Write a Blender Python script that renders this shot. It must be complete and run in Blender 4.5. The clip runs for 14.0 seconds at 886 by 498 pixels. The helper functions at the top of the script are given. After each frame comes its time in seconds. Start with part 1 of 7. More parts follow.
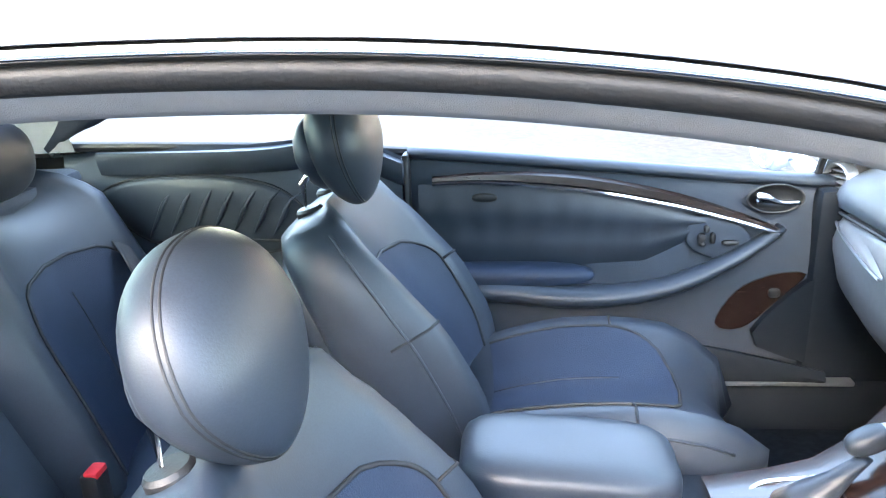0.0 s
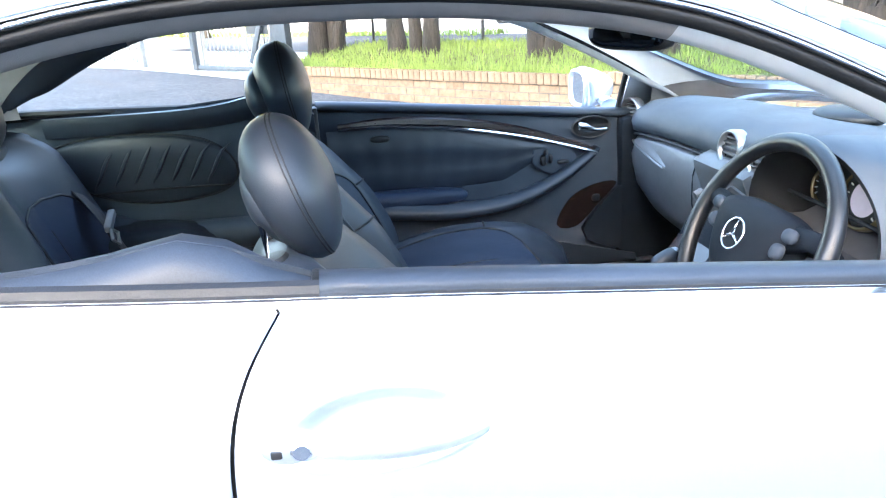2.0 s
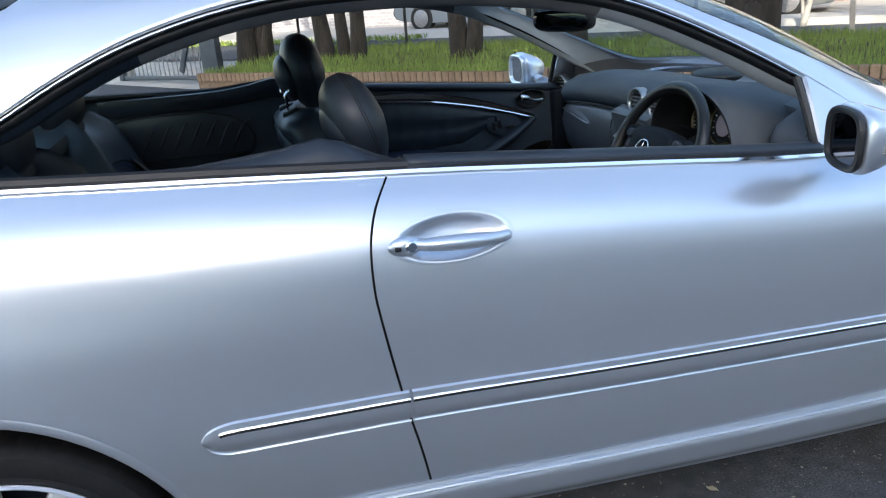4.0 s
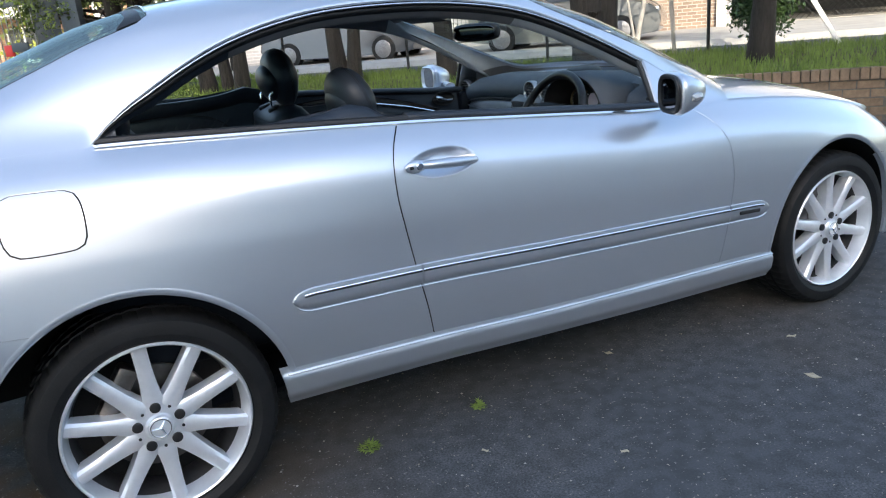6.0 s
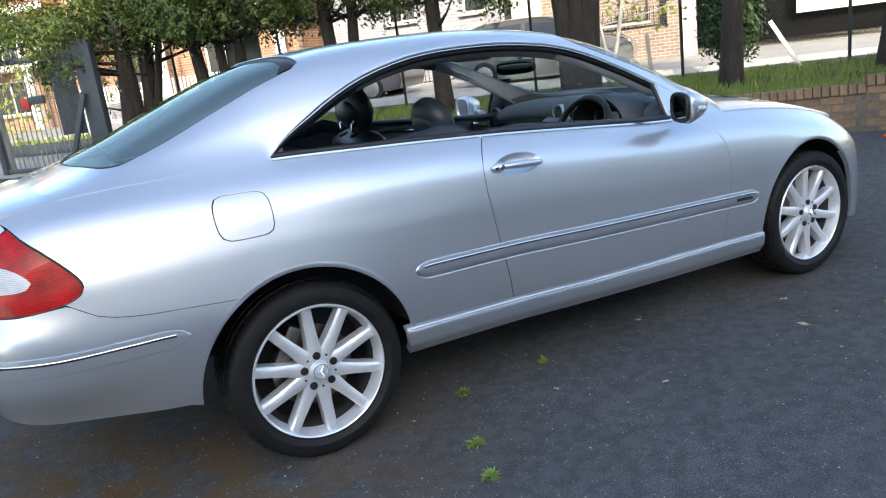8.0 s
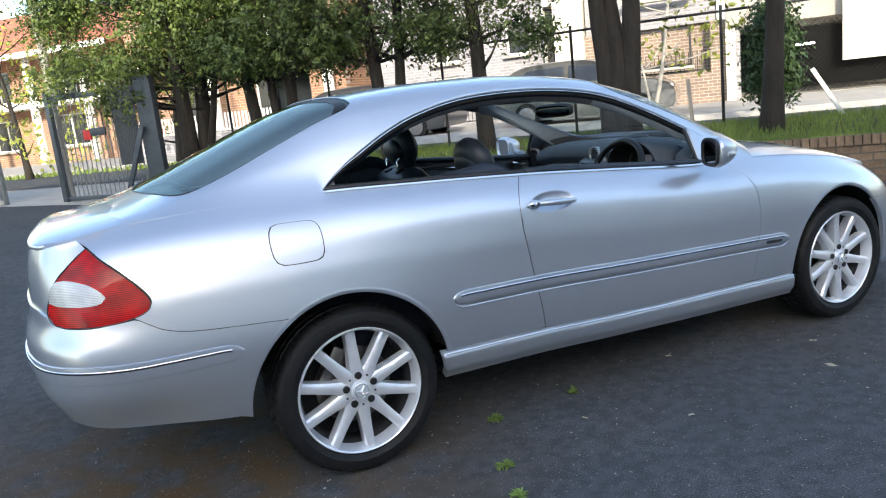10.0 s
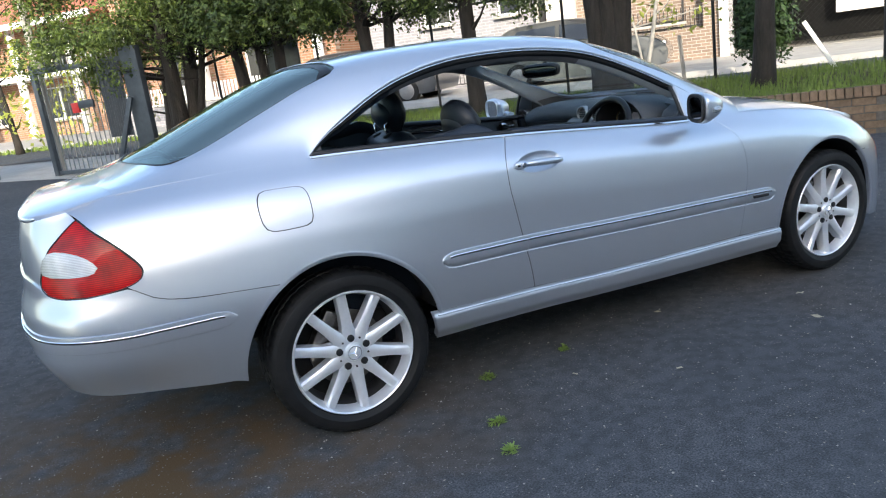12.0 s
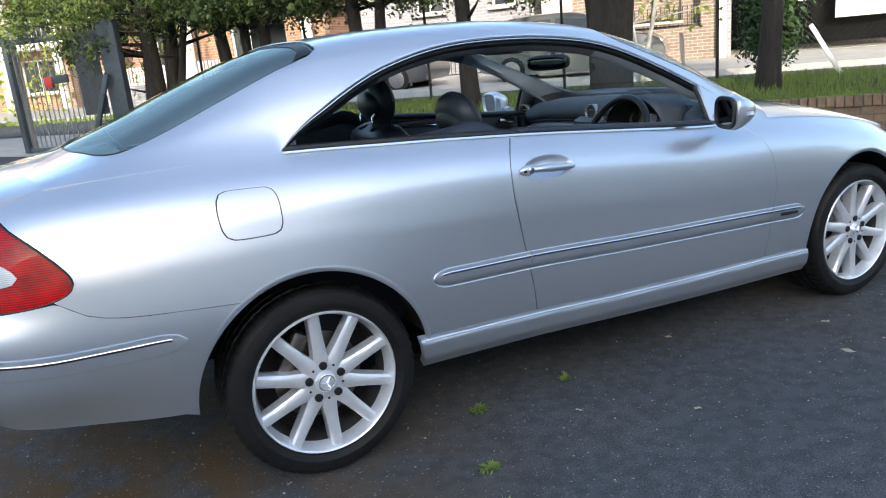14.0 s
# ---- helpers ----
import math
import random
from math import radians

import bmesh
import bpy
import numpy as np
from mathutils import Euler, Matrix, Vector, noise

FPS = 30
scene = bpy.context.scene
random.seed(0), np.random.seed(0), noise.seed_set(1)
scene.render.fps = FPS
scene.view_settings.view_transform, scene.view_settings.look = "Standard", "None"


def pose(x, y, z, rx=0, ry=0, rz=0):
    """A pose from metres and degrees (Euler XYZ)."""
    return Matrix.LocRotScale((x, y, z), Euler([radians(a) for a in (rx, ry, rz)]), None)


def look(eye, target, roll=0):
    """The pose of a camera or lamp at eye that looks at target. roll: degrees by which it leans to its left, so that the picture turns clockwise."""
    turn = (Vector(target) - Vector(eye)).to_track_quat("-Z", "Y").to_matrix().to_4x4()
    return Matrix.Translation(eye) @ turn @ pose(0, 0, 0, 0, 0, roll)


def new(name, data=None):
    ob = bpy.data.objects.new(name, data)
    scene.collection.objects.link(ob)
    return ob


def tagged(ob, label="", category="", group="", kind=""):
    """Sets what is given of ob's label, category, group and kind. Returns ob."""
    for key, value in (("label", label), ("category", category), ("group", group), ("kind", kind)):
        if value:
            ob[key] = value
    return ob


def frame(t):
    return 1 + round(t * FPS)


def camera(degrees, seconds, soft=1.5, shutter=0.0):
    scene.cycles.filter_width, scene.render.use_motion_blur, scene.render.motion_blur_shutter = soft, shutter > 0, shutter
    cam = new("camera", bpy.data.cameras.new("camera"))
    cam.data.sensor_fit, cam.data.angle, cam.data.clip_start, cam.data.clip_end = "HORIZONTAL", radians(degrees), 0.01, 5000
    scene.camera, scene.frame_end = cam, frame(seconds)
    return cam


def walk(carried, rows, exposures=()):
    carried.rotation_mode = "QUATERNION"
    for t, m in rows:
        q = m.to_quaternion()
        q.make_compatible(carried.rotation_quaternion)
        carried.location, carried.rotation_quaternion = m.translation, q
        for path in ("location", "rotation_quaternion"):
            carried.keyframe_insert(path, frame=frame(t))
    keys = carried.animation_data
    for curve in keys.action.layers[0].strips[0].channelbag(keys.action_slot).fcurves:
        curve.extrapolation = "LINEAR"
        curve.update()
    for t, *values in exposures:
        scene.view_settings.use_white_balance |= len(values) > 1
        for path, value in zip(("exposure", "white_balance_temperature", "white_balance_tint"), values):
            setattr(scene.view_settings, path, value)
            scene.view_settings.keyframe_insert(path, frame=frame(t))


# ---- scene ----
cam = camera(61.8, 14.0, soft=1.15)
PATH = [
    (0, (1.090, -1.010, 1.375), (0.899, 0.874, 0.731), -2.5),
    (0.5, (1.035, -1.113, 1.374), (0.943, 0.776, 0.723), -2.8),
    (1, (0.932, -1.201, 1.359), (1.202, 0.683, 0.742), -3.6),
    (1.5, (0.891, -1.328, 1.344), (1.229, 0.538, 0.707), -3.1),
    (2, (0.866, -1.527, 1.339), (1.144, 0.340, 0.676), -3.1),
    (2.2, (0.838, -1.609, 1.354), (1.115, 0.250, 0.672), -3.5),
    (4.3, (0.499, -2.193, 1.324), (1.003, -0.372, 0.667), -4.3),
    (4.5, (0.474, -2.261, 1.315), (0.951, -0.443, 0.629), -5.5),
    (5, (0.34, -2.404, 1.317), (0.967, -0.598, 0.729), -6.4),
    (5.5, (0.135, -2.549, 1.311), (0.938, -0.824, 0.696), -6.6),
    (6, (-0.053, -2.756, 1.297), (0.776, -1.035, 0.705), -5.2),
    (6.5, (-0.218, -2.925, 1.315), (0.545, -1.208, 0.627), -5.7),
    (7, (-0.435, -2.994, 1.318), (0.444, -1.28, 0.778), -7.1),
    (7.5, (-0.612, -3.042, 1.319), (0.338, -1.393, 0.702), -8.9),
    (8, (-0.712, -3.191, 1.338), (0.19, -1.479, 0.834), -7.3),
    (8.2, (-0.729, -3.29, 1.35), (0.11, -1.56, 0.802), -5.8),
    (10.3, (-0.799, -3.359, 1.356), (0.031, -1.58, 0.97), -6.3),
    (10.5, (-0.804, -3.366, 1.365), (0.015, -1.588, 0.954), -6.5),
    (11, (-0.815, -3.387, 1.348), (0.024, -1.637, 0.866), -6.0),
    (11.5, (-0.817, -3.383, 1.331), (-0.008, -1.62, 0.845), -5.7),
    (12, (-0.779, -3.393, 1.346), (0.041, -1.635, 0.859), -7.7),
    (12.5, (-0.737, -3.386, 1.323), (0.03, -1.626, 0.762), -8.6),
    (13, (-0.706, -3.259, 1.324), (0.049, -1.482, 0.801), -7.0),
    (13.5, (-0.673, -3.137, 1.338), (0.194, -1.394, 0.88), -5.8),
    (14, (-0.619, -3.01, 1.333), (0.235, -1.277, 0.817), -5.3),
]
EXPOSURES = [(0.0, 5.65, 7500, 12), (0.5, 5.55, 7500, 12), (1.0, 5.4, 7300, 12), (1.4, 5.2, 7100, 12), (2.0, 4.6, 6800, 11), (2.2, 4.2, 6700, 11), (3.4, 2.6, 6600, 10),
             (4.3, 2.08, 6750, 9), (8.2, 2.0, 6850, 9), (10.3, 1.9, 6800, 9), (14.0, 1.9, 6800, 9)]
walk(cam, [(t, look(eye, target, roll)) for t, eye, target, roll in PATH], EXPOSURES)


# ---- light: a low sun behind the camera, held off the car by unseen blocks added there ----
SUN_ELEVATION, SUN_AZIMUTH = 20.0, 204.0  # degrees; azimuth from +y towards +x
world = bpy.data.worlds.new("world")
scene.world = world
world.use_nodes = True
wn = world.node_tree
wn.nodes.clear()
sky = wn.nodes.new("ShaderNodeTexSky")
sky.sky_type, sky.sun_disc = "NISHITA", False
sky.sun_elevation, sky.sun_rotation = radians(SUN_ELEVATION), radians(SUN_AZIMUTH)
sky.air_density, sky.dust_density, sky.ozone_density = 1.0, 2.0, 1.5
back = wn.nodes.new("ShaderNodeBackground")
back.inputs["Strength"].default_value = 0.15
wout = wn.nodes.new("ShaderNodeOutputWorld")
wn.links.new(sky.outputs[0], back.inputs[0])
wn.links.new(back.outputs[0], wout.inputs[0])
sun_data = bpy.data.lights.new("sun", "SUN")
sun_data.energy, sun_data.angle, sun_data.color = 2.0, radians(0.6), (1.0, 0.93, 0.82)
sun = new("sun", sun_data)
_a, _e = radians(SUN_AZIMUTH), radians(SUN_ELEVATION)
sun.matrix_world = look((math.sin(_a) * math.cos(_e) * 30, math.cos(_a) * math.cos(_e) * 30, math.sin(_e) * 30), (0, 0, 0))


# ---- materials ----
def material(name, color, rough=0.5, metal=0.0, coat=0.0, var=0.0, scale=8.0, bump=0.0, bump_scale=60.0, second=None, island=0.0, spec=0.5, detail=4.0, stretch=(1, 1, 1)):
    """A procedural surface: base colour broken up at two scales, fine relief, and a wander in its gloss."""
    m = bpy.data.materials.new(name)
    m.use_nodes = True
    nt = m.node_tree
    n, l = nt.nodes, nt.links
    b = n["Principled BSDF"]
    b.inputs["Roughness"].default_value = rough
    b.inputs["Metallic"].default_value = metal
    b.inputs["Coat Weight"].default_value = coat
    b.inputs["Coat Roughness"].default_value = 0.04
    b.inputs["Specular IOR Level"].default_value = spec
    b.inputs["Base Color"].default_value = (*color, 1)
    if var or bump or second or island:
        tc = n.new("ShaderNodeTexCoord")
        mp = n.new("ShaderNodeMapping")
        mp.inputs["Scale"].default_value = stretch
        l.new(tc.outputs["Object"], mp.inputs[0])
        big = n.new("ShaderNodeTexNoise")
        big.inputs["Scale"].default_value, big.inputs["Detail"].default_value = scale, detail
        l.new(mp.outputs[0], big.inputs["Vector"])
        fine = n.new("ShaderNodeTexNoise")
        fine.inputs["Scale"].default_value, fine.inputs["Detail"].default_value = bump_scale, 3.0
        l.new(mp.outputs[0], fine.inputs["Vector"])
        if second or var:
            mix = n.new("ShaderNodeMix")
            mix.data_type = "RGBA"
            c2 = second or tuple(max(0.0, c * (1 - var)) for c in color)
            c1 = color if second else tuple(min(1.0, c * (1 + var)) for c in color)
            mix.inputs[6].default_value, mix.inputs[7].default_value = (*c1, 1), (*c2, 1)
            ramp = n.new("ShaderNodeMapRange")
            ramp.inputs["From Min"].default_value, ramp.inputs["From Max"].default_value = 0.35, 0.65
            add = n.new("ShaderNodeMath")
            add.operation = "MULTIPLY_ADD"
            add.inputs[1].default_value = 0.35
            l.new(fine.outputs[0], add.inputs[0])
            sub = n.new("ShaderNodeMath")
            sub.operation = "MULTIPLY"
            sub.inputs[1].default_value = 0.65
            l.new(big.outputs[0], sub.inputs[0])
            l.new(sub.outputs[0], add.inputs[2])
            l.new(add.outputs[0], ramp.inputs["Value"])
            l.new(ramp.outputs[0], mix.inputs[0])
            last = mix.outputs[2]
            if island:
                info = n.new("ShaderNodeObjectInfo")
                geo = n.new("ShaderNodeNewGeometry")
                both = n.new("ShaderNodeMath")
                both.operation = "ADD"
                l.new(info.outputs["Random"], both.inputs[0])
                l.new(geo.outputs["Random Per Island"], both.inputs[1])
                rng = n.new("ShaderNodeMapRange")
                rng.inputs["From Max"].default_value = 2.0
                rng.inputs["To Min"].default_value, rng.inputs["To Max"].default_value = 1 - island, 1 + island
                l.new(both.outputs[0], rng.inputs["Value"])
                hsv = n.new("ShaderNodeHueSaturation")
                l.new(rng.outputs[0], hsv.inputs["Value"])
                l.new(last, hsv.inputs["Color"])
                last = hsv.outputs[0]
            l.new(last, b.inputs["Base Color"])
            rr = n.new("ShaderNodeMapRange")
            rr.inputs["To Min"].default_value, rr.inputs["To Max"].default_value = rough * 0.88, min(1.0, rough * 1.12)
            l.new(big.outputs[0], rr.inputs["Value"])
            l.new(rr.outputs[0], b.inputs["Roughness"])
        if bump:
            bp = n.new("ShaderNodeBump")
            bp.inputs["Strength"].default_value, bp.inputs["Distance"].default_value = min(1.0, bump), 0.004 if bump_scale > 40 else 0.02
            l.new(fine.outputs[0], bp.inputs["Height"])
            l.new(bp.outputs[0], b.inputs["Normal"])
    return m


def glass(name, tint, rough=0.0, facing=0.045, gloss=(1, 1, 1)):
    """Clear pane: looks through with a tint, mirrors at a Fresnel-like share that starts at facing."""
    m = bpy.data.materials.new(name)
    m.use_nodes = True
    nt = m.node_tree
    n, l = nt.nodes, nt.links
    n.clear()
    out = n.new("ShaderNodeOutputMaterial")
    tr = n.new("ShaderNodeBsdfTransparent")
    tr.inputs[0].default_value = (*tint, 1)
    gl = n.new("ShaderNodeBsdfGlossy")
    gl.inputs["Roughness"].default_value = rough
    lw = n.new("ShaderNodeLayerWeight")
    lw.inputs["Blend"].default_value = 0.5
    edge = n.new("ShaderNodeMath")
    edge.operation = "POWER"
    edge.inputs[1].default_value = 5.0
    l.new(lw.outputs["Facing"], edge.inputs[0])
    fr = n.new("ShaderNodeMath")
    fr.operation = "MULTIPLY_ADD"
    fr.inputs[1].default_value, fr.inputs[2].default_value = 1 - facing, facing
    l.new(edge.outputs[0], fr.inputs[0])
    gl.inputs["Color"].default_value = (*gloss, 1)
    mx = n.new("ShaderNodeMixShader")
    l.new(fr.outputs[0], mx.inputs[0])
    l.new(tr.outputs[0], mx.inputs[1])
    l.new(gl.outputs[0], mx.inputs[2])
    l.new(mx.outputs[0], out.inputs[0])
    return m


def asphalt():
    """Worn asphalt: dark binder, pale chips, brown dirt and soft patches."""
    m = bpy.data.materials.new("asphalt")
    m.use_nodes = True
    n, l = m.node_tree.nodes, m.node_tree.links
    b = n["Principled BSDF"]
    tc = n.new("ShaderNodeTexCoord")

    def tex(scale, detail=4.0, lo=0.4, hi=0.6, kind="ShaderNodeTexNoise"):
        t = n.new(kind)
        t.inputs["Scale"].default_value = scale
        if kind == "ShaderNodeTexNoise":
            t.inputs["Detail"].default_value = detail
        l.new(tc.outputs["Object"], t.inputs["Vector"])
        r = n.new("ShaderNodeMapRange")
        r.inputs["From Min"].default_value, r.inputs["From Max"].default_value = lo, hi
        l.new(t.outputs[0], r.inputs["Value"])
        return t, r.outputs[0]

    def mix(fac, c1, c2):
        x = n.new("ShaderNodeMix")
        x.data_type = "RGBA"
        l.new(fac, x.inputs[0])
        for k, c in ((6, c1), (7, c2)):
            if isinstance(c, tuple):
                x.inputs[k].default_value = (*c, 1)
            else:
                l.new(c, x.inputs[k])
        return x.outputs[2]

    grain_t, grain = tex(150, 4, 0.36, 0.64)
    _, chips = tex(95, 2, 0.67, 0.71)
    _, patch = tex(0.9, 6, 0.42, 0.62)
    _, dirt = tex(0.55, 7, 0.55, 0.72)
    col = mix(grain, (0.057, 0.061, 0.066), (0.124, 0.131, 0.139))
    col = mix(patch, col, (0.078, 0.084, 0.090))
    part_dirt = n.new("ShaderNodeMath")
    part_dirt.operation = "MULTIPLY"
    part_dirt.inputs[1].default_value = 0.45
    l.new(dirt, part_dirt.inputs[0])
    col = mix(part_dirt.outputs[0], col, (0.085, 0.066, 0.046))
    _, mottle = tex(17, 6, 0.42, 0.60)
    half = n.new("ShaderNodeMath")
    half.operation = "MULTIPLY"
    half.inputs[1].default_value = 0.32
    l.new(mottle, half.inputs[0])
    col = mix(half.outputs[0], col, (0.026, 0.026, 0.029))
    # brown silt gathered under the tail of the car
    far_of = n.new("ShaderNodeVectorMath")
    far_of.operation = "DISTANCE"
    far_of.inputs[1].default_value = (-0.75, -0.55, 0)
    l.new(tc.outputs["Object"], far_of.inputs[0])
    near = n.new("ShaderNodeMapRange")
    near.inputs["From Min"].default_value, near.inputs["From Max"].default_value = 1.5, 0.2
    l.new(far_of.outputs["Value"], near.inputs["Value"])
    _, clot = tex(3.5, 8, 0.40, 0.56)
    silt = n.new("ShaderNodeMath")
    silt.operation = "MULTIPLY"
    l.new(near.outputs[0], silt.inputs[0])
    l.new(clot, silt.inputs[1])
    col = mix(silt.outputs[0], col, (0.105, 0.070, 0.038))
    col = mix(chips, col, (0.19, 0.187, 0.18))
    _, crumbs = tex(60, 2, 0.715, 0.735)
    col = mix(crumbs, col, (0.30, 0.275, 0.22))
    l.new(col, b.inputs["Base Color"])
    b.inputs["Roughness"].default_value = 0.92
    b.inputs["Specular IOR Level"].default_value = 0.1
    bp = n.new("ShaderNodeBump")
    bp.inputs["Strength"].default_value, bp.inputs["Distance"].default_value = 0.6, 0.006
    l.new(grain_t.outputs[0], bp.inputs["Height"])
    l.new(bp.outputs[0], b.inputs["Normal"])
    return m


M = {}
M["paint"] = material("silver_paint", (0.585, 0.626, 0.685), 0.31, 0.74, 1.0, var=0.02, scale=900, bump_scale=2500)
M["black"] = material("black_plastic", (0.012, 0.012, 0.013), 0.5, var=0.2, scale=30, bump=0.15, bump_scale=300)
M["rubber"] = material("tyre_rubber", (0.008, 0.0083, 0.009), 0.6, spec=0.35, var=0.3, scale=14, bump=0.2, bump_scale=220)
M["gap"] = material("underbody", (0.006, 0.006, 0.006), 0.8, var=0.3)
M["chrome"] = material("chrome", (0.85, 0.86, 0.88), 0.10, 1.0, var=0.02, scale=40)
M["alloy"] = material("alloy_wheel", (0.78, 0.80, 0.83), 0.32, 0.45, 0.5, var=0.05, scale=25)
M["barrel"] = material("dark_wheel_barrel", (0.05, 0.05, 0.052), 0.55, 0.4, var=0.3, scale=18)
M["steel"] = material("brake_steel", (0.16, 0.15, 0.14), 0.4, 0.9, var=0.25, scale=20)
M["leather"] = material("navy_black_leather", (0.022, 0.029, 0.040), 0.44, spec=0.42, var=0.22, scale=6, bump=0.07, bump_scale=420)
M["softpad"] = material("soft_dash", (0.040, 0.050, 0.066), 0.55, spec=0.2, var=0.12, scale=9, bump=0.3, bump_scale=600)
M["carpet"] = material("carpet", (0.007, 0.009, 0.012), 0.95, spec=0.04, var=0.3, scale=60, bump=0.6, bump_scale=900)
M["headliner"] = material("grey_headliner", (0.23, 0.22, 0.222), 0.9, var=0.06, scale=30, bump=0.25, bump_scale=900)
# lit copy of the headliner: light on the front pillars put into the colour
M["pillar_trim"] = material("lit_headliner", (0.56, 0.58, 0.60), 0.75, var=0.05, scale=20, bump=0.2, bump_scale=900)


def ribbed_lens(name, light, dark, rough, ribs, metal=0.0):
    """Moulded lamp plastic: fine horizontal ribs under a glossy skin, with deeper and paler patches of the bowl behind."""
    m = bpy.data.materials.new(name)
    m.use_nodes = True
    n, l = m.node_tree.nodes, m.node_tree.links
    b = n["Principled BSDF"]
    tc, wave, cloud = n.new("ShaderNodeTexCoord"), n.new("ShaderNodeTexWave"), n.new("ShaderNodeTexNoise")
    wave.bands_direction = "Z"
    wave.inputs["Scale"].default_value, wave.inputs["Distortion"].default_value = ribs, 0.6
    cloud.inputs["Scale"].default_value, cloud.inputs["Detail"].default_value = 16.0, 3.0
    l.new(tc.outputs["Object"], wave.inputs["Vector"])
    l.new(tc.outputs["Object"], cloud.inputs["Vector"])
    both = n.new("ShaderNodeMath")
    both.operation = "MULTIPLY_ADD"
    both.inputs[1].default_value = 0.35
    l.new(wave.outputs["Fac"], both.inputs[0])
    l.new(cloud.outputs[0], both.inputs[2])
    span = n.new("ShaderNodeMapRange")
    span.inputs["From Min"].default_value, span.inputs["From Max"].default_value = 0.45, 0.95
    l.new(both.outputs[0], span.inputs["Value"])
    mix = n.new("ShaderNodeMix")
    mix.data_type = "RGBA"
    mix.inputs[6].default_value, mix.inputs[7].default_value = (*dark, 1), (*light, 1)
    l.new(span.outputs[0], mix.inputs[0])
    l.new(mix.outputs[2], b.inputs["Base Color"])
    bp = n.new("ShaderNodeBump")
    bp.inputs["Strength"].default_value, bp.inputs["Distance"].default_value = 0.25, 0.001
    l.new(wave.outputs["Fac"], bp.inputs["Height"])
    l.new(bp.outputs[0], b.inputs["Normal"])
    b.inputs["Roughness"].default_value, b.inputs["Metallic"].default_value = rough, metal
    b.inputs["Coat Weight"].default_value, b.inputs["Coat Roughness"].default_value = 0.3, 0.03
    b.inputs["Specular IOR Level"].default_value = 0.2
    return m


M["tailred"] = ribbed_lens("red_lens", (0.66, 0.0020, 0.004), (0.19, 0.0004, 0.002), 0.2, 48.0)
M["tailclear"] = ribbed_lens("clear_lens", (0.66, 0.66, 0.66), (0.36, 0.36, 0.37), 0.22, 60.0, 0.5)
M["walnut"] = material("walnut_veneer", (0.026, 0.014, 0.011), 0.26, 0.0, 0.12, second=(0.010, 0.005, 0.004), scale=22, stretch=(1, 2, 4))
# rear pane: mirror share raised and gloss tinted to brighten its sky reflection
M["screen_glass"] = glass("rear_screen_glass", (0.55, 0.74, 0.73), facing=0.36, gloss=(0.76, 0.84, 0.76))
M["wind_glass"] = glass("windscreen_glass", (0.80, 0.88, 0.86))
# darker copy of the mirror: a dark reflection put into its colour
M["dim_mirror"] = material("darkened_mirror", (0.11, 0.115, 0.125), 0.03, 1.0)
M["dash_soft"] = material("dash_top", (0.075, 0.088, 0.105), 0.6, spec=0.2, var=0.12, scale=9, bump=0.3, bump_scale=600)
M["wheel_leather"] = material("black_wheel_leather", (0.012, 0.013, 0.015), 0.30, var=0.2, scale=30, bump=0.2, bump_scale=500)
# softpad's recipe darkened: footwell shade put into the colour; also on the wheel
M["darkened_trim"] = material("darkened_trim", (0.010, 0.0135, 0.019), 0.65, spec=0.12, var=0.15, scale=9, bump=0.3, bump_scale=600)
M["mirror_glass"] = material("mirror", (0.86, 0.87, 0.88), 0.02, 1.0)
M["asphalt"] = asphalt()
M["brick_tan"] = material("tan_brick", (0.19, 0.13, 0.082), 0.85, var=0.22, scale=18, bump=0.5, bump_scale=90, island=0.30)
M["mortar"] = material("mortar", (0.11, 0.10, 0.085), 0.95, var=0.25, scale=20, bump=0.5, bump_scale=120)
M["soil"] = material("soil", (0.055, 0.040, 0.026), 0.95, var=0.35, scale=6, bump=0.8, bump_scale=60)
M["grass"] = material("grass", (0.125, 0.180, 0.032), 0.7, var=0.3, scale=3, island=0.45)
M["bark"] = material("bark", (0.022, 0.018, 0.014), 0.92, var=0.45, scale=7, bump=1.0, bump_scale=38, stretch=(1, 1, 0.25))
# first tone puts sunlit tufts, second shaded gaps, into the leaf colour
M["leaf"] = material("foliage", (0.120, 0.170, 0.027), 0.55, second=(0.015, 0.036, 0.008), scale=2.4, bump_scale=7, island=0.45)
M["leaf_deep"] = material("deep_foliage", (0.042, 0.085, 0.016), 0.6, second=(0.016, 0.040, 0.009), scale=5, bump_scale=16, island=0.4)
M["leaf_yellow"] = material("yellow_foliage", (0.22, 0.25, 0.040), 0.6, var=0.3, scale=2, island=0.5)
M["concrete"] = material("concrete", (0.37, 0.35, 0.31), 0.85, var=0.12, scale=3, bump=0.4, bump_scale=90)
# for the unseen blocks; pale so that they bounce light at the car
M["pale_concrete"] = material("pale_concrete", (0.58, 0.56, 0.52), 0.85, var=0.1, scale=2, bump=0.3, bump_scale=60)
M["cone"] = material("orange_cone", (0.80, 0.13, 0.015), 0.5, var=0.12, scale=14)
M["fence"] = material("grey_blue_fence", (0.055, 0.070, 0.085), 0.5, 0.2, var=0.15, scale=10)
M["galv"] = material("galvanised_steel", (0.22, 0.24, 0.245), 0.45, 0.6, var=0.15, scale=12)
M["brick_brown"] = material("brown_brick", (0.24, 0.155, 0.11), 0.88, var=0.2, scale=12, island=0.35)
M["brick_orange"] = material("orange_brick", (0.42, 0.19, 0.095), 0.88, var=0.15, scale=12, island=0.2)
M["brick_grey"] = material("grey_brick", (0.27, 0.25, 0.26), 0.88, var=0.15, scale=12, island=0.2)
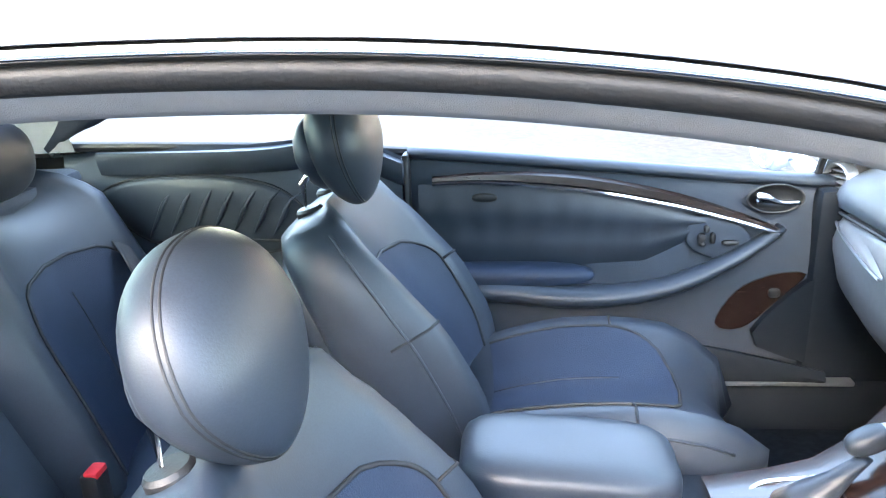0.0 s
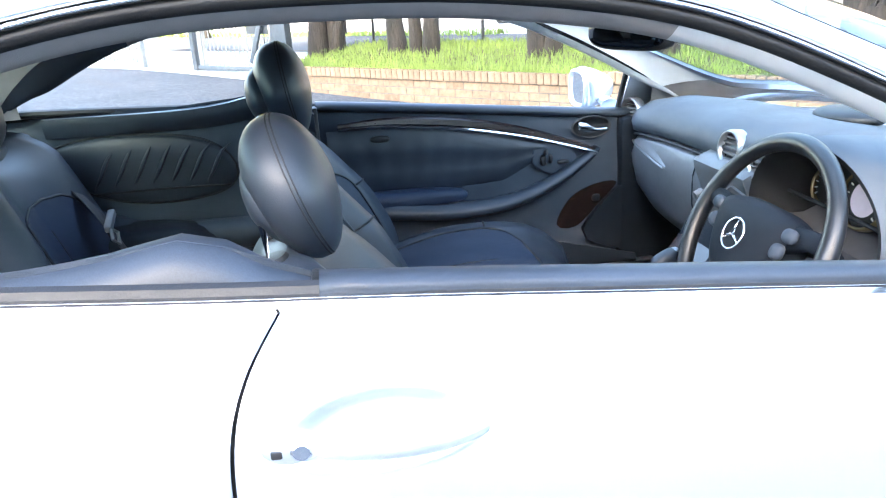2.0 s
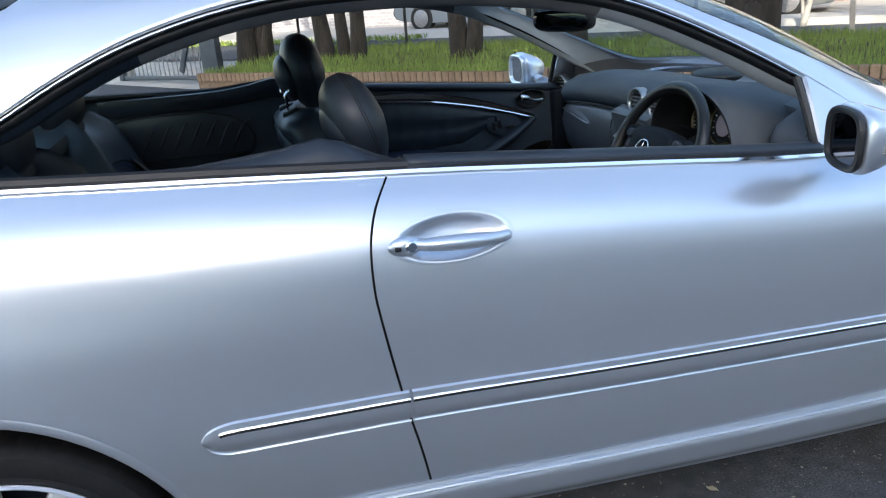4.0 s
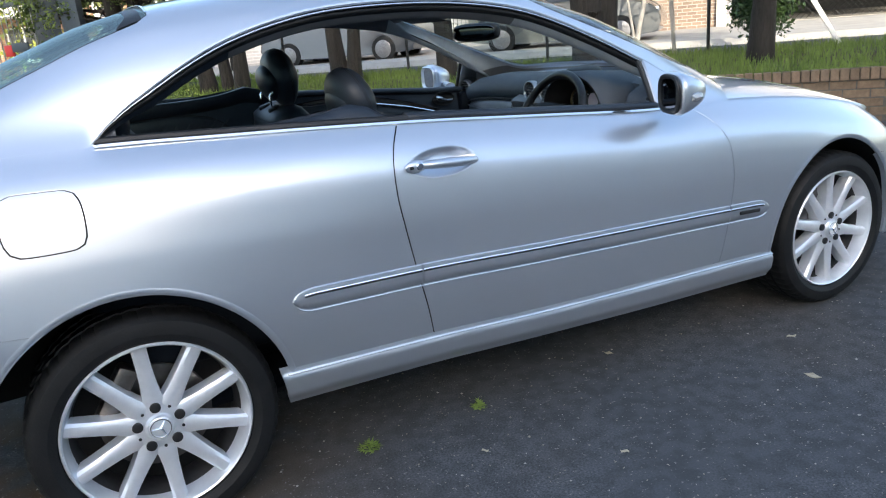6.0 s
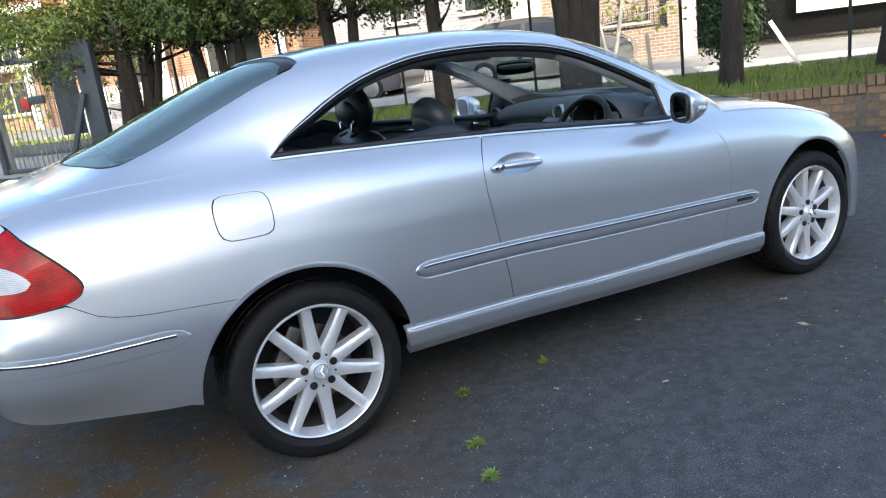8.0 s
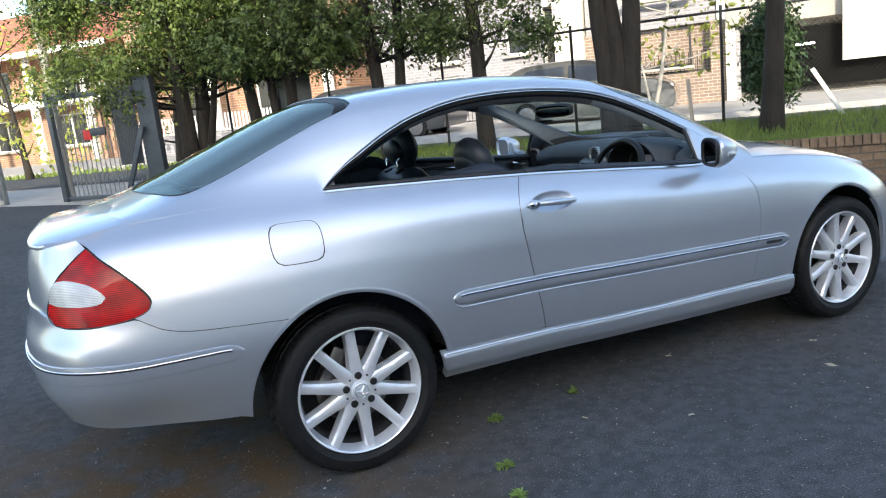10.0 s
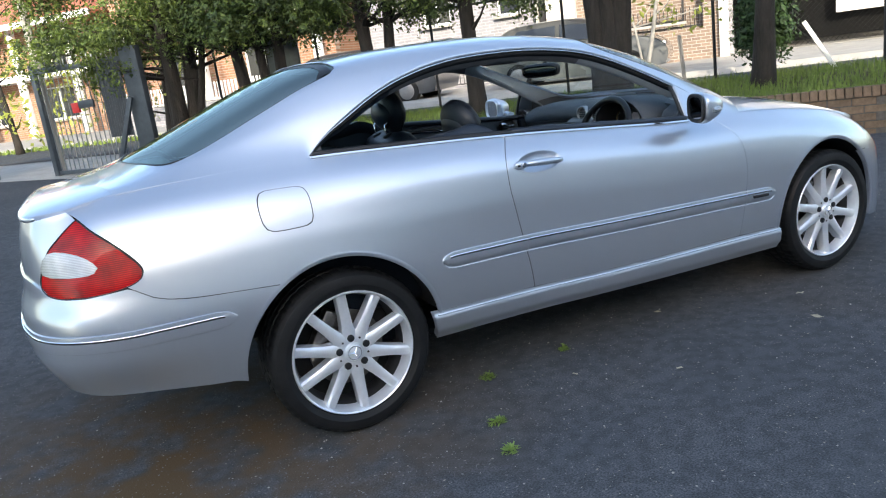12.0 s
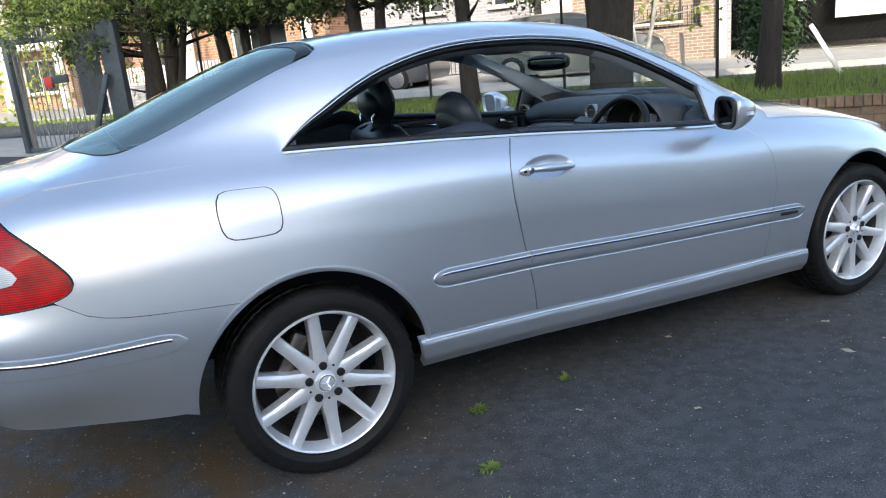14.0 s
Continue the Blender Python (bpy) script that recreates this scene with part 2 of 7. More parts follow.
M["render"] = material("painted_render", (0.70, 0.66, 0.58), 0.85, var=0.06, scale=4)
M["roof_tile"] = material("terracotta_tiles", (0.38, 0.13, 0.075), 0.8, var=0.25, scale=5, bump=0.4, bump_scale=20)
M["darkglass"] = material("window_glass", (0.03, 0.035, 0.04), 0.05, 0.0, 0.0, var=0.2, scale=2)
M["white"] = material("white_paint", (0.78, 0.78, 0.76), 0.5, var=0.05, scale=6)
M["far_rim"] = material("far_alloy", (0.22, 0.22, 0.23), 0.45, 0.5, var=0.2, scale=30)
M["bluecar"] = material("blue_paint", (0.05, 0.14, 0.36), 0.3, 0.4, 1.0, var=0.03)
M["darkcar"] = material("dark_grey_paint", (0.06, 0.06, 0.065), 0.3, 0.4, 1.0, var=0.03)
M["greycar"] = material("grey_paint", (0.16, 0.165, 0.16), 0.3, 0.5, 1.0, var=0.03)
M["dry_leaf"] = material("dry_leaf", (0.40, 0.36, 0.26), 0.8, var=0.2, scale=50)
M["tube_lamp"] = material("tube_lamp", (0.9, 0.9, 0.9), 0.4)
M["tube_lamp"].node_tree.nodes["Principled BSDF"].inputs["Emission Color"].default_value = (1, 0.97, 0.9, 1)
M["tube_lamp"].node_tree.nodes["Principled BSDF"].inputs["Emission Strength"].default_value = 4.0
M["redsign"] = material("red_sign", (0.55, 0.03, 0.03), 0.5, var=0.05)


# ---- mesh helpers ----
def mesh_of(name, bm, mat, smooth=True, sharp=35):
    me = bpy.data.meshes.new(name)
    bm.to_mesh(me)
    bm.free()
    me.materials.append(mat)
    if smooth:
        me.polygons.foreach_set("use_smooth", [True] * len(me.polygons))
        if sharp:
            me.set_sharp_from_angle(angle=radians(sharp))
    return me


def part(name, bm, mat, parent=None, label="", smooth=True, sharp=35, m=None):
    """Links a bmesh as one mesh object under a thing or a part."""
    ob = new(name, mesh_of(name, bm, mat, smooth, sharp) if isinstance(bm, bmesh.types.BMesh) else bm)
    if m is not None:
        ob.matrix_world = m
    if parent is not None:
        ob.parent = parent
    if label:
        ob["label"] = label
    return ob


def thing(name, label, category, m=None, group="", kind=""):
    ob = new(name)
    ob.empty_display_size = 0.1
    if m is not None:
        ob.matrix_world = m
    return tagged(ob, label, category, group, kind)


def box(bm, cx, cy, cz, sx, sy, sz, bevel=0.0, rot=None, seg=2):
    made = bmesh.ops.create_cube(bm, size=1.0)["verts"]
    mat = Matrix.Translation((cx, cy, cz)) @ (rot.to_4x4() if rot is not None else Matrix.Identity(4)) @ Matrix.Diagonal((sx, sy, sz, 1))
    bmesh.ops.transform(bm, matrix=mat, verts=made)
    if bevel:
        edges = {e for v in made for e in v.link_edges}
        bmesh.ops.bevel(bm, geom=list(edges), offset=bevel, segments=seg, affect="EDGES", profile=0.5)
    return bm


def solid(cx, cy, cz, sx, sy, sz, bevel=0.0, rot=None, seg=2):
    return box(bmesh.new(), cx, cy, cz, sx, sy, sz, bevel, rot, seg)


def lathe(profile, segments=48, axis="y", bm=None, close=False):
    """Turns (radius, along) pairs round an axis through the origin."""
    bm = bm or bmesh.new()
    rings = []
    for r, h in profile:
        ring = []
        for k in range(segments):
            a = 2 * math.pi * k / segments
            c, s = r * math.cos(a), r * math.sin(a)
            ring.append(bm.verts.new({"y": (c, h, s), "z": (c, s, h), "x": (h, c, s)}[axis]))
        rings.append(ring)
    pairs = list(zip(rings, rings[1:])) + ([(rings[-1], rings[0])] if close else [])
    for a, b in pairs:
        for k in range(segments):
            j = (k + 1) % segments
            bm.faces.new((a[k], a[j], b[j], b[k]))
    return bm


def tube(points, radius, sides=8, bm=None, closed=False, flat=1.0, up=(0, 0, 1), caps=True):
    """Sweeps a round or flattened section along points. radius: a number or one for each point."""
    bm = bm or bmesh.new()
    pts = [Vector(p) for p in points]
    n = len(pts)
    rings = []
    for i, p in enumerate(pts):
        d = (pts[(i + 1) % n] - pts[i - 1]) if closed else pts[min(i + 1, n - 1)] - pts[max(i - 1, 0)]
        d.normalize()
        side = d.cross(Vector(up))
        if side.length < 1e-4:
            side = d.cross(Vector((1, 0, 0)))
        side.normalize()
        top = side.cross(d)
        r = radius[i] if hasattr(radius, "__len__") else radius
        rings.append([bm.verts.new(p + side * (r * math.cos(2 * math.pi * k / sides)) + top * (r * flat * math.sin(2 * math.pi * k / sides))) for k in range(sides)])
    for i in range(n if closed else n - 1):
        a, b = rings[i], rings[(i + 1) % n]
        for k in range(sides):
            j = (k + 1) % sides
            bm.faces.new((a[j], a[k], b[k], b[j]))
    if caps and not closed:
        bm.faces.new(rings[0])
        bm.faces.new(rings[-1][::-1])
    return bm


def curve(pairs):
    """A smooth curve through (x, value) pairs (monotone cubic)."""
    xs, ys = np.array([p[0] for p in pairs], float), np.array([p[1] for p in pairs], float)
    h = np.diff(xs)
    d = np.diff(ys) / h
    s = np.zeros(len(xs))
    s[0], s[-1] = d[0], d[-1]
    for i in range(1, len(xs) - 1):
        if d[i - 1] * d[i] > 0:
            w1, w2 = 2 * h[i] + h[i - 1], h[i] + 2 * h[i - 1]
            s[i] = (w1 + w2) / (w1 / d[i - 1] + w2 / d[i])

    def f(x):
        x = np.clip(x, xs[0], xs[-1])
        i = int(min(max(np.searchsorted(xs, x) - 1, 0), len(h) - 1))
        t = (x - xs[i]) / h[i]
        return float((2 * t**3 - 3 * t**2 + 1) * ys[i] + (t**3 - 2 * t**2 + t) * h[i] * s[i] + (3 * t**2 - 2 * t**3) * ys[i + 1] + (t**3 - t**2) * h[i] * s[i + 1])

    return f


def rounded(points, closed=False, step=0.02):
    """Catmull-Rom through points of any dimension, sampled at about the step."""
    p = np.array(points, float)
    n = len(p)
    out = []
    for i in range(n if closed else n - 1):
        a, b, c, d = (p[(i + k) % n] if closed else p[min(max(i + k, 0), n - 1)] for k in (-1, 0, 1, 2))
        m = max(1, int(np.linalg.norm(c - b) / step))
        for k in range(m):
            t = k / m
            out.append(0.5 * (2 * b + (c - a) * t + (2 * a - 5 * b + 4 * c - d) * t * t + (3 * b - a - 3 * c + d) * t**3))
    if not closed:
        out.append(p[-1])
    return [tuple(float(v) for v in q) for q in out]


def resample(points, step, closed=True):
    p = np.array(points, float)
    out = []
    for i in range(len(p) if closed else len(p) - 1):
        a, b = p[i], p[(i + 1) % len(p)]
        m = max(1, int(round(np.linalg.norm(b - a) / step)))
        out += [tuple(a + (b - a) * k / m) for k in range(m)]
    if not closed:
        out.append(tuple(p[-1]))
    return out


def inside(pts, poly):
    """Which of the points (n, 2) lie in the polygon."""
    x, y = pts[:, 0], pts[:, 1]
    res = np.zeros(len(pts), bool)
    q = np.array(poly, float)
    for (x1, y1), (x2, y2) in zip(q, np.roll(q, -1, 0)):
        hit = (y1 > y) != (y2 > y)
        if y1 != y2:
            res ^= hit & (x < (x2 - x1) * (y - y1) / (y2 - y1) + x1)
    return res


def skin(outer, lift, holes=(), step=0.03, rim=0.005, flip=False, offset=0.0, bend=None):
    """A panel: an outline in a surface's own two coordinates, with holes, filled with small triangles and laid on
    the surface by lift(a, b). Its edge is turned inwards by rim. Returns a mesh with the surface's own normals."""
    from mathutils.geometry import delaunay_2d_cdt
    loops = [resample(q, step) for q in (outer, *holes)]
    pts, edges = [], []
    for q in loops:
        k = len(pts)
        pts += q
        edges += [(k + i, k + (i + 1) % len(q)) for i in range(len(q))]
    edge = np.array(pts, float)
    lo, hi = edge.min(0), edge.max(0)
    gx, gy = np.meshgrid(np.arange(lo[0], hi[0], step), np.arange(lo[1], hi[1], step * 0.87))
    gx[1::2] += step / 2
    g = np.stack([gx.ravel(), gy.ravel()], 1)
    ok = inside(g, loops[0])
    for q in loops[1:]:
        ok &= ~inside(g, q)
    g = g[ok]
    if len(g):
        far = np.ones(len(g), bool)
        for i in range(0, len(edge), 64):
            far &= (((g[:, None] - edge[None, i : i + 64]) ** 2).sum(-1) > (0.6 * step) ** 2).all(1)
        pts += [tuple(q) for q in g[far]]
    v, e, f, *_ = delaunay_2d_cdt([Vector(q) for q in pts], edges, [], 0, 1e-6)
    mid = np.array([[sum(v[i][k] for i in t) / 3 for k in (0, 1)] for t in f])
    ok = inside(mid, loops[0])
    for q in loops[1:]:
        ok &= ~inside(mid, q)
    faces = [tuple(t) for t, good in zip(f, ok) if good]
    used = sorted({i for t in faces for i in t})
    at = {i: k for k, i in enumerate(used)}
    place, normal = [], []
    d = 0.004
    for i in used:
        a, b = v[i]
        p = lift(a, b)
        n = (lift(a + d, b) - lift(a - d, b)).cross(lift(a, b + d) - lift(a, b - d))
        n = n.normalized() if n.length > 1e-12 else Vector((0, -1, 0))
        place.append(p + n * offset)
        normal.append(bend(p, n) if bend else n)
    faces = [tuple(at[i] for i in t) for t in faces]
    if rim:
        count = {}
        for t in faces:
            for a, b in zip(t, t[1:] + t[:1]):
                count[(a, b)] = count.get((a, b), 0) + 1
        border = [(a, b) for a, b in count if (b, a) not in count]
        dup = {}
        for a, b in border:
            for i in (a, b):
                if i not in dup:
                    dup[i] = len(place)
                    side = normal[i]
                    place += [place[i].copy(), place[i] - normal[i] * rim]
                    normal += [side, side]
            faces.append((dup[b], dup[a], dup[a] + 1, dup[b] + 1))
    if flip:
        place = [Vector((p.x, -p.y, p.z)) for p in place]
        normal = [Vector((n.x, -n.y, n.z)) for n in normal]
        faces = [t[::-1] for t in faces]
    me = bpy.data.meshes.new("skin")
    me.from_pydata(place, [], faces)
    me.polygons.foreach_set("use_smooth", [True] * len(me.polygons))
    me.normals_split_custom_set_from_vertices(normal)
    return me


def panel(name, mat, parent, outer, lift, label="", **kw):
    me = skin(outer, lift, **kw)
    me.name = name
    me.materials.append(mat)
    ob = new(name, me)
    ob.parent = parent
    if label:
        ob["label"] = label
    return ob


# ---- the coupe: its outer surface ----
# x runs forward from the rear axle, the near flank faces -y, z is up.
PLAN = rounded([(-1.075, 0.0), (-1.068, -0.22), (-1.045, -0.42), (-0.985, -0.615), (-0.865, -0.745), (-0.65, -0.805), (-0.3, -0.842), (0.1, -0.862),
                (0.8, -0.870), (1.4, -0.872), (2.1, -0.868), (2.6, -0.862), (2.93, -0.835), (3.18, -0.76), (3.37, -0.61), (3.49, -0.36), (3.54, 0.0)], step=0.02)
_pl = np.array(PLAN)
_arc = np.r_[0, np.cumsum(np.linalg.norm(np.diff(_pl, axis=0), axis=1))]
_arc += 0.8 - np.interp(0.8, _pl[:, 0], _arc)  # u equals x at x = 0.8
U0, U1 = float(_arc[0]), float(_arc[-1])
belt = curve([(-1.08, 0.985), (-0.98, 1.012), (-0.85, 1.040), (-0.5, 1.060), (-0.1, 1.066), (0.4, 1.046), (0.82, 1.019), (1.3, 0.975), (1.8, 0.930),
              (2.1, 0.918), (2.4, 0.893), (2.7, 0.850), (3.0, 0.790), (3.25, 0.715), (3.45, 0.640), (3.54, 0.60)])
tuck = curve([(0.0, 0.118), (0.02, 0.092), (0.05, 0.060), (0.09, 0.033), (0.14, 0.015), (0.20, 0.006), (0.28, 0.0), (0.42, 0.0), (0.50, 0.004), (0.58, 0.014),
              (0.66, 0.032), (0.74, 0.055), (0.82, 0.090), (0.9, 0.15)])
lean_in = curve([(-1.1, 0.06), (-0.6, 0.075), (-0.1, 0.070), (0.35, 0.03), (0.8, 0.0), (2.0, 0.0), (2.6, 0.02), (3.2, 0.05), (3.6, 0.06)])


def smooth01(t):
    t = min(max(t, 0.0), 1.0)
    return t * t * (3 - 2 * t)


def plan(u):
    x, y = np.interp(u, _arc, _pl[:, 0]), np.interp(u, _arc, _pl[:, 1])
    d = 0.03
    tx = np.interp(u + d, _arc, _pl[:, 0]) - np.interp(u - d, _arc, _pl[:, 0])
    ty = np.interp(u + d, _arc, _pl[:, 1]) - np.interp(u - d, _arc, _pl[:, 1])
    if u < U0 + d:
        tx, ty = 0.0, -1.0
    if u > U1 - d:
        tx, ty = 0.0, 1.0
    k = math.hypot(tx, ty)
    return x, y, -ty / k, tx / k  # the place, and the way inwards


def U(x):
    """The surface's own coordinate of a place along the flank."""
    return float(np.interp(x, _pl[:, 0], _arc))


def flank(u, z):
    x, y, nx, ny = plan(u)
    q = belt(x) - z
    s = min(max((z - 0.55) / 0.5, 0.0), 1.0)
    k = tuck(max(q, 0.0)) - min(q, 0.0) * 1.2 + lean_in(x) * s * s * (3 - 2 * s)
    k *= 1 - 0.75 * smooth01((U(-0.86) - u) / 0.26) * smooth01((z - 0.52) / 0.16)
    return Vector((x + nx * k, min(0.0, y + ny * k), z))


# Greenhouse: sections across the car from the shoulder over the rail to the middle of the roof.
PROFILE = rounded([(1.0, 0.0), (0.955, 0.25), (0.90, 0.50), (0.835, 0.70), (0.775, 0.83), (0.69, 0.925), (0.55, 0.972), (0.3, 0.993), (0.0, 1.0)], step=0.01)
_pr = np.array(PROFILE)
_ps = np.r_[0, np.cumsum(np.linalg.norm(np.diff(_pr, axis=0), axis=1))]
_ps /= _ps[-1]
crest = curve([(-0.70, 1.070), (-0.60, 1.098), (-0.45, 1.160), (-0.3, 1.228), (-0.1, 1.318), (0.06, 1.380), (0.26, 1.422), (0.5, 1.440), (0.8, 1.445), (1.1, 1.430),
               (1.36, 1.392), (1.62, 1.300), (1.8, 1.205), (1.93, 1.120), (2.1, 1.010), (2.16, 0.97)])
bow = curve([(-0.70, -0.10), (-0.3, -0.04), (0.2, 0.0), (1.2, 0.0), (1.7, 0.13), (2.0, 0.27), (2.16, 0.34)])


def shoulder(x):
    return -flank(U(x), belt(x)).y


def canopy(x, s):
    """x: the station at the shoulder; s: 0 at the shoulder to 1 at the middle, 2 at the far shoulder."""
    far = s > 1
    k = min(max(2 - s if far else s, 0.0), 1.0)
    ys, zb = shoulder(x), belt(x)
    f, h = float(np.interp(k, _ps, _pr[:, 0])), float(np.interp(k, _ps, _pr[:, 1]))
    z = zb + (crest(x) - zb) * h
    y = -ys * f * (-1 if far else 1)
    return Vector((x + bow(x) * (1 - abs(f) ** 1.5), y, z))


def on_canopy(x, z):
    """The canopy's own coordinates of a point of the near side."""
    a = x
    for _ in range(8):
        h = min(max((z - belt(a)) / max(crest(a) - belt(a), 1e-3), 0.0), 1.0)
        k = float(np.interp(h, _pr[:, 1], _ps))
        a += 0.8 * (x - canopy(a, k).x)
    return a, k


def seam_normal(x):
    """The way the skin faces where the rear wing flows into the roof pillar."""
    d, b = 0.006, belt(x)
    u = U(x)
    n1 = (flank(u + d, b - d) - flank(u - d, b - d)).cross(flank(u, b) - flank(u, b - 2 * d)).normalized()
    n2 = (canopy(x + d, 0.02) - canopy(x - d, 0.02)).cross(canopy(x, 0.04) - canopy(x, 0.0)).normalized()
    lid = smooth01((-0.52 - x) / 0.12)
    return (n1 + n2.lerp(Vector((-0.06, -0.30, 0.95)), lid)).normalized()


SEAM_X = np.linspace(-0.98, 0.02, 51)
SEAM_N = [seam_normal(float(x)) for x in SEAM_X]


def melt(p, n):
    """Rounds the joint of wing and pillar behind the side window."""
    x = min(max(p.x, -0.98), 0.02)
    d = math.hypot(abs(p.y) - shoulder(x), p.z - belt(x))
    w = (1 - smooth01(d / 0.11)) * smooth01((0.015 - p.x) / 0.04)
    if w <= 0:
        return n
    k = (x + 0.98) / 0.02
    i = min(int(k), 49)
    j = SEAM_N[i].lerp(SEAM_N[i + 1], k - i)
    if p.y > 0:
        j = Vector((j.x, -j.y, j.z))
    if j.dot(n) < 0:
        j = -j
    return n.lerp(j, w).normalized()


# Windows of the near side, as lines along the car
SILL_LINE = [(x, belt(x) + 0.004) for x in np.linspace(-0.004, 1.80, 26)]
ARCH_LINE = rounded([(1.985, 0.985), (1.90, 1.045), (1.80, 1.110), (1.62, 1.205), (1.44, 1.285), (1.30, 1.328), (1.12, 1.356), (0.94, 1.368), (0.72, 1.366), (0.55, 1.345),
                     (0.385, 1.302), (0.248, 1.244), (0.110, 1.166), (0.030, 1.108), (-0.010, 1.072)], step=0.03)
SIDE_HOLE = [on_canopy(*p) for p in [*SILL_LINE, (1.97, belt(1.97) + 0.01), *ARCH_LINE]]
REAR_SCREEN = [(-0.545, 1.0), (-0.535, 0.70), (-0.508, 0.48), (-0.46, 0.385), (-0.39, 0.378), (-0.187, 0.440), (0.02, 0.490), (0.170, 0.530), (0.200, 0.56), (0.190, 0.75), (0.185, 1.0)]
REAR_SCREEN = rounded([*REAR_SCREEN, *[(x, 2 - s) for x, s in REAR_SCREEN[-2:0:-1]]], closed=True, step=0.03)
WINDSCREEN = [(2.06, 1.0), (2.05, 0.70), (2.04, 0.55), (1.98, 0.475), (1.8, 0.46), (1.6, 0.48), (1.42, 0.53), (1.36, 0.62), (1.345, 0.8), (1.34, 1.0)]
WINDSCREEN = rounded([*WINDSCREEN, *[(x, 2 - s) for x, s in WINDSCREEN[-2:0:-1]]], closed=True, step=0.03)

car = thing("car", "silver two-door coupe parked on dark asphalt, both windows down", "car")

SHELL = [(-0.69, 0.0), (2.14, 0.0), (2.14, 2.0), (-0.69, 2.0)]
far_hole = [(x, 2 - s) for x, s in SIDE_HOLE]
panel("roof", M["paint"], car, SHELL, canopy, "silver roof with its pillars", holes=[SIDE_HOLE, far_hole, REAR_SCREEN, WINDSCREEN], step=0.026, rim=0.012, bend=melt)
# normals tilted to the near side so the pane mirrors sky, not trees
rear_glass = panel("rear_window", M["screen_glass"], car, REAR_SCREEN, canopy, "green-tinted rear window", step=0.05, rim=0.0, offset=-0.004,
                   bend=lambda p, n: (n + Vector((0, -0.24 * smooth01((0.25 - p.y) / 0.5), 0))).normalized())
wind_glass = panel("windscreen", M["wind_glass"], car, WINDSCREEN, canopy, "clear windscreen", step=0.05, rim=0.0, offset=-0.004)
for g in (rear_glass, wind_glass):
    g.visible_shadow = False


# Black print and rubber round the fixed glass
for name, line, mid in (("rear_window_seal", REAR_SCREEN, (-0.24, 1.0)), ("windscreen_seal", WINDSCREEN, (1.7, 1.0))):
    bm = tube([canopy(*p) for p in line], 0.0010, 6, closed=True)
    part(name, bm, M["black"], car)
corner = [canopy(*p) for p in REAR_SCREEN if p[0] < -0.40]
part("rear_window_rubber", tube(corner, 0.0045, 8, flat=0.6), M["black"], car, "black rubber along the foot of the rear window")
strip = [canopy(x, s) + Vector((0, 0, 0.004)) for x, s in [(0.196 + 0.004 * abs(k - 12) / 12, 0.57 + 0.0358 * k) for k in range(25)]]
part("rear_window_trim", tube(strip, 0.0035, 6, flat=0.5), M["paint"], car, "slim painted edge over the rear window")
frit = [(0.185, 0.545), (0.183, 0.75), (0.180, 1.0), (0.183, 1.25), (0.185, 1.455), (0.115, 1.475), (0.145, 1.42), (0.150, 1.25), (0.150, 1.0), (0.150, 0.75), (0.145, 0.58), (0.115, 0.525)]
panel("window_frit", M["black"], car, frit, canopy, "black printed edge of the rear window", step=0.04, rim=0.0, offset=-0.0015)

# Chrome and rubber round the open side windows
for flip in (1, -1):
    top = [canopy(*on_canopy(*p)) for p in ARCH_LINE]
    low = [canopy(*on_canopy(*p)) for p in SILL_LINE]
    # below the roof's edge: a gap, a bright strip, a groove and a fat rubber, one after another
    def band(pairs):
        rows, n = [], len(top) - 1
        for k, p in enumerate(top):
            e = 0.35 + 0.65 * smooth01(min(k, n - k) / 7)
            rows.append([Vector((p.x, flip * (p.y + dy * e), p.z + dz * e)) for dy, dz in pairs])
        bm = bmesh.new()
        vs = [[bm.verts.new(q) for q in r] for r in rows]
        for a, b in zip(vs, vs[1:]):
            for j in range(len(pairs) - 1):
                bm.faces.new((a[j], b[j], b[j + 1], a[j + 1]) if flip > 0 else (a[j + 1], b[j + 1], b[j], a[j]))
        return bm

    part("roof_edge", band([(-0.0005, 0.001), (-0.0035, -0.004), (-0.0035, -0.0085), (0.003, -0.0105)]), M["paint"], car, sharp=0)
    part("roof_gap", band([(0.003, -0.008), (0.008, -0.011), (0.004, -0.0135)]), M["gap"], car)
    part("window_trim", band([(0.004, -0.0120), (-0.003, -0.0130), (-0.0055, -0.0155), (-0.005, -0.0180), (-0.001, -0.020)]), M["chrome"], car, "bright window surround", sharp=0)
    part("seal_groove", band([(-0.001, -0.019), (0.006, -0.021), (0.006, -0.025)]), M["gap"], car)
    part("window_seal", band([(0.006, -0.022), (0.000, -0.026), (0.001, -0.032), (0.007, -0.039), (0.016, -0.042)]), M["rubber"], car, "black rubber window seal", sharp=0)
    sill = [Vector((p.x, flip * (p.y - 0.006), p.z - 0.006)) for p in low]
    part("belt_trim", tube(sill, 0.0075, 6), M["chrome"], car, "bright belt strip")
    # black bead draws the shadow line under the belt strip
    part("belt_gap", tube([Vector((p.x, flip * (p.y - 0.004), p.z - 0.0150)) for p in low], 0.0030, 6), M["gap"], car)
    wipe = [Vector((p.x, flip * (p.y + 0.014), p.z + 0.004)) for p in low]
    part("belt_seal", tube(wipe, 0.012, 8), M["black"], car)

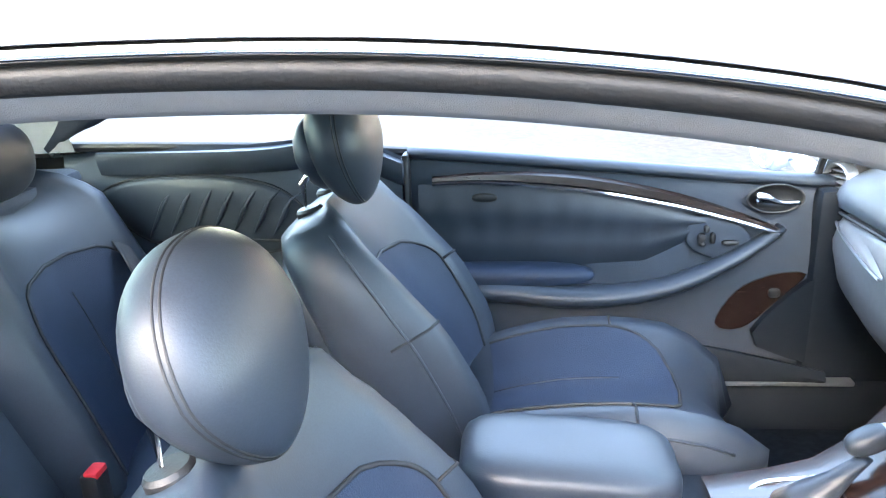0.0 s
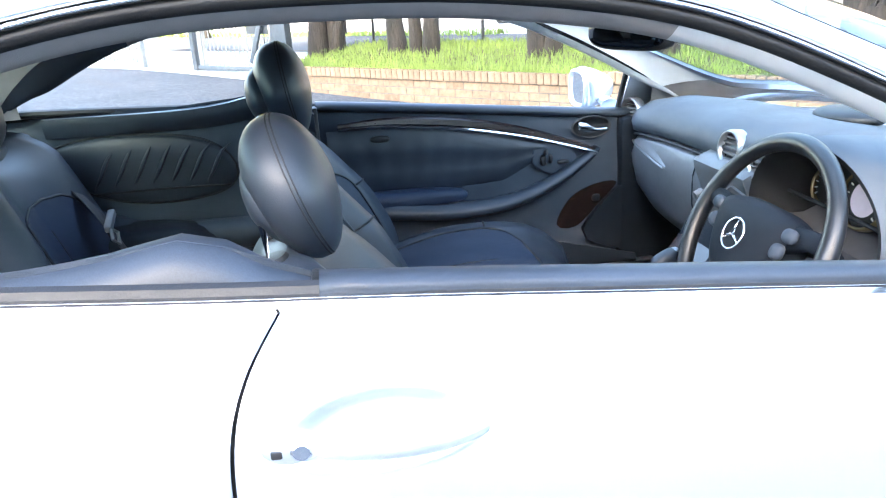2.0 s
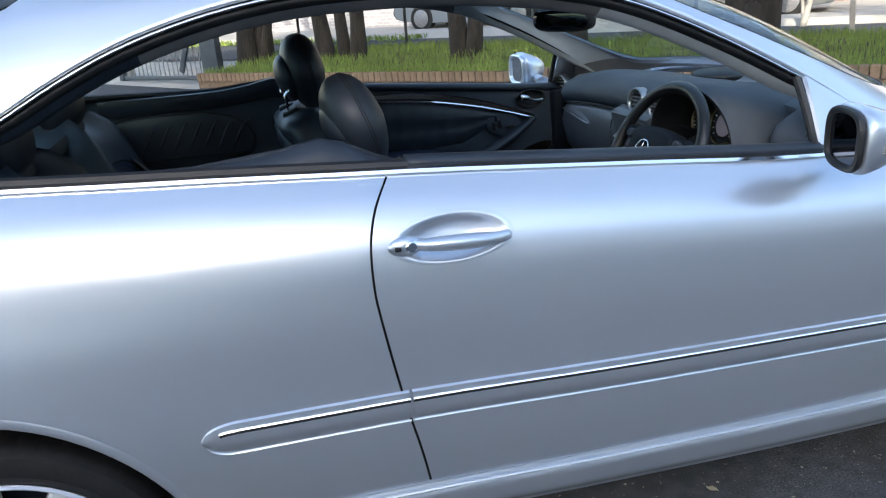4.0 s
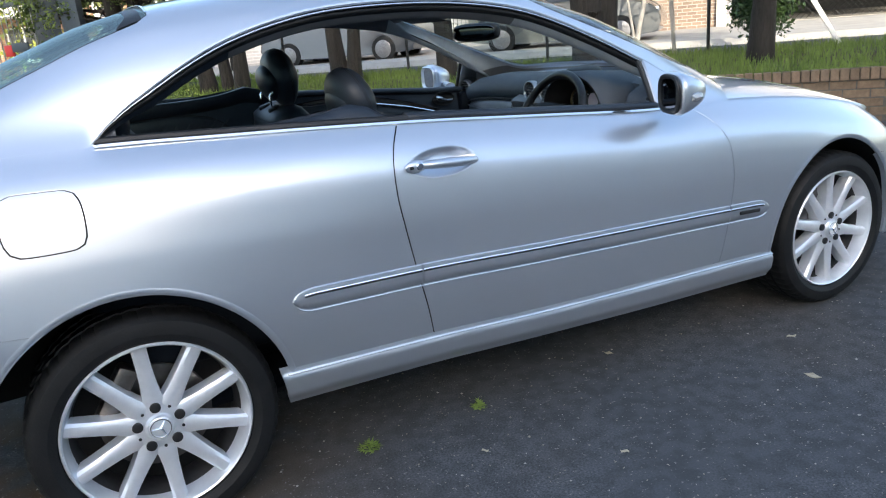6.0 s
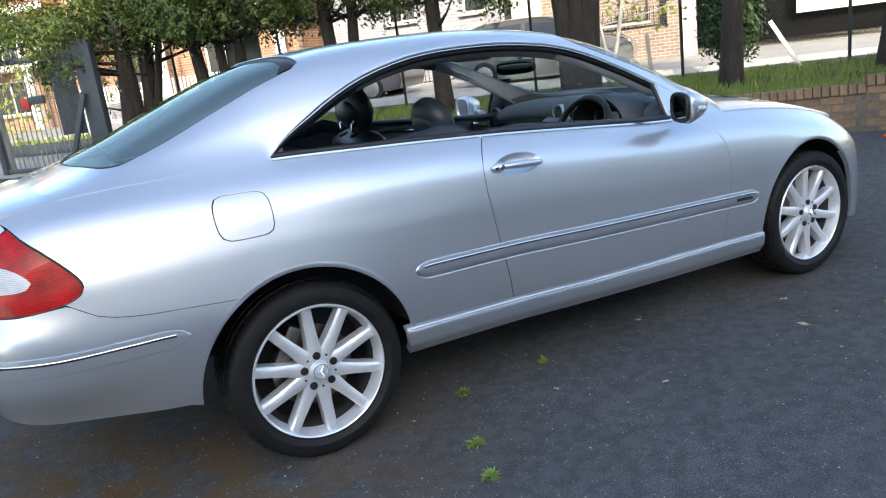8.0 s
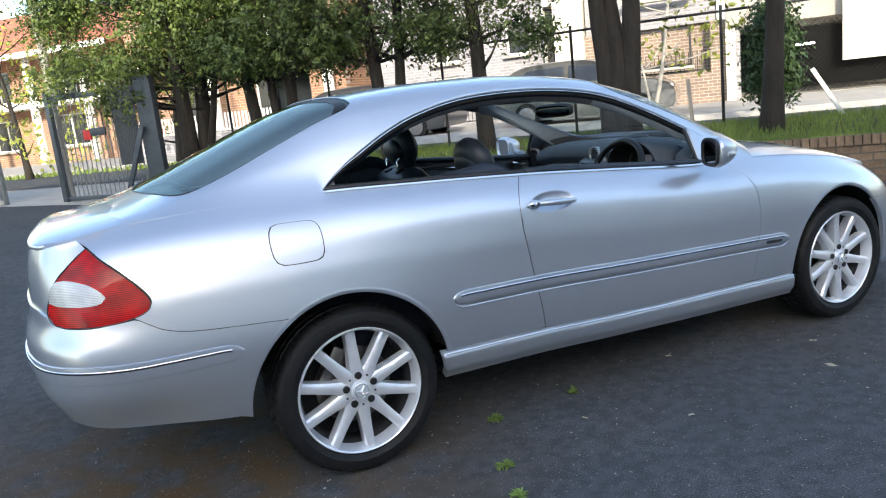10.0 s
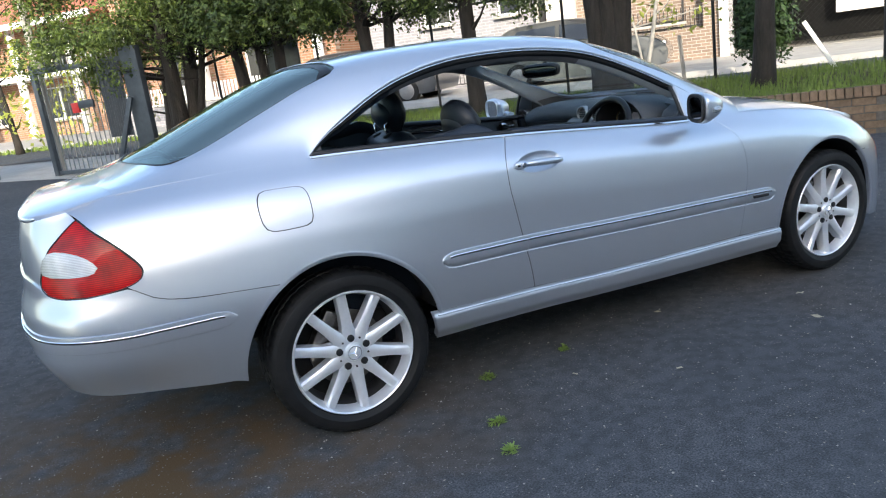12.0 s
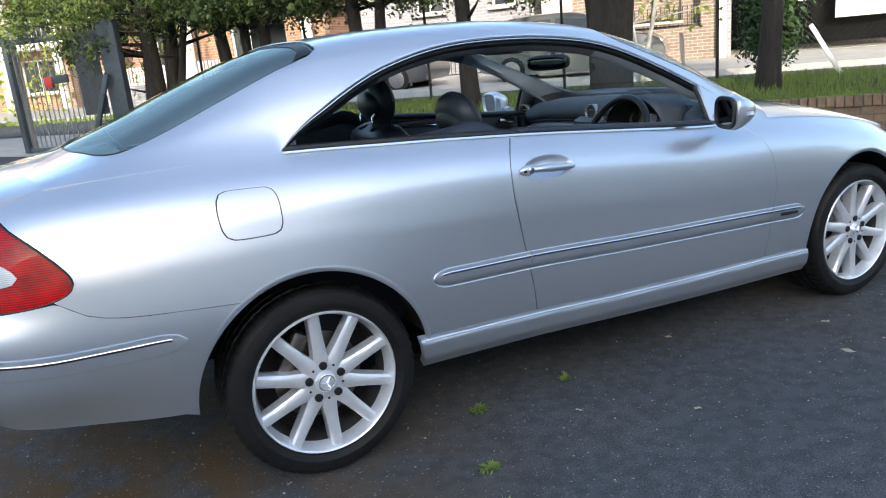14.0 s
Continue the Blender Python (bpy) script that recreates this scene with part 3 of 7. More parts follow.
# Flank panels, each an outline along the car (x) and up (z)
REAR_CUT = rounded([(0.800, 1.021), (0.760, 0.972), (0.739, 0.915), (0.734, 0.84), (0.741, 0.765), (0.768, 0.602), (0.795, 0.476), (0.812, 0.3835)], step=0.012)
FRONT_CUT = rounded([(1.925, 0.926), (1.985, 0.875), (2.035, 0.80), (2.05, 0.72), (2.05, 0.636), (2.035, 0.536), (2.000, 0.3415)], step=0.015)
sill_top = curve([(0.3, 0.392), (0.81, 0.380), (1.2, 0.362), (2.0, 0.338), (2.4, 0.322)])
sill_low = curve([(0.3, 0.268), (0.8, 0.262), (1.2, 0.246), (2.3, 0.212), (2.6, 0.205)])
REAR_HUB, FRONT_HUB, WHEEL_R = (-0.022, 0.318), (2.665, 0.318), 0.312
ARCH_R = 0.388


def arc_of(hub, r, a0, a1, n=26):
    return [(hub[0] + r * math.cos(radians(a0 + (a1 - a0) * k / n)), hub[1] + r * math.sin(radians(a0 + (a1 - a0) * k / n))) for k in range(n + 1)]


bump_cut = curve([(-0.80, 0.747), (-0.735, 0.752), (-0.70, 0.734), (-0.655, 0.706), (-0.60, 0.689), (-0.545, 0.680), (-0.355, 0.665), (-0.16, 0.652)])
TAIL = rounded([(-0.910, 0.992), (-0.846, 0.960), (-0.777, 0.917), (-0.718, 0.863), (-0.686, 0.825), (-0.677, 0.808), (-0.675, 0.795), (-0.681, 0.781), (-0.697, 0.769), (-0.733, 0.757), (-0.79, 0.748), (-0.868, 0.743)], step=0.008)
tail_back = [(-0.978, 0.757), (-0.993, 0.784), (-0.990, 0.822), (-0.971, 0.899), (-0.953, 0.935), (-0.930, 0.972)]


def to_u(line):
    return [(U(x), z) for x, z in line]


g = 0.0026  # half a shut line
quarter = [(x - g, z) for x, z in REAR_CUT]
quarter += [(x, sill_top(x) + g) for x in (0.70, 0.58, 0.46, 0.365)]
quarter += [p for p in arc_of(REAR_HUB, ARCH_R, 10, 119) if p[1] > sill_top(p[0])]
quarter += [(x, bump_cut(x) + 0.0015) for x in (-0.25, -0.39, -0.5, -0.56, -0.61, -0.655, -0.69, -0.715)]
quarter += [(x + 0.004, z + 0.003) for x, z in TAIL[::-1] if x > -0.74 or z > 0.80]
quarter += [(x, belt(x)) for x in np.linspace(-0.95, 0.79, 40)]
FUEL = rounded([(-0.253, 0.872), (-0.243, 0.852), (-0.222, 0.841), (-0.16, 0.838), (-0.096, 0.840), (-0.076, 0.849), (-0.067, 0.868), (-0.064, 0.92), (-0.068, 0.955), (-0.078, 0.973), (-0.098, 0.982), (-0.16, 0.985), (-0.222, 0.986), (-0.243, 0.979), (-0.254, 0.960), (-0.258, 0.92)], closed=True, step=0.015)
grow = lambda line, k: [(-0.16 + (x + 0.16) * k, 0.912 + (z - 0.912) * k) for x, z in line]
door = [(x + g, z) for x, z in REAR_CUT[::-1]] + [(x, belt(x)) for x in np.linspace(0.83, 1.9, 26)] + [(x - g, z) for x, z in FRONT_CUT]
door += [(x, sill_top(x) + g) for x in (1.9, 1.7, 1.5, 1.3, 1.1, 0.95)]
fender = [(x + g, z) for x, z in FRONT_CUT[::-1]] + [(x, belt(x)) for x in np.linspace(1.96, 3.05, 26)]
fender += [(3.08, 0.745), (3.06, 0.66), (3.05, 0.60)]
fender += [p for p in arc_of(FRONT_HUB, ARCH_R, 48, 180) if p[1] > sill_top(2.28) + g] + [(2.277, sill_top(2.277) + g), (2.2, sill_top(2.2) + g), (2.1, sill_top(2.1) + g)]
rocker = [(x, sill_top(x) - g) for x in np.linspace(0.335, 2.279, 30)] + [(x, sill_low(x)) for x in np.linspace(2.293, 0.355, 30)]
rear_bumper = [(x, bump_cut(x) - 0.0015) for x in (-0.22, -0.28, -0.39, -0.5, -0.56, -0.61, -0.655, -0.69, -0.72, -0.735, -0.79)]
rear_bumper_u = to_u([*rear_bumper, (-0.868, 0.7405), (-0.940, 0.743), (-0.980, 0.754), (-0.997, 0.780), (-1.02, 0.795)]) + [(U0 + 0.15, 0.80), (U0, 0.80), (U0, 0.40), (U0 + 0.3, 0.40)]
rear_bumper_u += to_u([(-0.98, 0.392), (-0.85, 0.374), (-0.62, 0.350), (-0.45, 0.333)]) + to_u([p for p in arc_of(REAR_HUB, ARCH_R, 180, 119)])
front_bumper_u = to_u([(3.05, 0.595), (3.07, 0.66), (3.09, 0.735), (3.25, 0.70), (3.4, 0.65), (3.5, 0.615)]) + [(U1, 0.60), (U1, 0.20)]
front_bumper_u += to_u([(3.4, 0.20), (3.2, 0.20), (3.07, 0.22)]) + to_u(arc_of(FRONT_HUB, ARCH_R, -12, 47))


def bulge(u, z):
    """How far the bumper stands out from the body's own surface."""
    return 0.003 + 0.026 * smooth01((U(-0.60) - u) / 0.42) * smooth01((0.760 - z) / 0.11) - 0.042 * smooth01((U(-0.45) - u) / 0.4) * smooth01((0.52 - z) / 0.16)


def bumper_skin(u, z, more=0.0):
    _, _, nx, ny = plan(u)
    return flank(u, z) - Vector((nx, ny, 0)) * (bulge(u, z) + more)


HANDLE_C = (0.886, 0.900)
door_panels = []


DISH = [(HANDLE_C[0] + 0.006 + 0.114 * math.cos(a), HANDLE_C[1] + 0.002 + 0.043 * math.sin(a)) for a in np.linspace(0, 2 * math.pi, 48, endpoint=False)]


def hollow(s):
    """The bowl behind a door pull, from its rim to its floor."""
    rings = []
    for k in np.linspace(1.06, 0.0, 15):
        ring = []
        for u, z in DISH:
            p = flank(U(HANDLE_C[0] + 0.006 + (u - HANDLE_C[0] - 0.006) * k), HANDLE_C[1] + 0.002 + (z - HANDLE_C[1] - 0.002) * k)
            q = 1 - min(k, 1.0) ** 2
            ring.append((p.x, s * (p.y + 0.026 * q * q * (3 - 2 * q) - 0.0012 * (k < 1.03)), p.z))
        rings.append(ring)
    bm = bmesh.new()
    vs = [[bm.verts.new(p) for p in r] for r in rings]
    for a, b in zip(vs, vs[1:]):
        for k in range(48):
            j = (k + 1) % 48
            bm.faces.new((a[k], a[j], b[j], b[k]) if s > 0 else (a[j], a[k], b[k], b[j]))
    return bm


for flip in (False, True):
    side = dict(flip=flip)
    quarter_panel = panel("quarter_panel", M["paint"], car, to_u(quarter), flank, "silver rear wing", holes=[] if flip else [to_u(FUEL)], step=0.026, bend=melt, **side)
    door_panel = panel("door", M["paint"], car, to_u(door), flank, "silver door", holes=[DISH], step=0.024 if not flip else 0.04, **side)
    door_panels.append(door_panel)
    part("handle_bowl", hollow(-1 if flip else 1), M["paint"], door_panel, sharp=0)
    panel("front_wing", M["paint"], car, to_u(fender), flank, "silver front wing", step=0.028, **side)
    panel("side_skirt", M["paint"], car, to_u(rocker), lambda u, z: flank(u, z) + Vector((0, -0.016 * smooth01((sill_top(plan(u)[0]) - z) / 0.03) + 0.020 * smooth01((sill_low(plan(u)[0]) + 0.045 - z) / 0.045), 0)), "silver side skirt", step=0.012, rim=0.03, **side)
    panel("bumper_rear", M["paint"], car, rear_bumper_u, bumper_skin, "silver rear bumper", step=0.03, rim=0.02, **side)
    panel("bumper_front", M["paint"], car, front_bumper_u, flank, "silver front bumper", step=0.03, rim=0.02, **side)
    # dark shell behind the shut lines
    inner_line = [(x, z) for x, z in [(0.36, 0.30), (2.3, 0.25)]] + [p for p in arc_of(FRONT_HUB, ARCH_R + 0.02, 178, 40)] + [(3.1, 0.62), (3.1, 0.72)]
    inner_line += [(x, belt(x) - 0.012) for x in np.linspace(3.05, -0.9, 50)] + [(-0.95, 0.7), (-0.7, 0.66)] + [p for p in arc_of(REAR_HUB, ARCH_R + 0.02, 118, 8)]
    panel("inner_shell", M["gap"], car, to_u(inner_line), flank, holes=[[(HANDLE_C[0] + (u - HANDLE_C[0]) * 1.04, HANDLE_C[1] + (z - HANDLE_C[1]) * 1.1) for u, z in DISH]], step=0.05, rim=0.0, offset=-0.012, **side)
    if not flip:
        panel("flap_recess", M["gap"], quarter_panel, to_u(grow(FUEL, 1.04)), flank, step=0.03, rim=0.0, offset=-0.007)
        panel("fuel_flap", M["paint"], quarter_panel, to_u(grow(FUEL, 0.955)), flank, "silver fuel filler flap", step=0.026, bend=melt)
    s = -1 if flip else 1
    # side lamp cluster at the tail
    lamp_line = to_u(TAIL) + to_u([(-0.94, 0.745)]) + to_u(tail_back)
    lens = panel("tail_lamp", M["tailred"], car, lamp_line, flank, "red tail lamp with a clear band", step=0.022, rim=0.03, offset=-0.001, **side)
    rim_line = [flank(*p) for p in rounded(lamp_line, closed=True, step=0.012)]
    part("lamp_gasket", tube([(p.x, s * (p.y - 0.0005), p.z) for p in rim_line], 0.0022, 6, closed=True), M["black"], lens)
    clear_line = rounded([(-0.985, 0.828), (-0.93, 0.814), (-0.87, 0.812), (-0.830, 0.818), (-0.815, 0.834), (-0.848, 0.864), (-0.907, 0.889), (-0.970, 0.897)], closed=True, step=0.02)
    panel("reversing_lamp", M["tailclear"], lens, to_u(clear_line), flank, "clear lens", step=0.02, rim=0.0, offset=0.003, **side)
    # lips of the wheel arches
    for hub, a0, a1 in ((REAR_HUB, 8, 179), (FRONT_HUB, -12, 180)):
        lip = [flank(U(x), z) for x, z in arc_of(hub, ARCH_R + 0.002, a0, a1, 40)]
        bm = bmesh.new()
        rows = []
        for (x, z), p in zip(arc_of(hub, ARCH_R, a0, a1, 40), lip):
            d = Vector((x - hub[0], 0, z - hub[1])).normalized()
            ring = [p + d * 0.016 + Vector((0, -0.0015, 0)), p + d * 0.006 + Vector((0, -0.005, 0)), p - d * 0.003 + Vector((0, 0.000, 0)), p - d * 0.002 + Vector((0, 0.009, 0))]
            rows.append([bm.verts.new((q.x, s * q.y, q.z)) for q in ring])
        for a, b in zip(rows, rows[1:]):
            for k in range(3):
                bm.faces.new((a[k], a[k + 1], b[k + 1], b[k]) if not flip else (a[k + 1], a[k], b[k], b[k + 1]))
        part("arch_lip", bm, M["paint"], car, sharp=60)
        # dark wheel house
        bm = bmesh.new()
        rows = []
        for x, z in arc_of(hub, ARCH_R + 0.012, a0 + 3, a1 - 3, 30):
            y = flank(U(x), max(z, 0.3)).y
            rows.append([bm.verts.new((x, s * (y + 0.012), z)), bm.verts.new((x, s * (y + 0.36), z))])
        for a, b in zip(rows, rows[1:]):
            bm.faces.new((a[0], a[1], b[1], b[0]))
        c = [r[1] for r in rows]
        bm.faces.new(c)
        part("wheel_house", bm, M["gap"], car, smooth=False)


# Boot lid and bonnet: crowned sheets between the shoulders
def deck(x, t, rise):
    """t: -1 at the near shoulder, 1 at the far one."""
    p = flank(U(x), belt(x))
    k = abs(t)
    return Vector((x + (p.x - x) * (0.55 + 0.45 * k * k) * smooth01((-0.75 - x) / 0.2), abs(p.y) * t, p.z + rise(x) * (1 - k**2.4)))


hood_rise = curve([(1.95, 0.03), (2.2, 0.075), (2.6, 0.085), (3.0, 0.08), (3.3, 0.06), (3.5, 0.03)])


def crowned(p, n):
    """An even crown over the boot lid, rolling over at its back edge and towards the wings."""
    k = min(1.0, abs(p.y) / max(shoulder(min(max(p.x, -1.0), 0.0)), 0.3))
    return Vector((-0.10 - 0.55 * smooth01((-0.97 - p.x) / 0.05), math.copysign(0.10 * k + 0.30 * k**5, p.y), 0.95)).normalized()


edge_z = curve([(-1.04, 0.984), (-0.99, 0.999), (-0.95, 1.008), (-0.853, 1.0205), (-0.79, 1.033), (-0.6, 1.056), (-0.45, 1.062)])


def boot_top(x, y):
    return Vector((x, y, edge_z(x) + 0.004 + 0.040 * (1 - min(1.0, abs(y) / 0.61) ** 2.4) * smooth01((x + 1.06) / 0.12)))


near_edge = rounded([(-0.45, -0.612), (-0.62, -0.603), (-0.76, -0.594), (-0.853, -0.588), (-0.920, -0.570), (-0.958, -0.545), (-0.985, -0.490), (-1.004, -0.40), (-1.018, -0.28), (-1.026, -0.14), (-1.028, 0.0)], step=0.025)
boot_line = near_edge + [(x, -y) for x, y in near_edge[-2::-1]]
panel("boot_lid", M["paint"], car, boot_line, boot_top, "silver boot lid", step=0.03, rim=0.014, bend=crowned)
part("boot_lip", tube([boot_top(x, y) + Vector((0.007, 0, -0.010)) for x, y in boot_line if x < -0.93], 0.010, 10), M["paint"], car, "rounded edge of the boot lid", sharp=0)


def hood_crown(p, n):
    """An even crown over the bonnet."""
    x, k = min(max(p.x, 1.98), 3.45), min(1.0, abs(p.y) / max(shoulder(min(max(p.x, 1.98), 3.45)), 0.3))
    slope = (belt(x - 0.06) - belt(x + 0.06) + (hood_rise(x - 0.06) - hood_rise(x + 0.06)) * (1 - k**2.4)) / 0.12
    return Vector((slope, math.copysign(0.12 * k + 0.25 * k**4, p.y), 1.0)).normalized()


hood_line = [(1.98, -0.97), (3.05, -0.97), (3.25, -0.9), (3.40, -0.7), (3.49, -0.35), (3.5, 0.0), (3.49, 0.35), (3.40, 0.7), (3.25, 0.9), (3.05, 0.97), (1.98, 0.97)]
panel("bonnet", M["paint"], car, hood_line, lambda x, t: deck(x, t, hood_rise), "silver bonnet", step=0.035, rim=0.02, bend=hood_crown)
# back face of the boot between the lamps
for flip in (False, True):
    face = [(U0, 0.795), (U0, 0.985)] + [(U(x), belt(x) + 0.002) for x in (-1.06, -1.03, -1.0, -0.975, -0.951)] + [(U(-0.9135), 0.9925)] + [(U(x) - 0.002, z + 0.001) for x, z in tail_back[::-1]]
    panel("boot_face", M["paint"], car, face[::-1], flank, "silver back of the boot", step=0.03, rim=0.0, offset=-0.004, flip=flip)

# Rub strips with bright inserts
strip_z = curve([(0.39, 0.597), (0.78, 0.588), (1.2, 0.566), (2.03, 0.526), (2.25, 0.514)])
for flip in (1, -1):
    for x0, x1, r0, r1 in ((0.392, 0.778, 1, 0), (0.784, 2.026, 0, 0), (2.034, 2.235, 0, 1)):
        bm, bright = bmesh.new(), []
        rows = []
        n = max(10, int((x1 - x0) / 0.008))
        for k in range(n + 1):
            x = x0 + (x1 - x0) * k / n
            w = 0.031
            if r0:
                w *= math.sqrt(max(0.02, 1 - max(0.0, 1 - (x - x0) / 0.07) ** 2))
            if r1:
                w *= math.sqrt(max(0.02, 1 - max(0.0, 1 - (x1 - x) / 0.07) ** 2))
            z = strip_z(x)
            ring = []
            for dz, o in ((-1, 0.0), (-0.92, 0.004), (-0.3, 0.0075), (0.35, 0.0085), (0.92, 0.0055), (1, 0.0)):
                p = flank(U(x), z + dz * w)
                ring.append(bm.verts.new((p.x, flip * (p.y - o), p.z)))
            rows.append(ring)
            if not (r0 and x < x0 + 0.025) and not (r1 and x > x1 - 0.03):
                p = flank(U(x), z + 0.50 * w)
                bright.append((p.x, flip * (p.y - 0.0080), p.z))
        for a, b in zip(rows, rows[1:]):
            for j in range(5):
                bm.faces.new((a[j], a[j + 1], b[j + 1], b[j]) if flip > 0 else (a[j + 1], a[j], b[j], b[j + 1]))
        rub = part("rub_strip", bm, M["paint"], car, "silver rub strip", sharp=50)
        part("bright_insert", tube(bright, 0.0026, 6), M["chrome"], rub, "chrome insert")
        # black bead instead of a cut groove: its shadow line is painted
        part("insert_groove", tube([(x, y - 0.0006 * flip, z - 0.0046) for x, y, z in bright], 0.0020, 6), M["gap"], rub)
        low = []
        for k in range(n + 1):
            x = x0 + (x1 - x0) * k / n
            d = min(1.0, (x - x0) / 0.055 if r0 else 1.0, (x1 - x) / 0.055 if r1 else 1.0)
            p = flank(U(x), strip_z(x) - 0.037 * math.sqrt(max(0.0, 1 - (1 - d) ** 2)))
            low.append((p.x, flip * (p.y - 0.001), p.z))
        part("strip_crease", tube(low, 0.0022, 6), M["paint"], rub)
        if r1:
            p = flank(U(2.125), strip_z(2.125) - 0.004)
            part("strip_badge", solid(p.x, flip * (p.y - 0.0125), p.z, 0.105, 0.006, 0.014, 0.003, rot=Matrix.Rotation(radians(3), 3, "Y")), M["black"], rub, "dark badge bar")
    bm, rows, bright = bmesh.new(), [], []
    bz = curve([(-1.1, 0.604), (-0.95, 0.606), (-0.7, 0.594), (-0.40, 0.596)])
    ua, ub = U0 + 0.02, U(-0.405)
    for k in range(61):
        u = ua + (ub - ua) * k / 60
        x = plan(u)[0]
        w = 0.032 * math.sqrt(max(0.02, 1 - max(0.0, 1 - (ub - u) / 0.08) ** 2))
        z = bz(x) - 0.012
        ring = []
        for dz, o in ((-1, 0.003), (-0.92, 0.010), (0.0, 0.015), (0.92, 0.010), (1, 0.003)):
            _, _, nx, ny = plan(u)
            p = bumper_skin(u, z + dz * w, o * 0.6 - 0.001)
            ring.append(bm.verts.new((p.x, flip * p.y, p.z)))
        rows.append(ring)
        if u < ub - 0.03:
            p = bumper_skin(u, z + 0.45 * w, 0.0075)
            bright.append((p.x, flip * p.y, p.z))
    for a, b in zip(rows, rows[1:]):
        for j in range(4):
            bm.faces.new((a[j], a[j + 1], b[j + 1], b[j]) if flip > 0 else (a[j + 1], a[j], b[j], b[j + 1]))
    rub = part("rub_strip", bm, M["paint"], car, "silver bumper strip", sharp=50)
    part("bright_insert", tube(bright, 0.0019, 6), M["chrome"], rub, "chrome insert")
    # same painted shadow line below the bumper's chrome
    part("insert_groove", tube([(x, y, z - 0.0046) for x, y, z in bright], 0.0024, 6), M["gap"], rub)
    line = [bumper_skin(ua + (ub - 0.075 - ua) * k / 60, bz(plan(ua + (ub - 0.075 - ua) * k / 60)[0]) - 0.043, 0.0005) for k in range(61)]
    part("strip_crease", tube([(p.x, flip * p.y, p.z) for p in line], 0.0022, 6), M["paint"], rub)
    edge = [flank(U(x), sill_top(x) - 0.012) for x in np.linspace(0.352, 2.278, 60)]
    part("sill_edge", tube([(p.x, flip * (p.y - 0.010), p.z) for p in edge], 0.0038, 6), M["paint"], rub)

# Door pulls
for flip in (1, -1):
    out = flank(U(HANDLE_C[0]), HANDLE_C[1]).y - 0.006
    pts = [Vector((x, flip * y, z)) for x, y, z in rounded([(0.818, out + 0.002, 0.904), (0.835, out - 0.013, 0.904), (0.87, out - 0.019, 0.903), (0.93, out - 0.017, 0.899), (0.975, out - 0.006, 0.895), (1.000, out + 0.010, 0.892)], step=0.01)]
    n = len(pts) - 1
    rad = [0.0105 + 0.0045 * math.sin(math.pi * k / n) for k in range(n + 1)]
    pull = part("door_handle", tube(pts, rad, 12, up=(0, 1, 0), flat=1.15), M["paint"], door_panels[0 if flip > 0 else 1], "silver pull handle", sharp=0)
    bm = bmesh.new()
    bmesh.ops.create_uvsphere(bm, u_segments=28, v_segments=16, radius=1.0)
    for v in bm.verts:
        v.co = (0.800 + 0.034 * v.co.x, flip * (out - 0.002) + 0.014 * v.co.y, 0.903 + 0.0185 * v.co.z)
    boss = part("lock_boss", bm, M["paint"], door_panels[0 if flip > 0 else 1], "silver lock plate", sharp=0)
    if flip > 0:
        bm = lathe([(0.0001, -0.0125), (0.0088, -0.0125), (0.0115, -0.010), (0.012, 0.004)], 24)
        bmesh.ops.transform(bm, matrix=Matrix.Translation((0.808, out - 0.006, 0.904)), verts=bm.verts)
        part("keyhole", bm, M["chrome"], boss, "key lock", sharp=40)
        part("lock_window", solid(0.783, out - 0.009, 0.9025, 0.012, 0.014, 0.009, 0.002), M["black"], boss)

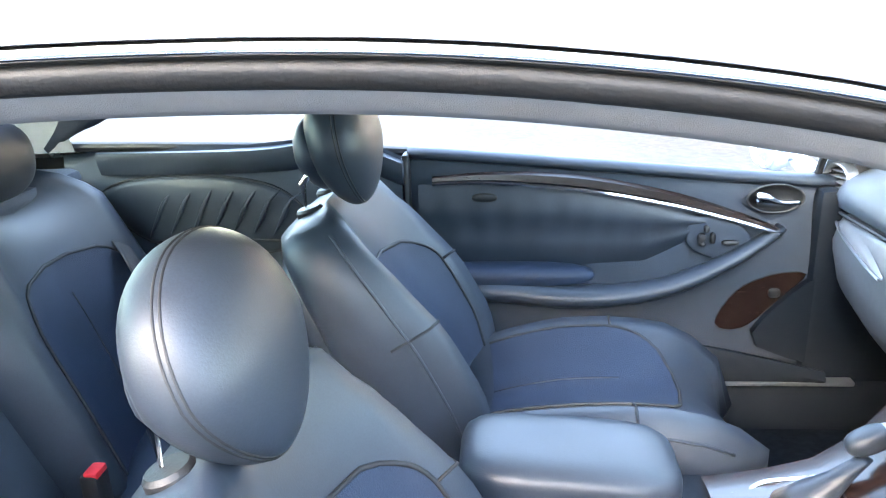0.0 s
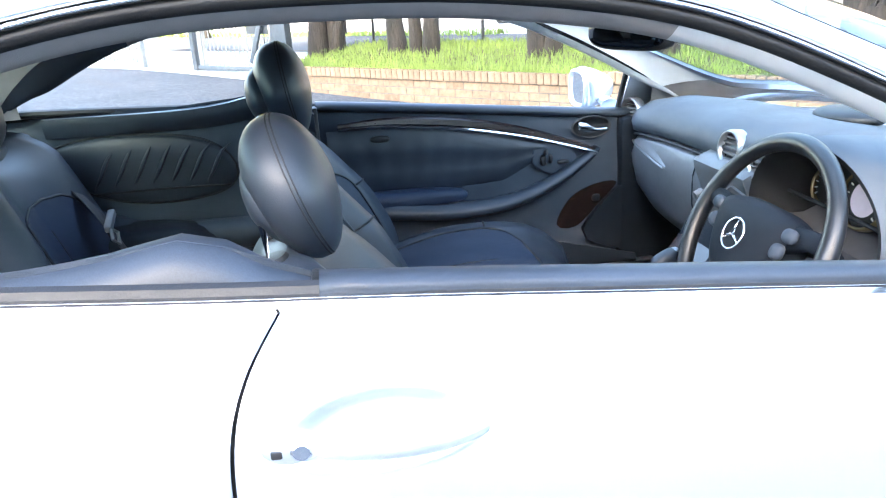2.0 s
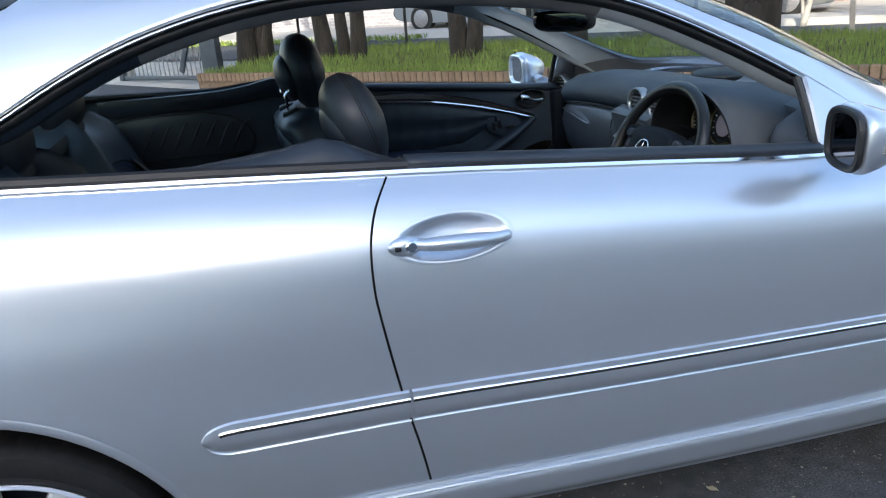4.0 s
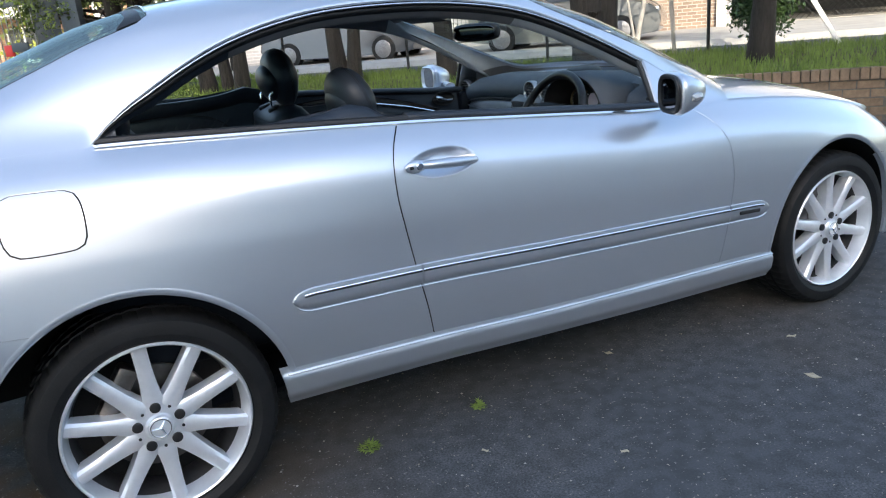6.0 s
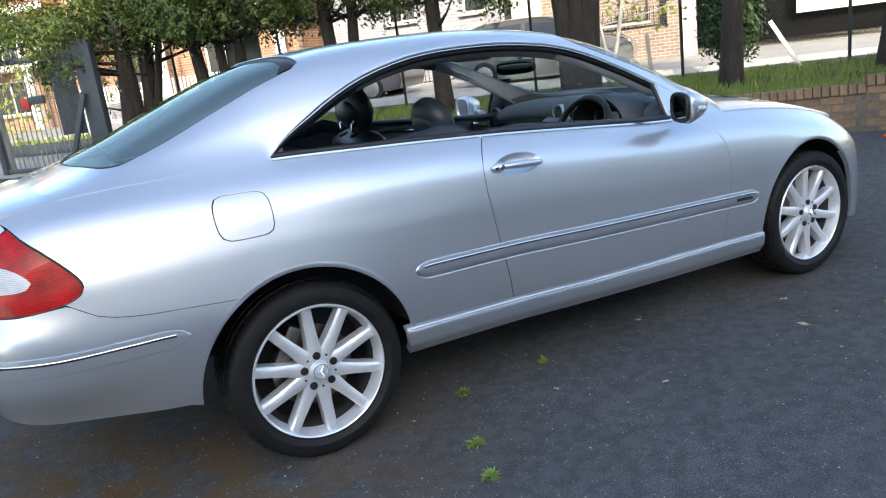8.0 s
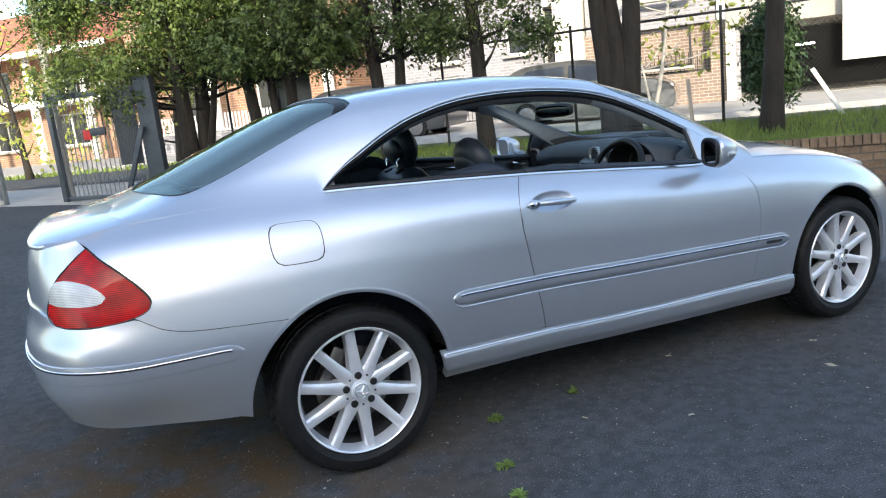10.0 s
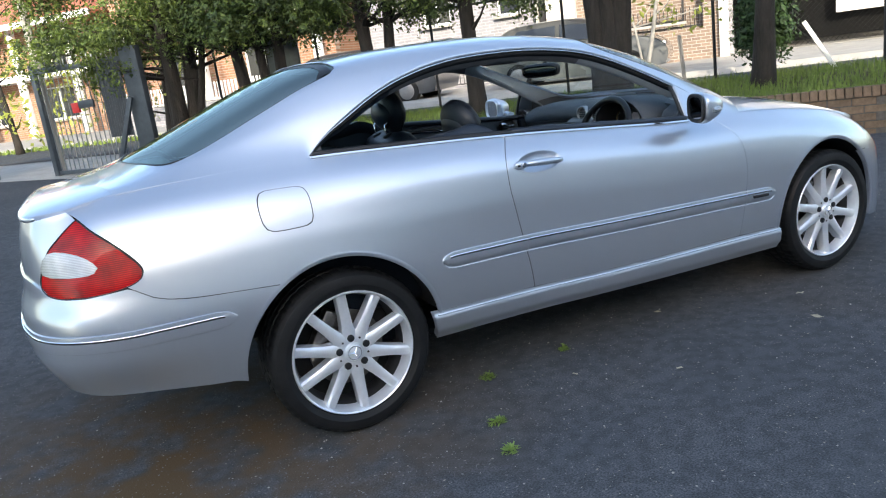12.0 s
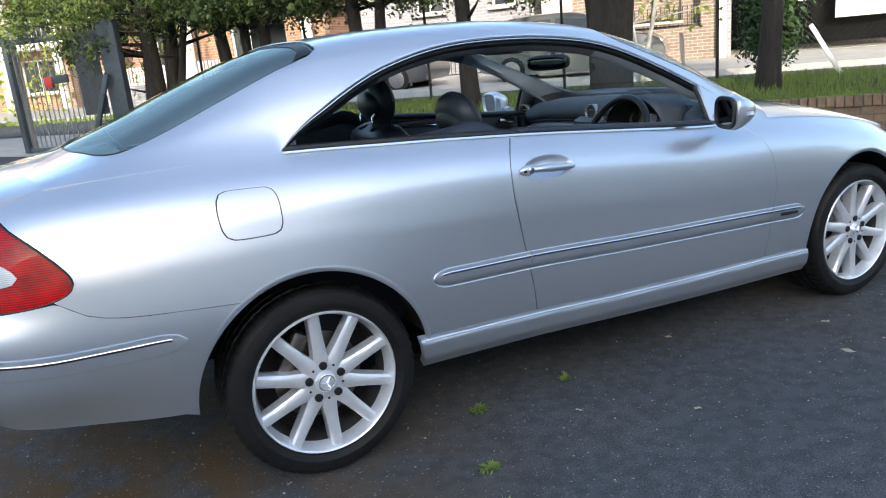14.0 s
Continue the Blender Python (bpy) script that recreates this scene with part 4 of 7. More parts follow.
# Wheels
def wheel(hub_x, y, flip):
    """One 18-inch wheel, its face at -y before it is turned to its side of the car."""
    root = part("wheel", lathe([(0.243, 0.0), (0.247, -0.006), (0.2425, -0.012), (0.2375, -0.008), (0.2345, 0.004), (0.229, 0.022), (0.2235, 0.046)], 72),
                M["alloy"], car, "ten-spoke silver alloy wheel")
    # barrel much darker than the lip and spokes
    part("barrel", lathe([(0.2240, 0.044), (0.216, 0.07), (0.211, 0.12), (0.221, 0.20), (0.24, 0.215)], 72), M["barrel"], root, "dark inner barrel")
    # flat black disc closes the wheel behind the spokes
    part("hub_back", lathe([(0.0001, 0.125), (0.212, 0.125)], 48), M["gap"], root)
    seg = 168
    bm = lathe([(0.2430, 0.004), (0.2520, -0.010), (0.2709, -0.020), (0.2887, -0.020), (0.3064, -0.015), (0.3185, -0.004), (0.3246, 0.009), (0.3263, 0.026), (0.3261, 0.052), (0.3199, 0.054), (0.3199, 0.062),
                (0.3266, 0.064), (0.3266, 0.098), (0.3199, 0.100), (0.3199, 0.108), (0.3266, 0.110), (0.3261, 0.150), (0.3199, 0.152), (0.3199, 0.160), (0.3263, 0.162), (0.3258, 0.205), (0.3200, 0.224), (0.2954, 0.236), (0.2400, 0.225)], seg)
    bm.verts.ensure_lookup_table()
    for i, v in enumerate(bm.verts):
        ring, k = divmod(i, seg)
        if (5 <= ring <= 8 and k % 3 == 0) or (11 <= ring <= 12 and k % 4 == 0) or (15 <= ring <= 16 and k % 4 == 2) or (19 <= ring <= 21 and k % 3 == 0):
            d = Vector((v.co.x, 0, v.co.z)).normalized()
            v.co -= d * 0.0035
    part("tyre", bm, M["rubber"], root, "black low-profile tyre", sharp=25)
    # spokes
    rim_r = 0.2365
    for k in range(10):
        a = 2 * math.pi * (k + 0.5) / 10
        bm = bmesh.new()
        rows = []
        for t in (0.0, 0.07, 0.15, 0.25, 0.4, 0.65, 0.9, 1.0):
            r = 0.052 + (rim_r - 0.052) * t
            w = 0.0185 + 0.0135 * (1 - t) ** 3.5 + 0.0015 * t
            f = 0.004 + 0.016 * math.sin(math.pi * min(1, t * 1.0)) * 0.25 + (0.010 if t < 0.05 else 0.006) + 0.004 * (1 - t)
            ring = [(-w, 0.045 + f), (-w, 0.012 + f * 0.2), (-w * 0.62, f - 0.006), (0, f - 0.008), (w * 0.62, f - 0.006), (w, 0.012 + f * 0.2), (w, 0.045 + f)]
            rows.append([bm.verts.new((r, d, q)) for q, d in ring])
        for p, q in zip(rows, rows[1:]):
            for j in range(6):
                bm.faces.new((p[j], p[j + 1], q[j + 1], q[j]))
        bmesh.ops.transform(bm, matrix=Matrix.Rotation(a, 4, "Y"), verts=bm.verts)
        part("spoke", bm, M["alloy"], root, sharp=30)
    part("hub", lathe([(0.0001, -0.002), (0.034, -0.002), (0.036, 0.001), (0.040, 0.006), (0.066, 0.010), (0.074, 0.018), (0.076, 0.06)], 48), M["alloy"], root)
    bm = lathe([(0.0001, -0.006), (0.027, -0.005), (0.031, -0.002), (0.032, 0.004)], 40)
    cap = part("hub_cap", bm, M["alloy"], root, "silver hub cap with an emblem")
    bm = tube([(0.0265 * math.cos(2 * math.pi * k / 32), -0.0062, 0.0265 * math.sin(2 * math.pi * k / 32)) for k in range(32)], 0.0018, 6, closed=True, up=(0, 1, 0))
    for k in range(3):
        a = math.pi / 2 + 2 * math.pi * k / 3
        tube([(0, -0.0062, 0), (0.0255 * math.cos(a), -0.0062, 0.0255 * math.sin(a))], [0.0042, 0.0008], 4, bm=bm, up=(0, 1, 0))
    for k in range(5):
        a = math.pi / 2 + 2 * math.pi * (k + 0.5) / 5
        bm2 = lathe([(0.0001, 0.0045), (0.0115, 0.0045), (0.0142, 0.0055), (0.0142, 0.016)], 18)
        bmesh.ops.transform(bm2, matrix=Matrix.Translation((0.058 * math.cos(a), -0.003, 0.058 * math.sin(a))), verts=bm2.verts)
        part("wheel_bolt", bm2, M["black"], root, "recessed wheel bolt")
        b = a + math.pi / 5
        bm3 = lathe([(0.0001, 0.006), (0.0042, 0.006), (0.0045, 0.014)], 10)
        bmesh.ops.transform(bm3, matrix=Matrix.Translation((0.060 * math.cos(b), 0, 0.060 * math.sin(b))), verts=bm3.verts)
        part("balance_hole", bm3, M["black"], root)
    part("emblem", bm, M["chrome"], root)
    part("brake_disc", lathe([(0.03, 0.085), (0.150, 0.085), (0.150, 0.105), (0.03, 0.105)], 48), M["steel"], root)
    part("brake_caliper", solid(-0.125, 0.082, 0.03, 0.055, 0.06, 0.17, 0.012), M["steel"], root)
    root.matrix_world = Matrix.Translation((hub_x, y, WHEEL_R)) @ (Matrix.Rotation(math.pi, 4, "Z") if flip else Matrix.Identity(4)) @ Matrix.Rotation(radians(33), 4, "Y")
    return root


for hx in (0.0, 2.715):
    for flip, y in ((False, -0.796), (True, 0.796)):
        wheel(hx, y, flip)

# Underside and sills, so that no light leaks through
part("floor_pan", solid(1.35, 0, 0.26, 3.2, 1.30, 0.05, 0.01), M["gap"], car)
part("front_tub", solid(2.75, 0, 0.50, 1.15, 0.90, 0.52, 0.05), M["gap"], car)
part("rear_tub", solid(-0.42, 0, 0.62, 0.9, 0.86, 0.42, 0.05), M["gap"], car)

# Door mirrors
for flip in (1, -1):
    bm = bmesh.new()
    bmesh.ops.create_uvsphere(bm, u_segments=28, v_segments=18, radius=1.0)
    for v in bm.verts:
        x, y, z = v.co
        y2, z2 = (math.copysign(abs(y) ** 0.72, y), math.copysign(abs(z) ** 0.72, z))
        if x < 0:
            x = -0.18 * (1 - (1 + x) ** 2)
        k = 1 - 0.32 * max(0.0, x)
        v.co = (1.742 + 0.100 * x, flip * (-0.912 + 0.084 * y2 * k), 0.998 + 0.071 * z2 * k)
    if flip < 0:
        bmesh.ops.reverse_faces(bm, faces=bm.faces)
    mir = part("door_mirror", bm, M["paint"], car, "silver door mirror housing", sharp=0)
    bm = bmesh.new()
    ring = [(flip * (-0.912 + 0.069 * math.copysign(abs(math.cos(a)) ** 0.6, math.cos(a))), 0.998 + 0.057 * math.copysign(abs(math.sin(a)) ** 0.6, math.sin(a))) for a in np.linspace(0, 2 * math.pi, 40, endpoint=False)]
    bm.faces.new([bm.verts.new((1.7245 - 0.004 + 0.035 * (abs(y) - 0.912) * -1, y, z)) for y, z in (ring if flip < 0 else ring)])
    part("mirror_glass", bm, M["dim_mirror"] if flip > 0 else M["mirror_glass"], mir, "mirror glass", smooth=False)
    part("mirror_frame", tube([(1.720 + 0.035 * (0.912 - abs(y)), y, z) for y, z in ring], 0.008, 8, closed=True, up=(1, 0, 0)), M["black"] if flip > 0 else M["paint"], mir)
    part("mirror_foot", tube([(1.79, flip * -0.80, 0.955), (1.785, flip * -0.86, 0.965), (1.78, flip * -0.90, 0.975)], [0.03, 0.024, 0.022], 10, flat=0.6), M["paint"], car)
    part("indicator", tube([(1.800, flip * -0.966, 0.988), (1.780, flip * -0.983, 0.988), (1.760, flip * -0.990, 0.988)], [0.012, 0.014, 0.009], 8, flat=1.1), M["tailclear"], mir, "clear indicator lens")
    if flip > 0:
        mir.matrix_world = Matrix.Translation((1.78, -0.88, 0)) @ Matrix.Rotation(radians(-17), 4, "Z") @ Matrix.Translation((-1.78, 0.88, 0))
    # sail plate and window post ahead of the opening
    sail = [on_canopy(*p) for p in ((1.80, belt(1.80) + 0.006), (1.965, belt(1.965) + 0.012), (1.955, 1.0), (1.90, 1.04), (1.81, 1.095))]
    panel("mirror_sail", M["paint"], car, sail, canopy, "silver mirror sail", step=0.04, rim=0.01, flip=flip < 0, offset=0.001)
    post = [canopy(*on_canopy(1.79, z)) for z in np.linspace(belt(1.79) + 0.0, 1.092, 8)]
    part("window_post", tube([(p.x, flip * (p.y + 0.012), p.z) for p in post], 0.009, 8), M["black"], car, "black window post")


# ---- the cabin ----
def loft(rings, bm=None, cap=True, closed=True):
    """Skins a row of rings of points."""
    bm = bm or bmesh.new()
    vs = [[bm.verts.new(p) for p in r] for r in rings]
    n = len(vs[0])
    for a, b in zip(vs, vs[1:]):
        for k in range(n if closed else n - 1):
            j = (k + 1) % n
            bm.faces.new((a[k], a[j], b[j], b[k]))
    if cap and closed:
        bm.faces.new(vs[0][::-1])
        bm.faces.new(vs[-1])
    bmesh.ops.recalc_face_normals(bm, faces=bm.faces)
    return bm


def blob(c, r, power=2.6, rot=None, seg=(32, 20), shape=None):
    """A cushion-like rounded body."""
    bm = bmesh.new()
    bmesh.ops.create_uvsphere(bm, u_segments=seg[0], v_segments=seg[1], radius=1.0)
    for v in bm.verts:
        d = v.co.normalized()
        k = (abs(d.x) ** power + abs(d.y) ** power + abs(d.z) ** power) ** (-1 / power)
        q = d * k
        if shape:
            q = shape(q)
        q = Vector((q.x * r[0], q.y * r[1], q.z * r[2]))
        v.co = Vector(c) + (rot @ q if rot is not None else q)
    return bm


M["seam"] = material("seam_thread", (0.010, 0.011, 0.013), 0.7, var=0.2)
M["leather_mid"] = material("blue_leather_insert", (0.014, 0.023, 0.043), 0.5, spec=0.28, var=0.2, scale=5, bump=0.3, bump_scale=380)
M["trim_grey"] = material("grey_fascia", (0.135, 0.138, 0.147), 0.45, 0.2, var=0.1, scale=8)
M["silver_trim"] = material("silver_trim", (0.34, 0.35, 0.37), 0.3, 0.8, var=0.04)
M["dial"] = material("dial_face", (0.015, 0.014, 0.013), 0.3, var=0.2)
M["dial_ring"] = material("gold_dial_ring", (0.26, 0.20, 0.11), 0.3, 0.9, var=0.1)
M["dial_screen"] = material("pale_dial_screen", (0.62, 0.52, 0.58), 0.25, var=0.05)
M["buckle_red"] = material("red_button", (0.55, 0.02, 0.03), 0.4, var=0.1)
M["belt_web"] = material("belt_webbing", (0.035, 0.036, 0.04), 0.8, var=0.2, bump=0.4, bump_scale=500)

# Headlining with the pillar trims: a second skin inside the roof, its windows a little smaller
IN_ARCH = [p for p in ARCH_LINE if 0.05 < p[0] < 1.90]
IN_HOLE = [on_canopy(*p) for p in [(x, belt(x)) for x in np.linspace(0.05, 1.90, 22)] + IN_ARCH]
IN_FAR = [(x, 2 - s) for x, s in IN_HOLE]
mid_of = lambda q: (sum(p[0] for p in q) / len(q), sum(p[1] for p in q) / len(q))
shrink = lambda q, k: [(mid_of(q)[0] + (x - mid_of(q)[0]) * k, mid_of(q)[1] + (s - mid_of(q)[1]) * k) for x, s in q]
panel("headlining", M["headliner"], car, [(-0.60, 0.02), (2.06, 0.02), (2.06, 1.98), (-0.60, 1.98)], canopy, "pale grey headlining", holes=[IN_HOLE, IN_FAR, shrink(REAR_SCREEN, 0.95), shrink(WINDSCREEN, 0.97)], step=0.035, rim=0.0, offset=-0.034)
# rail trims between the rubber and the lining, and the front pillars; light in front and shade at the rear put into the
# colour
for flip in (1, -1):
    rings = []
    n = len(ARCH_LINE) - 1
    for k, p in enumerate(ARCH_LINE):
        e = 0.35 + 0.65 * smooth01(min(k, n - k) / 7)
        q = canopy(*on_canopy(*p))
        slim = 1 - 0.75 * smooth01((p[0] - 1.25) / 0.25)
        rings.append([(q.x, flip * (q.y + (min(dy, 0.062) + max(0.0, dy - 0.062) * slim) * e), q.z + (dz if dy < 0.07 else -0.060 + (dz + 0.060) * slim) * e) for dy, dz in ((0.010, -0.038), (0.018, -0.044), (0.036, -0.056), (0.050, -0.0615), (0.062, -0.060), (0.085, -0.040), (0.110, -0.010), (0.130, 0.010))])
    cut = next(k for k, p in enumerate(ARCH_LINE) if p[0] < 1.36)
    tail = next(k for k, p in enumerate(ARCH_LINE) if p[0] < 0.40)
    part("rail_trim", loft(rings[cut : tail + 1], cap=False, closed=False), M["headliner"], car, "grey rail trim", sharp=0)
    part("pillar_edge", loft(rings[tail:], cap=False, closed=False), M["softpad"], car, "rear pillar edge coloured as if in shade", sharp=0)
    part("pillar_edge", loft(rings[: cut + 1], cap=False, closed=False), M["pillar_trim"], car, "pillar edge coloured as if lit", sharp=0)
    inner = [on_canopy(*p) for p in ARCH_LINE if 1.34 < p[0] < 1.93]
    edge = [(1.42, 0.56), (1.5, 0.53), (1.6, 0.51), (1.8, 0.49), (1.95, 0.495)]
    ring = [*inner, *edge]
    panel("pillar_trim", M["pillar_trim"], car, ring if flip > 0 else [(x, 2 - s) for x, s in ring], canopy, "front pillar trim coloured as if lit", step=0.03, rim=0.0, offset=-0.040)

# Floor, sills, tunnel and bulkheads
part("carpet", solid(1.05, 0, 0.30, 2.0, 1.40, 0.05, 0.01), M["carpet"], car, "dark carpet")
part("bulkhead", solid(2.02, 0, 0.60, 0.06, 1.42, 0.58, 0.02), M["carpet"], car)
part("parcel_shelf", solid(-0.22, 0, 1.01, 0.62, 1.22, 0.05, 0.02), M["softpad"], car, "dark parcel shelf")
for s in (-1, 1):
    part("sill_plate", solid(1.35, s * 0.70, 0.37, 1.3, 0.10, 0.16, 0.02), M["darkened_trim"], car)
    part("sill_strip", solid(1.45, s * 0.655, 0.455, 0.9, 0.03, 0.012, 0.004), M["silver_trim"], car)
    part("side_liner", solid(0.67, s * 0.735, 0.66, 0.44, 0.02, 0.66), M["softpad"], car, smooth=False)
    part("kick_panel", solid(1.93, s * 0.70, 0.62, 0.3, 0.06, 0.62, 0.02), M["darkened_trim"], car)
for s in (-1, 1):
    part("wheel_box", blob((0.22, s * 0.60, 0.58), (0.32, 0.115, 0.17), 4.0), M["darkened_trim"], car, sharp=0)
part("floor_mat", solid(1.62, 0.40, 0.33, 0.55, 0.46, 0.016, 0.006), M["carpet"], car, "dark footwell mat")
part("mat_badge", solid(1.60, 0.575, 0.342, 0.035, 0.09, 0.006, 0.002), M["silver_trim"], car, "silver mat badge")
part("floor_mat", solid(1.62, -0.40, 0.33, 0.55, 0.46, 0.016, 0.006), M["carpet"], car)


# Door cards
def door_card(s):
    """The trimmed inner face of a door; s: the side of the car it faces from."""
    line = [(0.835, 0.45), (1.86, 0.44), (1.88, 0.70), (1.84, 0.90), (1.82, belt(1.82) + 0.012)]
    line += [(x, belt(x) + 0.014) for x in np.linspace(1.7, 0.84, 14)]

    def lift(x, z):
        top = smooth01((z - (belt(x) - 0.05)) / 0.06)
        return Vector((x, 0.712 - 0.018 * smooth01((0.90 - z) / 0.15) + 0.012 * top, z))

    card = panel("door_card", M["softpad"], car, line, lift, "dark blue-black door trim", step=0.04, rim=0.0, flip=s < 0)
    cap = [(x, s * 0.725, belt(x) + 0.010) for x in np.linspace(0.84, 1.83, 20)]
    part("door_cap", tube(cap, 0.026, 10, flat=0.6), M["leather"], card, sharp=0)
    return card


FARY = 0.700
for s in (1, -1):
    card = door_card(s)
    Y = lambda d: s * (FARY - d)
    # armrest sweeping up to the front
    arm = rounded([(0.90, Y(0.02), 0.715), (1.05, Y(0.050), 0.705), (1.25, Y(0.062), 0.690), (1.42, Y(0.058), 0.705), (1.56, Y(0.040), 0.752), (1.66, Y(0.018), 0.805), (1.71, Y(0.0), 0.835)], step=0.03)
    n = len(arm) - 1
    part("armrest", tube(arm, [0.048 - 0.030 * (k / n) ** 2 for k in range(n + 1)], 14, flat=0.62), M["leather"], card, "padded armrest", sharp=0)
    part("arm_cushion", blob((1.04, Y(0.035), 0.735), (0.24, 0.045, 0.028), 2.8), M["leather_mid"], card, "padded arm cushion", sharp=0)
    # gathered leather field
    bm = bmesh.new()
    rows = []
    for k in range(49):
        x = 0.865 + 0.67 * k / 48
        zt = np.interp(x, [0.86, 1.0, 1.2, 1.4, 1.54], [0.955, 0.952, 0.938, 0.905, 0.868])
        zb = np.interp(x, [0.86, 1.2, 1.4, 1.54], [0.745, 0.74, 0.755, 0.83])
        row = []
        for j in range(9):
            t = j / 8
            z = zt + (zb - zt) * t
            pleat = 0.0016 * math.sin(x * 95 + 1.5 * math.sin(t * 3 + x * 9)) * (math.sin(math.pi * min(1, t * 1.15)) ** 0.5 if t < 0.87 else 0.2)
            puff = 0.016 * math.sin(math.pi * t) ** 0.6 * (1 if t < 0.52 else 0.9) - (0.010 if 0.49 < t < 0.53 else 0)
            row.append(bm.verts.new((x, Y(0.004 + puff + pleat), z)))
        rows.append(row)
    for p, q in zip(rows, rows[1:]):
        for j in range(8):
            bm.faces.new((p[j], q[j], q[j + 1], p[j + 1]) if s < 0 else (p[j + 1], q[j + 1], q[j], p[j]))
    part("gathered_leather", bm, M["leather"], card, "gathered dark leather panel", sharp=0)
    # wood strip with its bright edge
    wood = rounded([(0.90, 0, 0.968), (1.05, 0, 0.972), (1.25, 0, 0.955), (1.45, 0, 0.915), (1.60, 0, 0.870), (1.705, 0, 0.832)], step=0.02)
    rings = []
    m = len(wood) - 1
    for k, (x, _, z) in enumerate(wood):
        w = 0.013 * math.sin(math.pi * min(0.97, max(0.06, k / m))) ** 0.6 + 0.002
        rings.append([(x, Y(0.006), z + w), (x, Y(0.018), z + w * 0.6), (x, Y(0.020), z - w * 0.6), (x, Y(0.006), z - w)])
    part("wood_strip", loft(rings), M["walnut"], card, "polished walnut strip", sharp=50)
    edge = [(x, Y(0.021), z - 0.013 * math.sin(math.pi * min(0.97, max(0.06, k / m))) ** 0.6 - 0.004) for k, (x, _, z) in enumerate(wood)]
    part("wood_edge", tube(edge, 0.0045, 6), M["chrome"], card, "bright strip under the walnut")
    # latch in its bowl
    bowl = bmesh.new()
    ring = []
    for d, k in ((0.004, 1.0), (0.009, 0.93), (0.000, 0.86), (-0.012, 0.5), (-0.012, 0.0001)):
        ring.append([(1.690 + 0.066 * k * math.cos(a), Y(d), 0.905 + 0.036 * k * math.sin(a)) for a in np.linspace(0, 2 * math.pi, 32, endpoint=False)])
    bowl = loft(ring, cap=False)
    latch = part("latch_bowl", bowl, M["black"], card, "dark latch bowl", sharp=0)
    lever = rounded([(1.645, Y(0.012), 0.912), (1.668, Y(0.016), 0.910), (1.70, Y(0.014), 0.898), (1.742, Y(0.010), 0.897)], step=0.008)
    part("latch_lever", tube(lever, [0.014 - 0.008 * min(1, k / (len(lever) * 0.45)) for k in range(len(lever))], 10), M["chrome"], latch, "chrome release lever", sharp=0)
    part("courtesy_light", blob((1.022, Y(0.014), 0.922), (0.030, 0.008, 0.011), 2.4, seg=(20, 12)), M["black"], card)
    # seat switches on their plate
    plate = part("switch_plate", blob((1.565, Y(0.012), 0.815), (0.075, 0.008, 0.050), 2.4, rot=Matrix.Rotation(radians(18), 3, "Y"), seg=(24, 12)), M["softpad"], card, sharp=0)
    for dx, dz, rx, rz in ((-0.030, 0.004, 0.009, 0.012), (-0.020, 0.026, 0.006, 0.009), (-0.005, 0.004, 0.006, 0.014), (0.036, -0.008, 0.020, 0.006), (-0.028, -0.010, 0.008, 0.006)):
        part("seat_switch", blob((1.555 + dx, Y(0.026), 0.815 + dz), (rx, 0.008, rz), 3.0, seg=(12, 8)), M["black"], plate)
    # speaker wedge with walnut cheek, and the pocket below
    cheek = rounded([(1.575, 0, 0.595), (1.62, 0, 0.68), (1.70, 0, 0.720), (1.775, 0, 0.722), (1.72, 0, 0.66), (1.64, 0, 0.585)], closed=True, step=0.02)
    part("walnut_cheek", loft([[(x, Y(d), z) for x, _, z in cheek] for d in (-0.01, 0.012)]), M["walnut"], card, "walnut panel by the speaker", sharp=50)
    part("boot_switch", blob((1.705, Y(0.016), 0.676), (0.014, 0.006, 0.012), 3), M["black"], card)
    wedge = rounded([(1.66, 0, 0.575), (1.79, 0, 0.715), (1.85, 0, 0.66), (1.85, 0, 0.50), (1.72, 0, 0.52)], closed=True, step=0.03)
    part("speaker_wedge", loft([[(x, Y(d), z) for x, _, z in wedge] for d in (-0.01, 0.022, 0.026)]), M["darkened_trim"], card, sharp=40)
    pocket = rounded([(0.86, 0, 0.548), (1.05, 0, 0.578), (1.30, 0, 0.580), (1.55, 0, 0.552), (1.83, 0, 0.485)], step=0.04)
    part("map_pocket", loft([[(x, Y(0.0), 0.45), (x, Y(0.055), 0.455), (x, Y(0.065), z - 0.02), (x, Y(0.055), z), (x, Y(0.035), z - 0.004), (x, Y(0.02), z - 0.05)] for x, _, z in pocket]), M["darkened_trim"], card, "moulded door pocket", sharp=50)
    # rear side trims
    trim = [(0.0, 0.745), (0.34, 0.745), (0.45, 0.62), (0.47, 0.40), (0.83, 0.40), (0.83, 1.028), (0.79, 1.045), (0.74, 1.070), (0.685, 1.084), (0.62, 1.075), (0.45, 1.062), (0.2, 1.066), (0.0, 1.068)]
    side = panel("rear_side_trim", M["softpad"], car, trim, lambda x, z: Vector((x, 0.662 + 0.024 * smooth01((z - 0.95) / 0.12), z)), "dark moulded rear side trim", step=0.05, rim=0.0, flip=s < 0)
    hump = rounded([(0.10, 1.062), (0.45, 1.060), (0.60, 1.072), (0.685, 1.088), (0.735, 1.075), (0.78, 1.045), (0.835, 1.022)], step=0.03)
